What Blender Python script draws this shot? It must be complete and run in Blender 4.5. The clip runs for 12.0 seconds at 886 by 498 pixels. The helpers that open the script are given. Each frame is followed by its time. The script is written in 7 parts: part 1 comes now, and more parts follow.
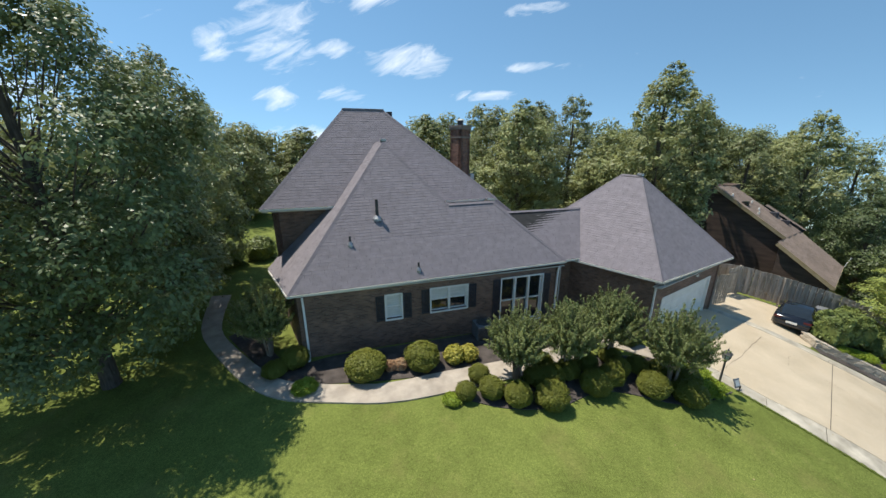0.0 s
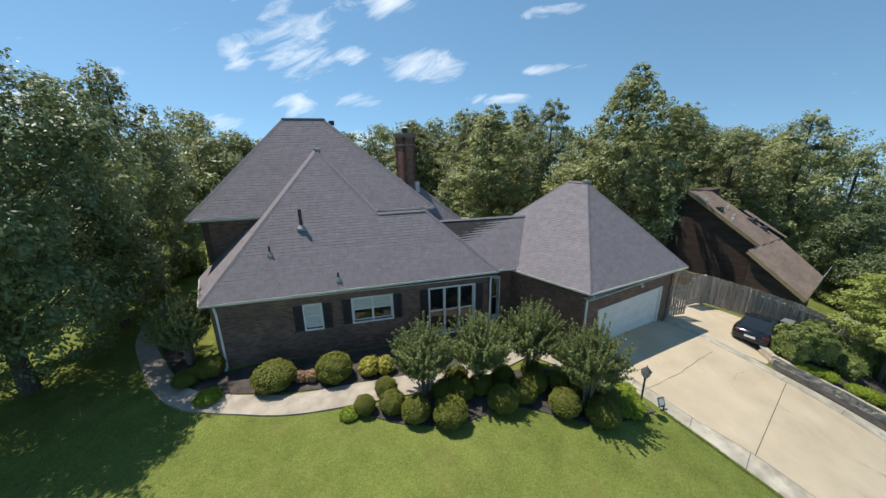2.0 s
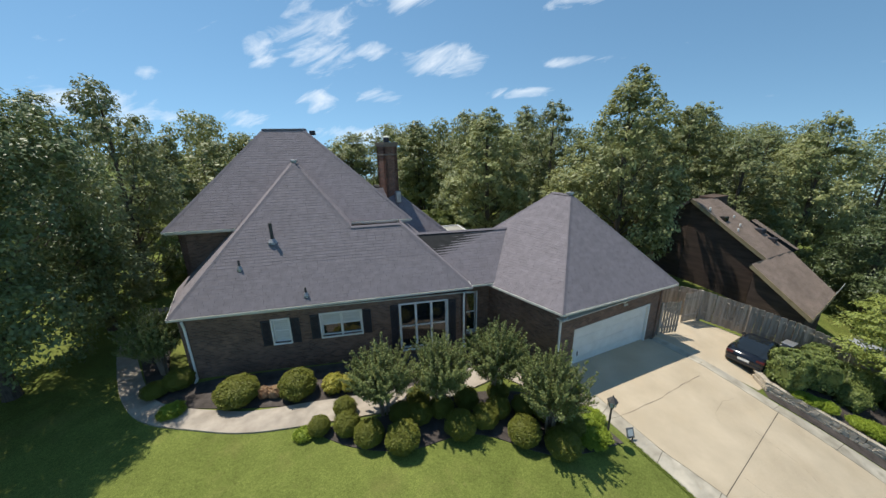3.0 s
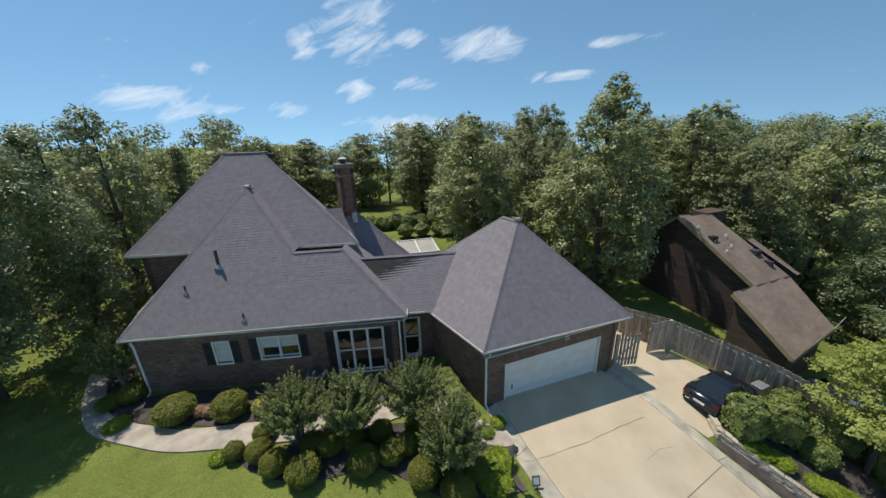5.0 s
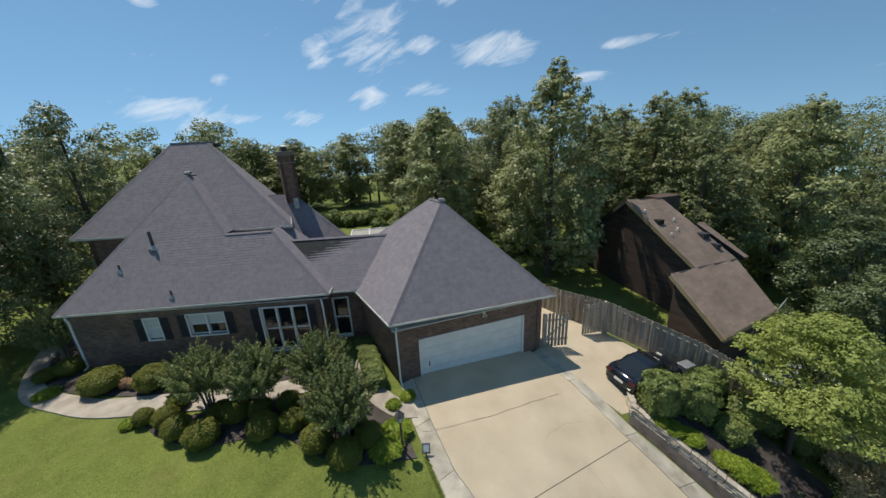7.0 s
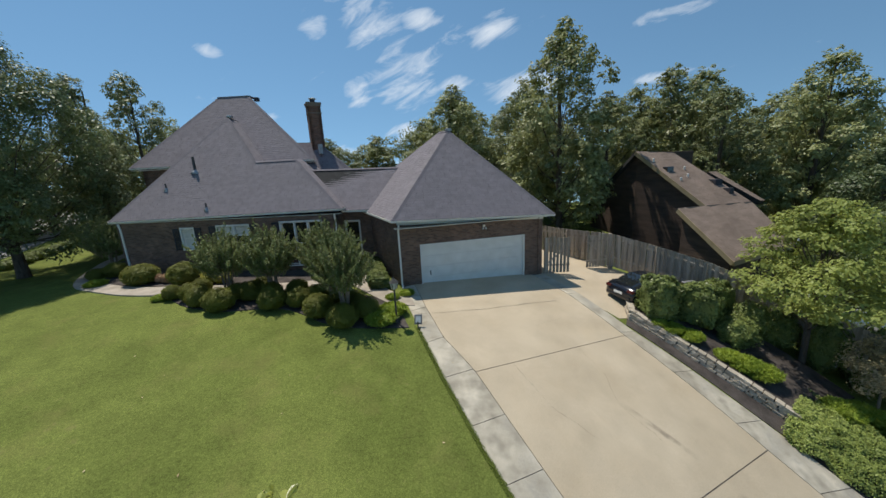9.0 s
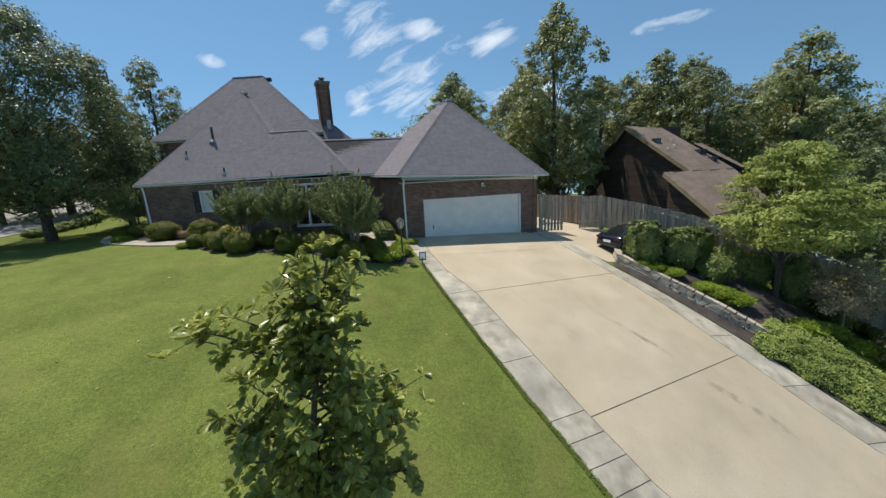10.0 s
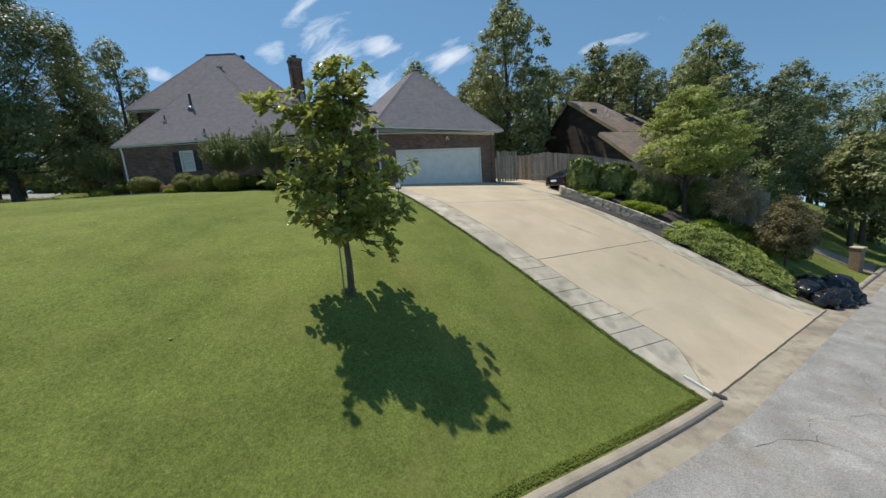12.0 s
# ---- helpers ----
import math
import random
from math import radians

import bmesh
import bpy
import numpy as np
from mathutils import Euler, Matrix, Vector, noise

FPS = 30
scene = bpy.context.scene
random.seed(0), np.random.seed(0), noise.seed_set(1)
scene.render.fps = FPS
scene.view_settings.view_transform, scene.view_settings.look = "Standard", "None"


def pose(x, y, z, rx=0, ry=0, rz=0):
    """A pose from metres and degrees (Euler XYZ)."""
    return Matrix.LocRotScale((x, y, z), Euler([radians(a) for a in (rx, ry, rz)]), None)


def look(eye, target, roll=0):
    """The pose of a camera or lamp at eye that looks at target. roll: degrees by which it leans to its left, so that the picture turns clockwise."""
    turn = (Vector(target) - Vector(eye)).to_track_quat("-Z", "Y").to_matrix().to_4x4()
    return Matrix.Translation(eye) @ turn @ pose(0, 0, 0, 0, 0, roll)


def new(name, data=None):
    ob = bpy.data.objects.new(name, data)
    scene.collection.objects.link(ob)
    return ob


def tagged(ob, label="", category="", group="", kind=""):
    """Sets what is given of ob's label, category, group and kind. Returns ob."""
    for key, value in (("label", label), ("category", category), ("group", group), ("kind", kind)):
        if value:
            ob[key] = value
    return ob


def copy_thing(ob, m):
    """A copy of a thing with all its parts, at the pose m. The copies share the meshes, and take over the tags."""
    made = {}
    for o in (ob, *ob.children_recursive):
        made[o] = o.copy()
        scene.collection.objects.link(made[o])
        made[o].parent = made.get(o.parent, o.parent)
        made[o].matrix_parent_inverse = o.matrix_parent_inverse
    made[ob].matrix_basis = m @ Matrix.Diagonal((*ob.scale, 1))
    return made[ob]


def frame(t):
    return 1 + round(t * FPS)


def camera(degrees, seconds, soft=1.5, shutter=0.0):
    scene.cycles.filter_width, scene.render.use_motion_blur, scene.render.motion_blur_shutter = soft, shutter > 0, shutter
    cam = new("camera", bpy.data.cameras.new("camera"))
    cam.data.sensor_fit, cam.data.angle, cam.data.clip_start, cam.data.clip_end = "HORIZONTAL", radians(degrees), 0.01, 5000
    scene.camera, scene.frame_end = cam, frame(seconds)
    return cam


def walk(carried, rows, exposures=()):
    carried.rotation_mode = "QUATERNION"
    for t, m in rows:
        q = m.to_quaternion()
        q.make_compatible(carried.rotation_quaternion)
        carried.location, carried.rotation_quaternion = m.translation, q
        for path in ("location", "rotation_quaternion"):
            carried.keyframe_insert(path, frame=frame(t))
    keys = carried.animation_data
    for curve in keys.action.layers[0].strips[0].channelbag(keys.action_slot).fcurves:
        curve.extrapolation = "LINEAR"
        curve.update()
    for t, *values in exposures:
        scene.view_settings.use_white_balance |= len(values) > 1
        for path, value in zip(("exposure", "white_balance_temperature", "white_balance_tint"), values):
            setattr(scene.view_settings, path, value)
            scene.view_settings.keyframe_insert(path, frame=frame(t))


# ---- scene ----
cam = camera(105.15, 12.0)
PATH = [
    (0.0, (-16.244, -6.814, 9.470), (-11.096, 1.232, 6.508), 0.00),
    (0.5, (-15.278, -7.485, 9.450), (-10.175, 0.598, 6.511), -0.23),
    (1.0, (-14.290, -8.085, 9.413), (-9.255, 0.066, 6.547), -0.47),
    (1.5, (-13.384, -8.506, 9.492), (-8.432, -0.299, 6.643), -0.58),
    (2.0, (-12.486, -8.771, 9.664), (-7.711, -0.464, 6.801), -0.70),
    (2.5, (-11.497, -8.972, 10.013), (-6.975, -0.546, 7.089), -0.78),
    (3.0, (-10.277, -9.303, 10.431), (-5.983, -0.778, 7.447), -0.92),
    (3.5, (-9.179, -9.567, 10.936), (-5.128, -0.958, 7.858), -1.03),
    (5.5, (-4.565, -11.165, 12.231), (-1.402, -2.266, 8.945), -2.14),
    (6.0, (-3.566, -11.697, 12.008), (-0.516, -2.741, 8.769), -2.44),
    (6.5, (-2.616, -12.267, 11.590), (0.381, -3.279, 8.391), -2.70),
    (7.0, (-1.704, -12.886, 10.871), (1.293, -3.875, 7.737), -2.97),
    (9.0, (-1.429, -15.603, 5.548), (0.858, -6.129, 3.311), -2.86),
    (9.5, (-1.629, -16.525, 4.333), (0.663, -7.026, 2.209), -2.99),
    (10.0, (-2.054, -17.350, 3.167), (0.233, -7.830, 1.135), -3.04),
    (10.5, (-2.431, -18.108, 2.077), (-0.115, -8.570, 0.159), -3.12),
    (11.0, (-2.782, -18.959, 1.362), (-0.287, -9.463, -0.534), -3.28),
    (11.5, (-3.033, -19.712, 0.492), (-0.206, -10.297, -1.341), -3.66),
    (12.0, (-3.380, -20.131, -0.342), (-0.128, -10.835, -2.076), -4.31),
]
EXPOSURES = [(0.0, 0.42), (1.5, 0.36), (3.0, 0.22), (5.5, 0.06), (7.0, -0.02), (9.0, -0.04), (10.0, 0.17), (11.0, 0.26), (12.0, 0.13)]
walk(cam, [(t, look(eye, target, roll)) for t, eye, target, roll in PATH], EXPOSURES)

# ---- world, sun, exposure ----
SUN_FROM = Vector((-0.20, 0.378, 1.0)).normalized()
world = bpy.data.worlds.new("sky")
scene.world = world
world.use_nodes = True
wn, wl = world.node_tree.nodes, world.node_tree.links
wn.clear()
w_out = wn.new("ShaderNodeOutputWorld")
w_bg = wn.new("ShaderNodeBackground")
w_sky = wn.new("ShaderNodeTexSky")
w_sky.sky_type, w_sky.sun_disc = "NISHITA", False
w_sky.sun_elevation = math.asin(SUN_FROM.z)
w_sky.sun_rotation = math.atan2(SUN_FROM.x, SUN_FROM.y)
w_sky.altitude, w_sky.air_density, w_sky.dust_density, w_sky.ozone_density = 600, 1.0, 0.0, 2.2
w_bg.inputs["Strength"].default_value = 0.135
# wispy high clouds, stretched along one wind direction, thickened inside a few drifting banks
w_co = wn.new("ShaderNodeTexCoord")
w_map = wn.new("ShaderNodeMapping")
w_turn = wn.new("ShaderNodeMapping")
w_turn.inputs["Rotation"].default_value = (0.0, radians(24), 0.0)
wl.new(w_co.outputs["Generated"], w_turn.inputs["Vector"])
w_map.inputs["Scale"].default_value = (4.5, 5.5, 17.0)
wl.new(w_turn.outputs["Vector"], w_map.inputs["Vector"])
# clear dry air: the deeper blue of the higher sky reaches down towards the horizon
w_up = wn.new("ShaderNodeVectorMath")
w_up.operation = "ADD"
w_up.inputs[1].default_value = (0, 0, 0.20)
wl.new(w_co.outputs["Generated"], w_up.inputs[0])
w_norm = wn.new("ShaderNodeVectorMath")
w_norm.operation = "NORMALIZE"
wl.new(w_up.outputs[0], w_norm.inputs[0])
wl.new(w_norm.outputs[0], w_sky.inputs["Vector"])
w_n = wn.new("ShaderNodeTexNoise")
w_n.inputs["Scale"].default_value, w_n.inputs["Detail"].default_value = 1.6, 9.0
w_n.inputs["Roughness"].default_value, w_n.inputs["Distortion"].default_value = 0.62, 0.75
wl.new(w_map.outputs["Vector"], w_n.inputs["Vector"])


def cloud_bank(x, y, z, rx, rz):
    """A soft patch of sky round a direction, rx wide and rz high (tangents of angles)."""
    d = Vector((x, y, z)).normalized()
    side = d.cross(Vector((0, 0, 1))).normalized()
    up = side.cross(d)
    outs = []
    for axis, r in ((side, rx), (up, rz)):
        dot = wn.new("ShaderNodeVectorMath")
        dot.operation = "DOT_PRODUCT"
        wl.new(w_co.outputs["Generated"], dot.inputs[0])
        dot.inputs[1].default_value = axis
        m = wn.new("ShaderNodeMath")
        m.operation = "DIVIDE"
        wl.new(dot.outputs["Value"], m.inputs[0])
        m.inputs[1].default_value = r
        sq = wn.new("ShaderNodeMath")
        sq.operation = "MULTIPLY"
        wl.new(m.outputs[0], sq.inputs[0])
        wl.new(m.outputs[0], sq.inputs[1])
        outs.append(sq)
    add = wn.new("ShaderNodeMath")
    add.operation = "ADD"
    wl.new(outs[0].outputs[0], add.inputs[0])
    wl.new(outs[1].outputs[0], add.inputs[1])
    fall = wn.new("ShaderNodeMapRange")
    fall.inputs["From Min"].default_value, fall.inputs["From Max"].default_value = 1.0, 0.0
    wl.new(add.outputs[0], fall.inputs["Value"])
    front = wn.new("ShaderNodeVectorMath")
    front.operation = "DOT_PRODUCT"
    wl.new(w_co.outputs["Generated"], front.inputs[0])
    front.inputs[1].default_value = d
    gt = wn.new("ShaderNodeMath")
    gt.operation = "GREATER_THAN"
    wl.new(front.outputs["Value"], gt.inputs[0])
    gt.inputs[1].default_value = 0.0
    mul = wn.new("ShaderNodeMath")
    mul.operation = "MULTIPLY"
    wl.new(fall.outputs[0], mul.inputs[0])
    wl.new(gt.outputs[0], mul.inputs[1])
    return mul


LOW_BANKS = [
    (0.120, 0.963, 0.242, 0.105, 0.090), (-0.012, 0.978, 0.210, 0.045, 0.038), (0.406, 0.890, 0.208, 0.14, 0.040), (0.246, 0.943, 0.225, 0.056, 0.025), (0.250, 0.960, 0.126, 0.085, 0.026),
    (0.109, 0.989, 0.102, 0.05, 0.03), (-0.064, 0.996, 0.064, 0.055, 0.023), (-0.334, 0.938, 0.089, 0.115, 0.036), (-0.285, 0.954, 0.064, 0.090, 0.028), (-0.190, 0.980, 0.064, 0.055, 0.018),
    (-0.231, 0.961, 0.149, 0.03, 0.017), (0.585, 0.802, 0.122, 0.110, 0.014), (0.222, 0.975, 0.019, 0.18, 0.03), (0.689, 0.700, 0.187, 0.13, 0.014),
]
HIGH_BANKS = [
    (0.058, 0.921, 0.385, 0.095, 0.082), (-0.057, 0.936, 0.348, 0.046, 0.038), (0.356, 0.872, 0.336, 0.121, 0.037), (0.199, 0.910, 0.363, 0.056, 0.028), (-0.281, 0.918, 0.280, 0.030, 0.015),
    (0.669, 0.679, 0.302, 0.113, 0.015),
]
total = None
EAST = math.radians(2.2)
for bank in (*[(x * math.cos(EAST) + y * math.sin(EAST), y * math.cos(EAST) - x * math.sin(EAST), z, a, b) for x, y, z, a, b in LOW_BANKS], *HIGH_BANKS):
    one = cloud_bank(*bank[:3], bank[3] * 1.2, bank[4] * 1.25)
    if total is None:
        total = one
    else:
        mx = wn.new("ShaderNodeMath")
        mx.operation = "MAXIMUM"
        wl.new(total.outputs[0], mx.inputs[0])
        wl.new(one.outputs[0], mx.inputs[1])
        total = mx
gain = wn.new("ShaderNodeMath")
gain.operation = "MULTIPLY_ADD"
wl.new(total.outputs[0], gain.inputs[0])
gain.inputs[1].default_value, gain.inputs[2].default_value = 0.30, -0.17
w_sum = wn.new("ShaderNodeMath")
w_sum.operation = "ADD"
wl.new(w_n.outputs["Fac"], w_sum.inputs[0])
wl.new(gain.outputs[0], w_sum.inputs[1])
w_ramp = wn.new("ShaderNodeMapRange")
w_ramp.inputs["From Min"].default_value, w_ramp.inputs["From Max"].default_value = 0.50, 0.84
w_ramp.inputs["To Max"].default_value = 0.78
wl.new(w_sum.outputs[0], w_ramp.inputs["Value"])
w_mix = wn.new("ShaderNodeMix")
w_mix.data_type = "RGBA"
wl.new(w_ramp.outputs[0], w_mix.inputs[0])
w_hue = wn.new("ShaderNodeHueSaturation")
w_hue.inputs["Hue"].default_value, w_hue.inputs["Saturation"].default_value, w_hue.inputs["Value"].default_value = 0.487, 1.03, 0.88
wl.new(w_sky.outputs["Color"], w_hue.inputs["Color"])
w_tint = wn.new("ShaderNodeMix")
w_tint.data_type, w_tint.blend_type = "RGBA", "MULTIPLY"
w_tint.inputs[0].default_value = 1.0
wl.new(w_hue.outputs["Color"], w_tint.inputs[6])
w_tint.inputs[7].default_value = (0.98, 1.04, 1.04, 1)
wl.new(w_tint.outputs[2], w_mix.inputs[6])
w_mix.inputs[7].default_value = (6.6, 7.0, 7.4, 1)
wl.new(w_mix.outputs[2], w_bg.inputs["Color"])
wl.new(w_bg.outputs[0], w_out.inputs["Surface"])

sun = new("sun", bpy.data.lights.new("sun", "SUN"))
sun.data.energy, sun.data.angle, sun.data.color = 4.3, radians(0.53), (1.0, 0.94, 0.83)
sun.matrix_world = look(SUN_FROM * 80, (0, 0, 0))


# ---- materials ----
def material(name, dark, light, scale=3.0, rough=0.8, bump=0.2, metal=0.0, fine=40.0, leaf=0.0, object_vary=0.0, island_vary=0.0, spec=0.5, stretch=(1, 1, 1), contrast=0.25):
    """A surface that varies between two colours at a broad and a fine scale, with fine relief."""
    m = bpy.data.materials.new(name)
    m.use_nodes = True
    n, l = m.node_tree.nodes, m.node_tree.links
    b = n["Principled BSDF"]
    geo = n.new("ShaderNodeNewGeometry")
    mp = n.new("ShaderNodeMapping")
    mp.inputs["Scale"].default_value = stretch
    l.new(geo.outputs["Position"], mp.inputs["Vector"])
    n1 = n.new("ShaderNodeTexNoise")
    n1.inputs["Scale"].default_value, n1.inputs["Detail"].default_value = scale, 6.0
    n2 = n.new("ShaderNodeTexNoise")
    n2.inputs["Scale"].default_value, n2.inputs["Detail"].default_value = fine, 3.0
    for t in (n1, n2):
        l.new(mp.outputs["Vector"], t.inputs["Vector"])
    add = n.new("ShaderNodeMath")
    add.operation = "MULTIPLY_ADD"
    l.new(n2.outputs["Fac"], add.inputs[0])
    add.inputs[1].default_value = 0.45
    l.new(n1.outputs["Fac"], add.inputs[2])
    fac = add.outputs[0]
    mid = 0.725
    for amount, node_type, socket in ((object_vary, "ShaderNodeObjectInfo", "Random"), (island_vary, "ShaderNodeNewGeometry", "Random Per Island")):
        if amount:
            src = n.new(node_type)
            ma = n.new("ShaderNodeMath")
            ma.operation = "MULTIPLY_ADD"
            l.new(src.outputs[socket], ma.inputs[0])
            ma.inputs[1].default_value = amount
            l.new(fac, ma.inputs[2])
            fac = ma.outputs[0]
            mid += amount / 2
    r = n.new("ShaderNodeMapRange")
    r.inputs["From Min"].default_value, r.inputs["From Max"].default_value = mid - contrast, mid + contrast
    l.new(fac, r.inputs["Value"])
    mix = n.new("ShaderNodeMix")
    mix.data_type = "RGBA"
    l.new(r.outputs[0], mix.inputs[0])
    mix.inputs[6].default_value, mix.inputs[7].default_value = (*dark, 1), (*light, 1)
    l.new(mix.outputs[2], b.inputs["Base Color"])
    b.inputs["Roughness"].default_value, b.inputs["Metallic"].default_value = rough, metal
    b.inputs["Specular IOR Level"].default_value = spec
    if bump:
        bp = n.new("ShaderNodeBump")
        bp.inputs["Strength"].default_value, bp.inputs["Distance"].default_value = bump, 0.02
        l.new(n2.outputs["Fac"], bp.inputs["Height"])
        l.new(bp.outputs[0], b.inputs["Normal"])
    if leaf:
        tr = n.new("ShaderNodeBsdfTranslucent")
        hs = n.new("ShaderNodeHueSaturation")
        hs.inputs["Hue"].default_value, hs.inputs["Value"].default_value = 0.485, 1.35
        l.new(mix.outputs[2], hs.inputs["Color"])
        l.new(hs.outputs[0], tr.inputs["Color"])
        ms = n.new("ShaderNodeMixShader")
        ms.inputs[0].default_value = leaf
        l.new(b.outputs[0], ms.inputs[1])
        l.new(tr.outputs[0], ms.inputs[2])
        l.new(ms.outputs[0], n["Material Output"].inputs["Surface"])
    return m


def brick_material(name, c1, c2, mortar):
    """Running-bond brick at real size, laid out along the wall's own direction."""
    m = material(name, c1, c2, 1.2, 0.9, 0.0, fine=30)
    n, l = m.node_tree.nodes, m.node_tree.links
    b = n["Principled BSDF"]
    base = b.inputs["Base Color"].links[0].from_socket
    uv = n.new("ShaderNodeUVMap")
    br = n.new("ShaderNodeTexBrick")
    br.inputs["Scale"].default_value = 1.0
    br.inputs["Brick Width"].default_value, br.inputs["Row Height"].default_value = 0.215, 0.075
    br.inputs["Mortar Size"].default_value, br.inputs["Mortar Smooth"].default_value = 0.006, 0.2
    br.inputs["Color1"].default_value, br.inputs["Color2"].default_value = (0.6, 0.6, 0.6, 1), (1.25, 1.2, 1.15, 1)
    br.inputs["Mortar"].default_value = (1, 1, 1, 1)
    l.new(uv.outputs["UV"], br.inputs["Vector"])
    mul = n.new("ShaderNodeMix")
    mul.data_type, mul.blend_type = "RGBA", "MULTIPLY"
    mul.inputs[0].default_value = 1.0
    l.new(base, mul.inputs[6])
    l.new(br.outputs["Color"], mul.inputs[7])
    mm = n.new("ShaderNodeMix")
    mm.data_type = "RGBA"
    l.new(br.outputs["Fac"], mm.inputs[0])
    l.new(mul.outputs[2], mm.inputs[6])
    mm.inputs[7].default_value = (*mortar, 1)
    l.new(mm.outputs[2], b.inputs["Base Color"])
    bp = n.new("ShaderNodeBump")
    bp.invert = True
    bp.inputs["Strength"].default_value, bp.inputs["Distance"].default_value = 0.6, 0.01
    l.new(br.outputs["Fac"], bp.inputs["Height"])
    l.new(bp.outputs[0], b.inputs["Normal"])
    return m


def glass_material(name, tint):
    m = bpy.data.materials.new(name)
    m.use_nodes = True
    b = m.node_tree.nodes["Principled BSDF"]
    b.inputs["Base Color"].default_value = (*tint, 1)
    b.inputs["Roughness"].default_value, b.inputs["Specular IOR Level"].default_value = 0.03, 0.8
    return m


GRASS = material("grass", (0.106, 0.132, 0.029), (0.168, 0.198, 0.048), 0.30, 0.95, 0.18, fine=14, spec=0.12, contrast=0.30)


def speckle(m, scale, low, high):
    """Multiplies a finer grain into a material's colour."""
    n, l = m.node_tree.nodes, m.node_tree.links
    b = n["Principled BSDF"]
    base = b.inputs["Base Color"].links[0].from_socket
    t = n.new("ShaderNodeTexNoise")
    t.inputs["Scale"].default_value, t.inputs["Detail"].default_value = scale, 2.0
    geo = n.new("ShaderNodeNewGeometry")
    l.new(geo.outputs["Position"], t.inputs["Vector"])
    r = n.new("ShaderNodeMapRange")
    r.inputs["From Min"].default_value, r.inputs["From Max"].default_value = 0.32, 0.68
    r.inputs["To Min"].default_value, r.inputs["To Max"].default_value = low, high
    l.new(t.outputs["Fac"], r.inputs["Value"])
    mul = n.new("ShaderNodeVectorMath")
    mul.operation = "SCALE"
    l.new(base, mul.inputs[0])
    l.new(r.outputs[0], mul.inputs["Scale"])
    l.new(mul.outputs[0], b.inputs["Base Color"])


speckle(GRASS, 11.0, 0.88, 1.12)
speckle(GRASS, 30.0, 0.76, 1.24)
speckle(GRASS, 70.0, 0.72, 1.28)
speckle(GRASS, 1.3, 0.88, 1.10)


def worn_patches(m, scale, colour, lo, hi, most):
    """Mixes another tone into a material where broad noise is high."""
    n, l = m.node_tree.nodes, m.node_tree.links
    b = n["Principled BSDF"]
    base = b.inputs["Base Color"].links[0].from_socket
    t = n.new("ShaderNodeTexNoise")
    t.inputs["Scale"].default_value, t.inputs["Detail"].default_value, t.inputs["Roughness"].default_value = scale, 5.0, 0.65
    geo = n.new("ShaderNodeNewGeometry")
    l.new(geo.outputs["Position"], t.inputs["Vector"])
    r = n.new("ShaderNodeMapRange")
    r.inputs["From Min"].default_value, r.inputs["From Max"].default_value, r.inputs["To Max"].default_value = lo, hi, most
    l.new(t.outputs["Fac"], r.inputs["Value"])
    mix = n.new("ShaderNodeMix")
    mix.data_type = "RGBA"
    l.new(r.outputs[0], mix.inputs[0])
    l.new(base, mix.inputs[6])
    mix.inputs[7].default_value = (*colour, 1)
    l.new(mix.outputs[2], b.inputs["Base Color"])


worn_patches(GRASS, 0.55, (0.200, 0.185, 0.062), 0.53, 0.74, 0.5)
worn_patches(GRASS, 2.6, (0.225, 0.200, 0.080), 0.62, 0.76, 0.5)
BLADE = material("grass_blade", (0.094, 0.128, 0.022), (0.190, 0.232, 0.048), 0.30, 0.7, 0, fine=14, leaf=0.25, island_vary=0.35, spec=0.15, contrast=0.40)
DRYLEAF = material("dry_leaf", (0.30, 0.20, 0.09), (0.55, 0.45, 0.25), 3, 0.8, 0, island_vary=0.5)
SOIL = material("bare_soil", (0.16, 0.14, 0.08), (0.27, 0.235, 0.15), 6, 0.95, 0.5)
MULCH = material("mulch", (0.040, 0.034, 0.031), (0.120, 0.102, 0.092), 2.0, 0.95, 0.9, fine=55, spec=0.15)
CONCRETE = material("tan_concrete", (0.436, 0.358, 0.252), (0.542, 0.455, 0.334), 0.5, 0.85, 0.25, fine=90, spec=0.3)
STRIP = material("grey_concrete", (0.395, 0.352, 0.275), (0.575, 0.52, 0.42), 0.9, 0.85, 0.3, fine=70, object_vary=0.15, spec=0.3)
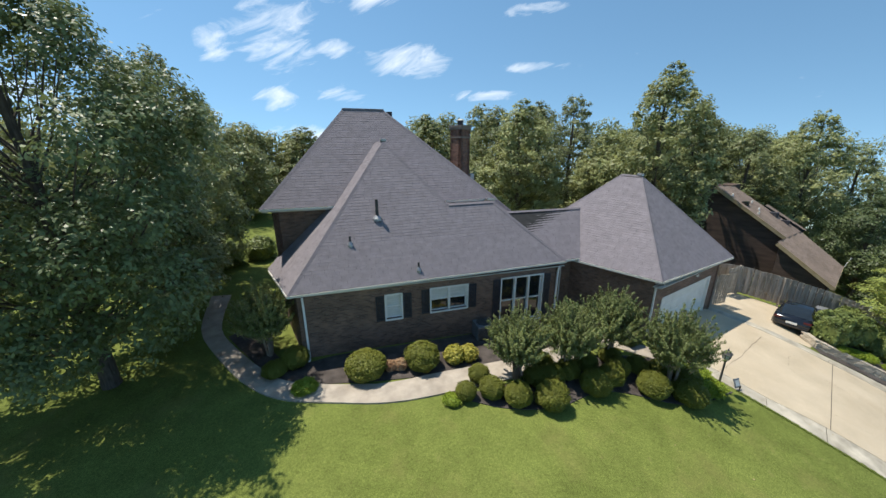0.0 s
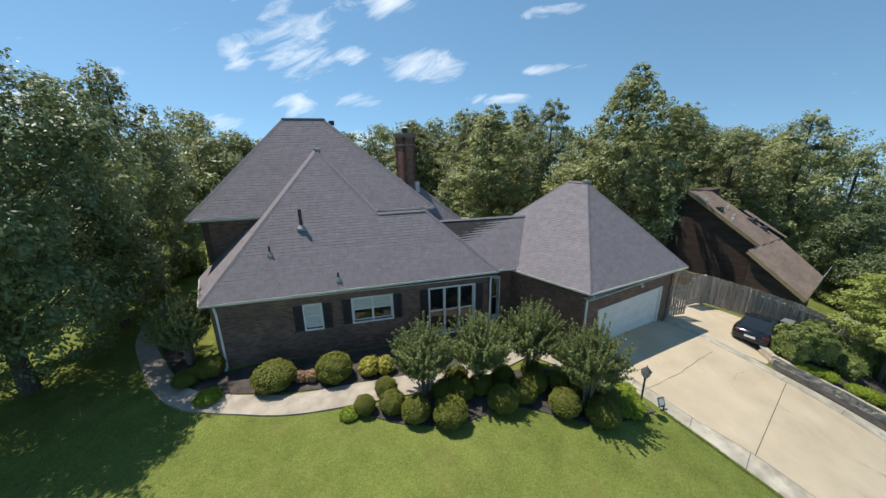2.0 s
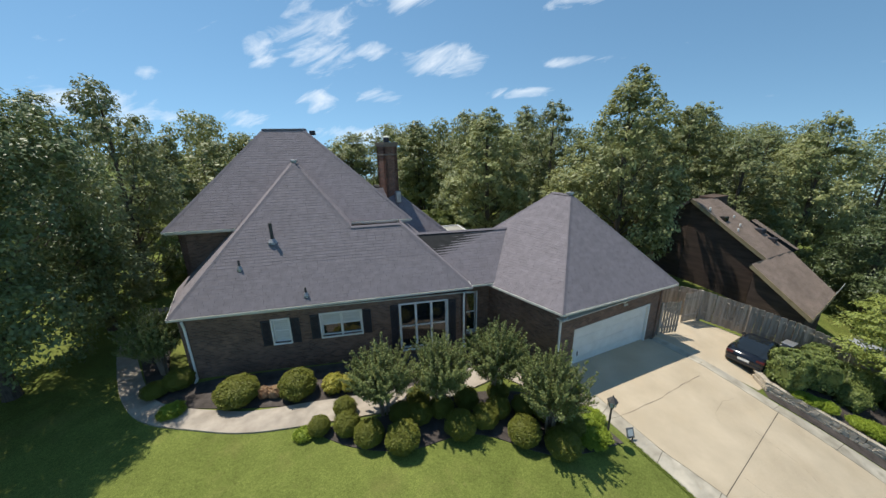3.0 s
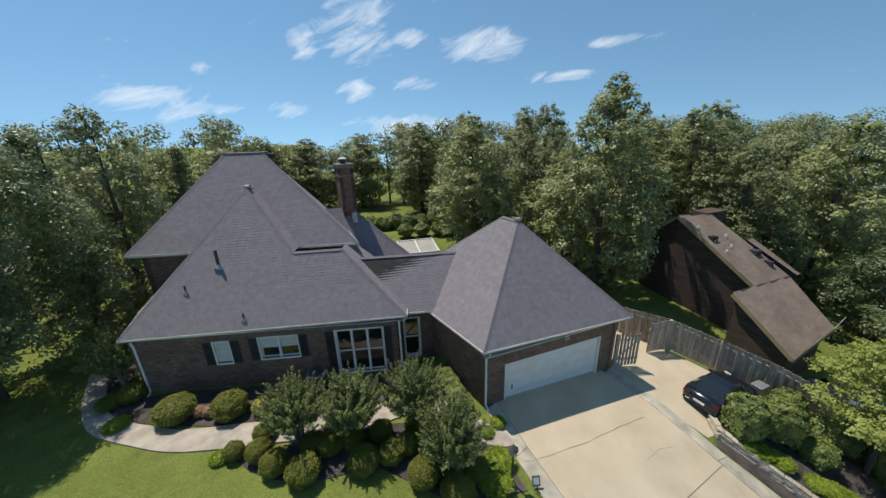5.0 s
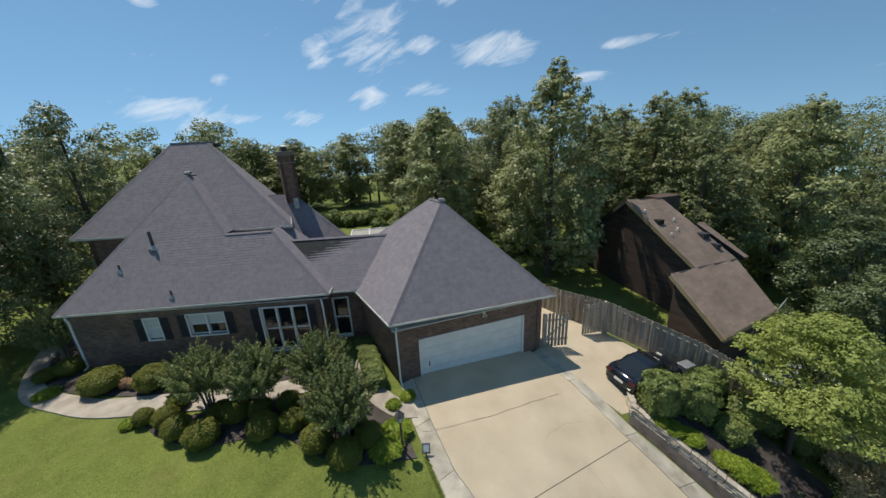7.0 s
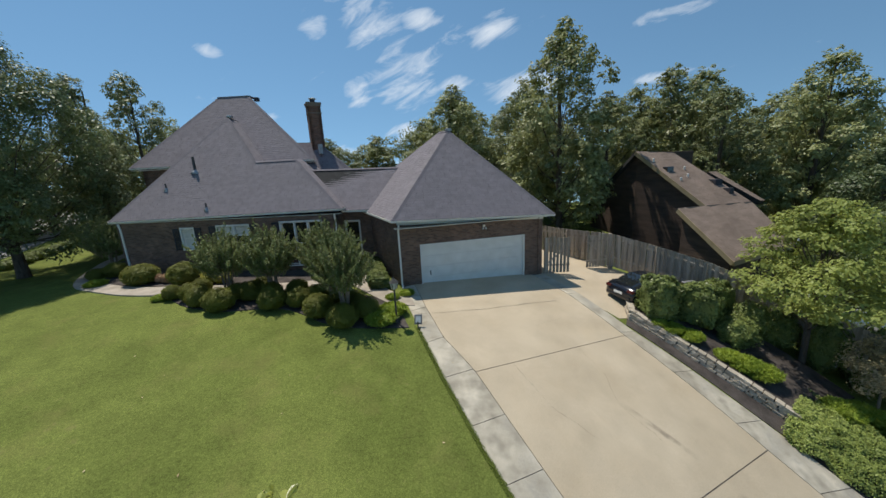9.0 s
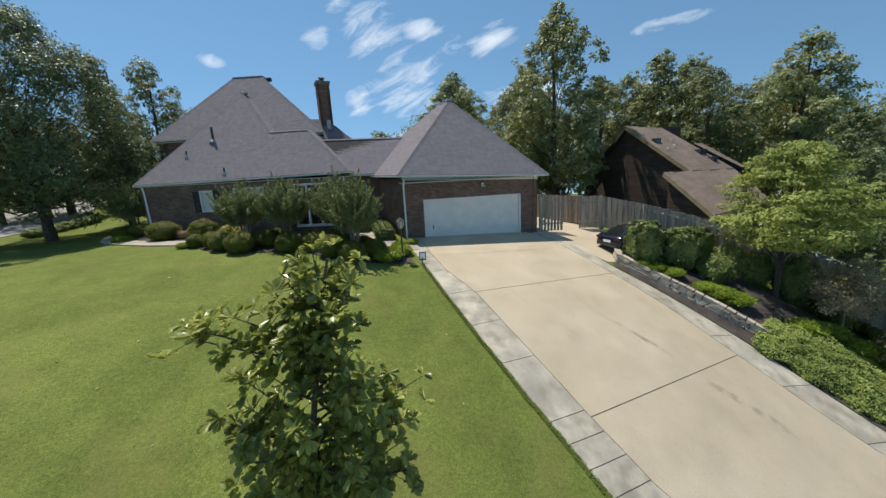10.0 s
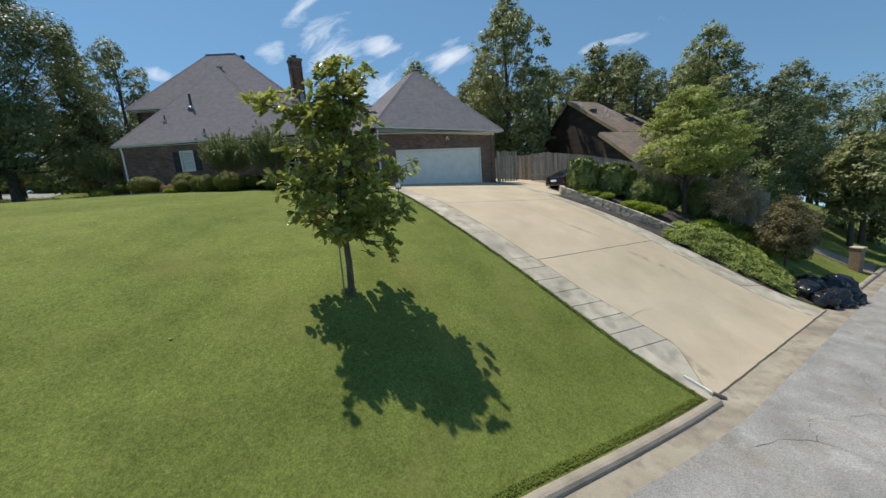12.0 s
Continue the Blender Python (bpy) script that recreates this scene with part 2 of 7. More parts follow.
def tyre_mark(m, a, b, width, depth):
    """A smudged dark streak from a to b, broken up by noise."""
    n, l = m.node_tree.nodes, m.node_tree.links
    bsdf = n["Principled BSDF"]
    base = bsdf.inputs["Base Color"].links[0].from_socket
    a, b = Vector((*a, 0)), Vector((*b, 0))
    d = (b - a).normalized()
    geo = n.new("ShaderNodeNewGeometry")

    def fade(axis, centre, half):
        dot = n.new("ShaderNodeVectorMath")
        dot.operation = "DOT_PRODUCT"
        l.new(geo.outputs["Position"], dot.inputs[0])
        dot.inputs[1].default_value = axis
        off = n.new("ShaderNodeMath")
        off.operation = "SUBTRACT"
        l.new(dot.outputs["Value"], off.inputs[0])
        off.inputs[1].default_value = centre
        ab = n.new("ShaderNodeMath")
        ab.operation = "ABSOLUTE"
        l.new(off.outputs[0], ab.inputs[0])
        r = n.new("ShaderNodeMapRange")
        r.interpolation_type = "SMOOTHSTEP"
        r.inputs["From Min"].default_value, r.inputs["From Max"].default_value = half, half * 0.3
        l.new(ab.outputs[0], r.inputs["Value"])
        return r.outputs[0]

    side = Vector((-d.y, d.x, 0))
    mid = (a + b) / 2
    t = n.new("ShaderNodeTexNoise")
    t.inputs["Scale"].default_value, t.inputs["Detail"].default_value = 3.2, 5.0
    l.new(geo.outputs["Position"], t.inputs["Vector"])
    rough = n.new("ShaderNodeMapRange")
    rough.inputs["From Min"].default_value, rough.inputs["From Max"].default_value = 0.40, 0.62
    l.new(t.outputs["Fac"], rough.inputs["Value"])
    prod = None
    for socket in (fade(d, mid.dot(d), (b - a).length / 2), fade(side, mid.dot(side), width), rough.outputs[0]):
        if prod is None:
            prod = socket
            continue
        mu = n.new("ShaderNodeMath")
        mu.operation = "MULTIPLY"
        l.new(prod, mu.inputs[0])
        l.new(socket, mu.inputs[1])
        prod = mu.outputs[0]
    sc = n.new("ShaderNodeMath")
    sc.operation = "MULTIPLY"
    l.new(prod, sc.inputs[0])
    sc.inputs[1].default_value = depth
    mix = n.new("ShaderNodeMix")
    mix.data_type = "RGBA"
    l.new(sc.outputs[0], mix.inputs[0])
    l.new(base, mix.inputs[6])
    mix.inputs[7].default_value = (0.16, 0.13, 0.10, 1)
    l.new(mix.outputs[2], bsdf.inputs["Base Color"])


speckle(CONCRETE, 1.1, 0.94, 1.05)
speckle(CONCRETE, 55.0, 0.90, 1.10)
speckle(STRIP, 2.2, 0.66, 1.14)
tyre_mark(CONCRETE, (5.9, -7.6), (7.3, -9.6), 0.13, 0.60)
tyre_mark(CONCRETE, (7.3, -10.0), (9.2, -12.2), 0.18, 0.50)
tyre_mark(CONCRETE, (4.6, -13.9), (4.7, -15.6), 0.30, 0.5)
PATHWAY = material("path_concrete", (0.345, 0.295, 0.24), (0.465, 0.405, 0.335), 0.9, 0.85, 0.3, fine=70, object_vary=0.15, spec=0.3)
speckle(PATHWAY, 2.2, 0.8, 1.1)
JOINT = material("joint_filler", (0.05, 0.045, 0.04), (0.12, 0.10, 0.08), 5, 0.95, 0.3)
ASPHALT = material("asphalt", (0.22, 0.213, 0.203), (0.34, 0.33, 0.315), 0.7, 0.9, 0.8, fine=70)
worn_patches(ASPHALT, 0.5, (0.22, 0.205, 0.185), 0.50, 0.66, 0.5)
worn_patches(ASPHALT, 0.9, (0.25, 0.215, 0.17), 0.54, 0.68, 0.55)
worn_patches(ASPHALT, 2.6, (0.42, 0.415, 0.40), 0.52, 0.66, 0.4)
worn_patches(CONCRETE, 0.35, (0.50, 0.38, 0.24), 0.52, 0.80, 0.35)
worn_patches(STRIP, 1.1, (0.22, 0.21, 0.19), 0.52, 0.66, 0.55)
speckle(ASPHALT, 1.6, 0.86, 1.1)
speckle(ASPHALT, 40.0, 0.75, 1.25)
KERB = material("kerb_concrete", (0.20, 0.17, 0.13), (0.40, 0.345, 0.27), 1.4, 0.9, 0.4)
GUTTER = material("gutter_concrete", (0.235, 0.200, 0.150), (0.385, 0.340, 0.265), 1.2, 0.9, 0.4)
worn_patches(GUTTER, 0.7, (0.16, 0.14, 0.115), 0.48, 0.62, 0.7)
worn_patches(GUTTER, 3.4, (0.17, 0.14, 0.11), 0.50, 0.66, 0.6)
BRICK = brick_material("brown_brick", (0.130, 0.080, 0.060), (0.225, 0.140, 0.105), (0.21, 0.175, 0.15))
CHIMNEYBRICK = brick_material("red_brown_brick", (0.150, 0.076, 0.054), (0.250, 0.128, 0.092), (0.20, 0.16, 0.13))
SHINGLE = material("grey_shingle", (0.164, 0.147, 0.160), (0.264, 0.239, 0.258), 3.5, 0.95, 0.3, fine=120, island_vary=0.22, spec=0.3, contrast=0.50)
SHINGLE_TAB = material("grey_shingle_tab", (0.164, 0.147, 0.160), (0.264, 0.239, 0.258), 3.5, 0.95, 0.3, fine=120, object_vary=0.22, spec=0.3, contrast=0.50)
SUNROOF = material("pale_roof_panel", (0.27, 0.25, 0.21), (0.36, 0.34, 0.29), 1.5, 0.6, 0.1)
RIDGE = material("ridge_shingle", (0.150, 0.136, 0.150), (0.235, 0.214, 0.232), 2.0, 0.95, 0.4, fine=120, island_vary=0.2, spec=0.3, contrast=0.5)
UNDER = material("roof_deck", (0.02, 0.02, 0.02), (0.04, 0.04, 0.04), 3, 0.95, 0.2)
WHITE = material("white_paint", (0.70, 0.69, 0.65), (0.83, 0.82, 0.79), 2.0, 0.55, 0.1)
CREAM = material("cream_gutter", (0.60, 0.57, 0.49), (0.76, 0.73, 0.65), 2.0, 0.5, 0.1)
SHUTTER = material("dark_shutter", (0.022, 0.022, 0.030), (0.045, 0.045, 0.055), 5, 0.6, 0.2)
GLASS = glass_material("window_glass", (0.015, 0.018, 0.02))
CURTAIN = material("white_blind", (0.55, 0.55, 0.52), (0.72, 0.71, 0.68), 3, 0.9, 0.1, stretch=(1, 1, 8))
FENCEWOOD = material("weathered_wood", (0.240, 0.205, 0.165), (0.480, 0.415, 0.345), 1.5, 0.9, 0.5, stretch=(6, 6, 0.6), object_vary=0.3)
RAKE = material("tan_rake_board", (0.26, 0.20, 0.11), (0.38, 0.30, 0.18), 2.0, 0.8, 0.2)
SIDING = material("brown_siding", (0.050, 0.033, 0.026), (0.100, 0.066, 0.049), 1.2, 0.85, 0.4, stretch=(1, 1, 4), object_vary=0.15)
BROWNROOF = material("brown_roof", (0.165, 0.122, 0.096), (0.250, 0.188, 0.150), 0.8, 0.95, 0.5, fine=110, island_vary=0.25)
BARK = material("bark", (0.055, 0.042, 0.032), (0.15, 0.12, 0.095), 4, 0.95, 0.8, stretch=(3, 3, 0.7), fine=25)
PALEBARK = material("smooth_bark", (0.20, 0.15, 0.11), (0.36, 0.29, 0.22), 3, 0.8, 0.4, stretch=(3, 3, 0.7))
LEAF_A = material("leaf_mid_green", (0.130, 0.148, 0.053), (0.385, 0.410, 0.168), 0.5, 0.48, 0, leaf=0.24, island_vary=0.35, object_vary=0.25, contrast=0.4, spec=0.4)
LEAF_B = material("leaf_dark_green", (0.106, 0.128, 0.051), (0.326, 0.356, 0.154), 0.5, 0.45, 0, leaf=0.22, island_vary=0.35, object_vary=0.25, contrast=0.4, spec=0.4)
LEAF_DARK = material("leaf_deep_green", (0.062, 0.090, 0.035), (0.200, 0.250, 0.100), 0.5, 0.45, 0, leaf=0.22, island_vary=0.35, object_vary=0.25, contrast=0.4, spec=0.4)
LEAF_C = material("leaf_crape_myrtle", (0.088, 0.118, 0.042), (0.300, 0.335, 0.125), 0.8, 0.5, 0, leaf=0.24, island_vary=0.35, contrast=0.4, spec=0.2)
LEAF_D = material("leaf_dogwood", (0.180, 0.225, 0.050), (0.415, 0.460, 0.135), 0.8, 0.5, 0, leaf=0.32, island_vary=0.35, contrast=0.4, spec=0.2)
LEAF_M = material("leaf_magnolia", (0.120, 0.150, 0.036), (0.460, 0.490, 0.120), 0.9, 0.30, 0, leaf=0.36, island_vary=0.5, contrast=0.45)
LEAF_BOX = material("leaf_boxwood", (0.108, 0.122, 0.020), (0.205, 0.215, 0.040), 1.0, 0.5, 0, leaf=0.2, island_vary=0.2, contrast=0.35, spec=0.2)
LEAF_GOLD = material("leaf_gold", (0.240, 0.240, 0.030), (0.500, 0.450, 0.100), 1.5, 0.5, 0, leaf=0.3, island_vary=0.4, spec=0.2)
LEAF_PINK = material("leaf_pink_edge", (0.280, 0.150, 0.080), (0.480, 0.340, 0.200), 1.5, 0.5, 0, leaf=0.3, island_vary=0.4, spec=0.2)
LEAF_LIRI = material("leaf_bright_green", (0.150, 0.225, 0.025), (0.340, 0.410, 0.060), 1.5, 0.5, 0, leaf=0.3, island_vary=0.35, spec=0.2)
LEAF_IVY = material("leaf_ivy", (0.165, 0.215, 0.052), (0.400, 0.460, 0.130), 0.9, 0.45, 0, leaf=0.2, island_vary=0.4, spec=0.2)
LEAF_HEDGE = material("leaf_hedge", (0.085, 0.118, 0.036), (0.260, 0.305, 0.092), 1.2, 0.4, 0, leaf=0.2, island_vary=0.4, spec=0.2)
LEAF_RED = material("leaf_reddish", (0.105, 0.095, 0.045), (0.245, 0.215, 0.105), 1.2, 0.5, 0, leaf=0.36, island_vary=0.4, spec=0.2)
LEAF_ROSE = material("leaf_pinkish_green", (0.240, 0.215, 0.110), (0.520, 0.430, 0.260), 0.8, 0.5, 0, leaf=0.3, island_vary=0.45, spec=0.2)
STONE = material("wall_stone", (0.31, 0.265, 0.20), (0.58, 0.505, 0.405), 2.0, 0.9, 0.7, fine=35, object_vary=0.45, contrast=0.4)
PILLARBRICK = material("pillar_brick", (0.16, 0.105, 0.075), (0.30, 0.22, 0.16), 9, 0.9, 0.6, stretch=(1, 1, 2.5))
LANE = material("gravel_lane", (0.22, 0.165, 0.12), (0.34, 0.27, 0.20), 2.5, 0.95, 0.6)
BLACKPAINT = material("black_car_paint", (0.006, 0.007, 0.010), (0.012, 0.013, 0.018), 2, 0.12, 0, spec=0.7)
TYRE = material("tyre_rubber", (0.012, 0.012, 0.012), (0.03, 0.03, 0.03), 6, 0.9, 0.3)
CHROME = material("chrome", (0.55, 0.55, 0.56), (0.7, 0.7, 0.7), 3, 0.18, 0, metal=1.0)
TAILRED = material("red_lamp_glass", (0.045, 0.005, 0.005), (0.09, 0.010, 0.008), 6, 0.15, 0)
SILVER = material("silver_paint", (0.50, 0.52, 0.54), (0.62, 0.64, 0.66), 2, 0.25, 0, metal=0.4)
IRON = material("dark_iron", (0.03, 0.03, 0.03), (0.09, 0.085, 0.08), 6, 0.6, 0.3)
LAMPGLASS = material("lamp_glass", (0.45, 0.45, 0.42), (0.62, 0.62, 0.58), 6, 0.15, 0)
DARKPIPE = material("dark_vent_metal", (0.035, 0.035, 0.037), (0.075, 0.075, 0.078), 6, 0.6, 0.1)
PIPE = material("vent_metal", (0.25, 0.25, 0.25), (0.45, 0.45, 0.46), 6, 0.4, 0.1, metal=0.6)
BAGBLACK = material("black_plastic", (0.010, 0.010, 0.011), (0.025, 0.025, 0.028), 4, 0.22, 0.5, fine=12)
GREYBIN = material("grey_plastic", (0.10, 0.11, 0.12), (0.18, 0.19, 0.20), 4, 0.5, 0.1)


# ---- building tools ----
class Shape:
    """Collects points, faces and wall coordinates for one mesh."""

    def __init__(self):
        self.v, self.f, self.uv = [], [], []

    def poly(self, pts, uv=None):
        i = len(self.v)
        self.v += [tuple(p) for p in pts]
        self.f.append(tuple(range(i, i + len(pts))))
        self.uv += uv if uv else [(0.0, 0.0)] * len(pts)

    def box(self, lo, hi, m=None):
        (x0, y0, z0), (x1, y1, z1) = lo, hi
        c = [(x0, y0, z0), (x1, y0, z0), (x1, y1, z0), (x0, y1, z0), (x0, y0, z1), (x1, y0, z1), (x1, y1, z1), (x0, y1, z1)]
        if m is not None:
            c = [tuple(m @ Vector(p)) for p in c]
        for q in ((0, 3, 2, 1), (4, 5, 6, 7), (0, 1, 5, 4), (1, 2, 6, 5), (2, 3, 7, 6), (3, 0, 4, 7)):
            self.poly([c[k] for k in q])
        return self

    def beam(self, a, b, w, h, up=(0, 0, 1)):
        """A bar of width w and height h from a to b."""
        a, b = Vector(a), Vector(b)
        d = (b - a).normalized()
        s = d.cross(Vector(up)).normalized() * (w / 2)
        u = s.cross(d).normalized() * (h / 2)
        c = [a - s - u, a + s - u, a + s + u, a - s + u, b - s - u, b + s - u, b + s + u, b - s + u]
        for q in ((0, 1, 2, 3), (7, 6, 5, 4), (0, 4, 5, 1), (1, 5, 6, 2), (2, 6, 7, 3), (3, 7, 4, 0)):
            self.poly([c[k] for k in q])
        return self

    def tube(self, path, radii, sides=8):
        rings = []
        path = [Vector(p) for p in path]
        for k, p in enumerate(path):
            d = (path[min(k + 1, len(path) - 1)] - path[max(k - 1, 0)]).normalized()
            s = d.cross(Vector((0.31, 0.87, 0.2))).normalized()
            t = d.cross(s)
            rings.append([p + (s * math.cos(a) + t * math.sin(a)) * radii[k] for a in (2 * math.pi * j / sides for j in range(sides))])
        for r0, r1 in zip(rings, rings[1:]):
            for j in range(sides):
                self.poly([r0[j], r0[(j + 1) % sides], r1[(j + 1) % sides], r1[j]])
        self.poly(rings[-1])
        self.poly(rings[0][::-1])
        return self

    def lathe(self, base, profile, sides=16):
        """Turns (radius, height) pairs round an upright axis at base."""
        b = Vector(base)
        rings = [[b + Vector((r * math.cos(a), r * math.sin(a), z)) for a in (2 * math.pi * j / sides for j in range(sides))] for r, z in profile]
        for r0, r1 in zip(rings, rings[1:]):
            for j in range(sides):
                self.poly([r0[j], r0[(j + 1) % sides], r1[(j + 1) % sides], r1[j]])
        self.poly(rings[-1])
        self.poly(rings[0][::-1])
        return self

    def wall(self, a, b, z0, z1, t, holes=(), z1b=None):
        """An upright wall from a to b (plan), t thick to its left-hand back, with holes (s0, s1, h0, h1) along it."""
        a, b = Vector((*a, 0)), Vector((*b, 0))
        d = b - a
        n = d.length
        d.normalize()
        back = Vector((-d.y, d.x, 0)) * t
        xs = sorted({0, n, *[h[0] for h in holes], *[h[1] for h in holes]})
        zs = sorted({z0, z1, *[h[2] for h in holes], *[h[3] for h in holes]})
        for s0, s1 in zip(xs, xs[1:]):
            for h0, h1 in zip(zs, zs[1:]):
                sm, hm = (s0 + s1) / 2, (h0 + h1) / 2
                if any(k[0] < sm < k[1] and k[2] < hm < k[3] for k in holes):
                    continue
                c = [a + d * s0, a + d * s1]
                q = [(*c[0].xy, h0), (*c[1].xy, h0), (*c[1].xy, h1), (*c[0].xy, h1)]
                self.poly(q, [(s0, h0), (s1, h0), (s1, h1), (s0, h1)])
                self.poly([tuple(Vector(p) + back) for p in q][::-1], [(s0, h1), (s1, h1), (s1, h0), (s0, h0)])
        for s0, s1, h0, h1 in [(0, n, z0, z1), *holes]:
            e = [a + d * s0, a + d * s1]
            ring = [(*e[0].xy, h0), (*e[1].xy, h0), (*e[1].xy, h1), (*e[0].xy, h1)]
            for k in range(4):
                p, q = Vector(ring[k]), Vector(ring[(k + 1) % 4])
                w = (q - p).length
                self.poly([p, q, q + back, p + back], [(0, 0), (w, 0), (w, t), (0, t)])
        return self

    def data(self, name):
        me = bpy.data.meshes.new(name)
        me.from_pydata(self.v, [], self.f)
        layer = me.uv_layers.new(name="UVMap")
        layer.data.foreach_set("uv", np.array(self.uv, dtype=np.float32).ravel())
        me.validate()
        return me


def part(name, shape, mat, parent=None, label="", smooth=False, bevel=0.0):
    me = shape if isinstance(shape, bpy.types.Mesh) else shape.data(name)
    if bevel:
        bm = bmesh.new()
        bm.from_mesh(me)
        bmesh.ops.remove_doubles(bm, verts=bm.verts, dist=1e-4)
        bmesh.ops.bevel(bm, geom=list(bm.edges), offset=bevel, segments=2, affect="EDGES", profile=0.5)
        bm.to_mesh(me)
        bm.free()
    if not smooth and not bevel and isinstance(shape, Shape) and len(shape.v) < 3000:
        bm = bmesh.new()
        bm.from_mesh(me)
        bmesh.ops.remove_doubles(bm, verts=bm.verts, dist=1e-4)
        bm.to_mesh(me)
        bm.free()
    if smooth:
        bm = bmesh.new()
        bm.from_mesh(me)
        bmesh.ops.remove_doubles(bm, verts=bm.verts, dist=1e-4)
        bm.to_mesh(me)
        bm.free()
        me.polygons.foreach_set("use_smooth", [True] * len(me.polygons))
    if not me.materials:
        me.materials.append(mat)
    ob = new(name, me)
    if parent is not None:
        ob.parent = parent
    if label:
        tagged(ob, label)
    return ob


def thing(name, label, category, group="", kind="", at=(0, 0, 0)):
    ob = new(name)
    ob.empty_display_size = 0.2
    ob.location = at
    return tagged(ob, label, category, group, kind)


def piece(name, me, parent, m):
    """One of many alike pieces on shared mesh data."""
    ob = new(name, me)
    ob.parent = parent
    ob.matrix_basis = m
    return ob


def lerp(table, y):
    """Piecewise-linear: x at y from rows (y, x) in falling y."""
    for (ya, xa), (yb, xb) in zip(table, table[1:]):
        if y >= yb:
            return xa + (xb - xa) * (y - ya) / (yb - ya)
    (ya, xa), (yb, xb) = table[-2:]
    return xa + (xb - xa) * (y - ya) / (yb - ya)


def soft(x, w):
    x = x / w
    return w * (x if x > 30 else math.log1p(math.exp(x)) if x > -30 else 0.0)


def land(x, y):
    """Height of the ground: level round the house, falling to the street in front and gently away far behind."""
    s = soft(-1.916 - (y - 0.3132 * x), 3.5475)
    h = 0.3749 - 0.016 * x + 0.0233 * y - 0.122 * s - 0.0159 * s * s
    street = -5.35 - 0.055 * x + 0.012 * (y + 16)
    h = street + soft(h - street, 0.5)
    h += 0.42 * math.exp(-((x + 2.6) ** 2 + (y + 12.4) ** 2) / 9.0) - 0.06 * soft(-15.0 - x, 2)
    # falls away behind and to the right, rises gently beyond the far road
    east = 1 / (1 + math.exp(-max(-60, min(60, (x + 14) / 3))))
    h += 0.06 * soft(-28.0 - x, 2)
    far = soft(math.hypot(x, y - 2) - 34, 4)
    return h - 0.11 * far * east + (2.6 * math.tanh(far * 0.05) - 0.04 * soft(math.hypot(x, y) - 80, 8)) * (1 - east)


def leaves(name, pts, out, size, mat, parent, aspect=0.55, droop=0.2, rng=None, label="", lay=0.0):
    """Many pointed leaves as one mesh: pts centres, out rough outward directions."""
    rng = rng or np.random.default_rng(1)
    n = len(pts)
    out = out / (np.linalg.norm(out, axis=1, keepdims=True) + 1e-6)
    axis = out + rng.normal(0, 0.75, (n, 3))
    axis[:, 2] -= droop
    axis /= np.linalg.norm(axis, axis=1, keepdims=True)
    side = np.cross(axis, rng.normal(0, 1, (n, 3)) * [0.55, 0.55, 1.0])
    side /= np.linalg.norm(side, axis=1, keepdims=True) + 1e-6
    if lay:
        # blades lie across their outward direction, tilted by chance
        up = out + [0, 0, 0.35] + rng.normal(0, lay, (n, 3))
        up /= np.linalg.norm(up, axis=1, keepdims=True)
        axis = np.cross(up, rng.normal(0, 1, (n, 3)))
        axis /= np.linalg.norm(axis, axis=1, keepdims=True) + 1e-6
        side = np.cross(up, axis)
    s = size * rng.uniform(0.65, 1.35, (n, 1))
    w = s * aspect * 0.5
    v = np.empty((n, 4, 3))
    v[:, 0] = pts - axis * s * 0.5
    v[:, 1] = pts + side * w - axis * s * 0.05
    v[:, 2] = pts + axis * s * 0.5
    v[:, 3] = pts - side * w - axis * s * 0.05
    me = bpy.data.meshes.new(name)
    me.vertices.add(4 * n)
    me.vertices.foreach_set("co", v.astype(np.float32).ravel())
    me.loops.add(4 * n)
    me.loops.foreach_set("vertex_index", np.arange(4 * n, dtype=np.int32))
    me.polygons.add(n)
    me.polygons.foreach_set("loop_start", np.arange(0, 4 * n, 4, dtype=np.int32))
    me.update(calc_edges=True)
    me.materials.append(mat)
    return part(name, me, mat, parent, label)


def ball_points(rng, n, radii, shell=0.55):
    d = rng.normal(0, 1, (n, 3))
    d /= np.linalg.norm(d, axis=1, keepdims=True)
    r = shell + (1 - shell) * rng.random((n, 1)) ** 0.6
    return d * r * np.array(radii), d


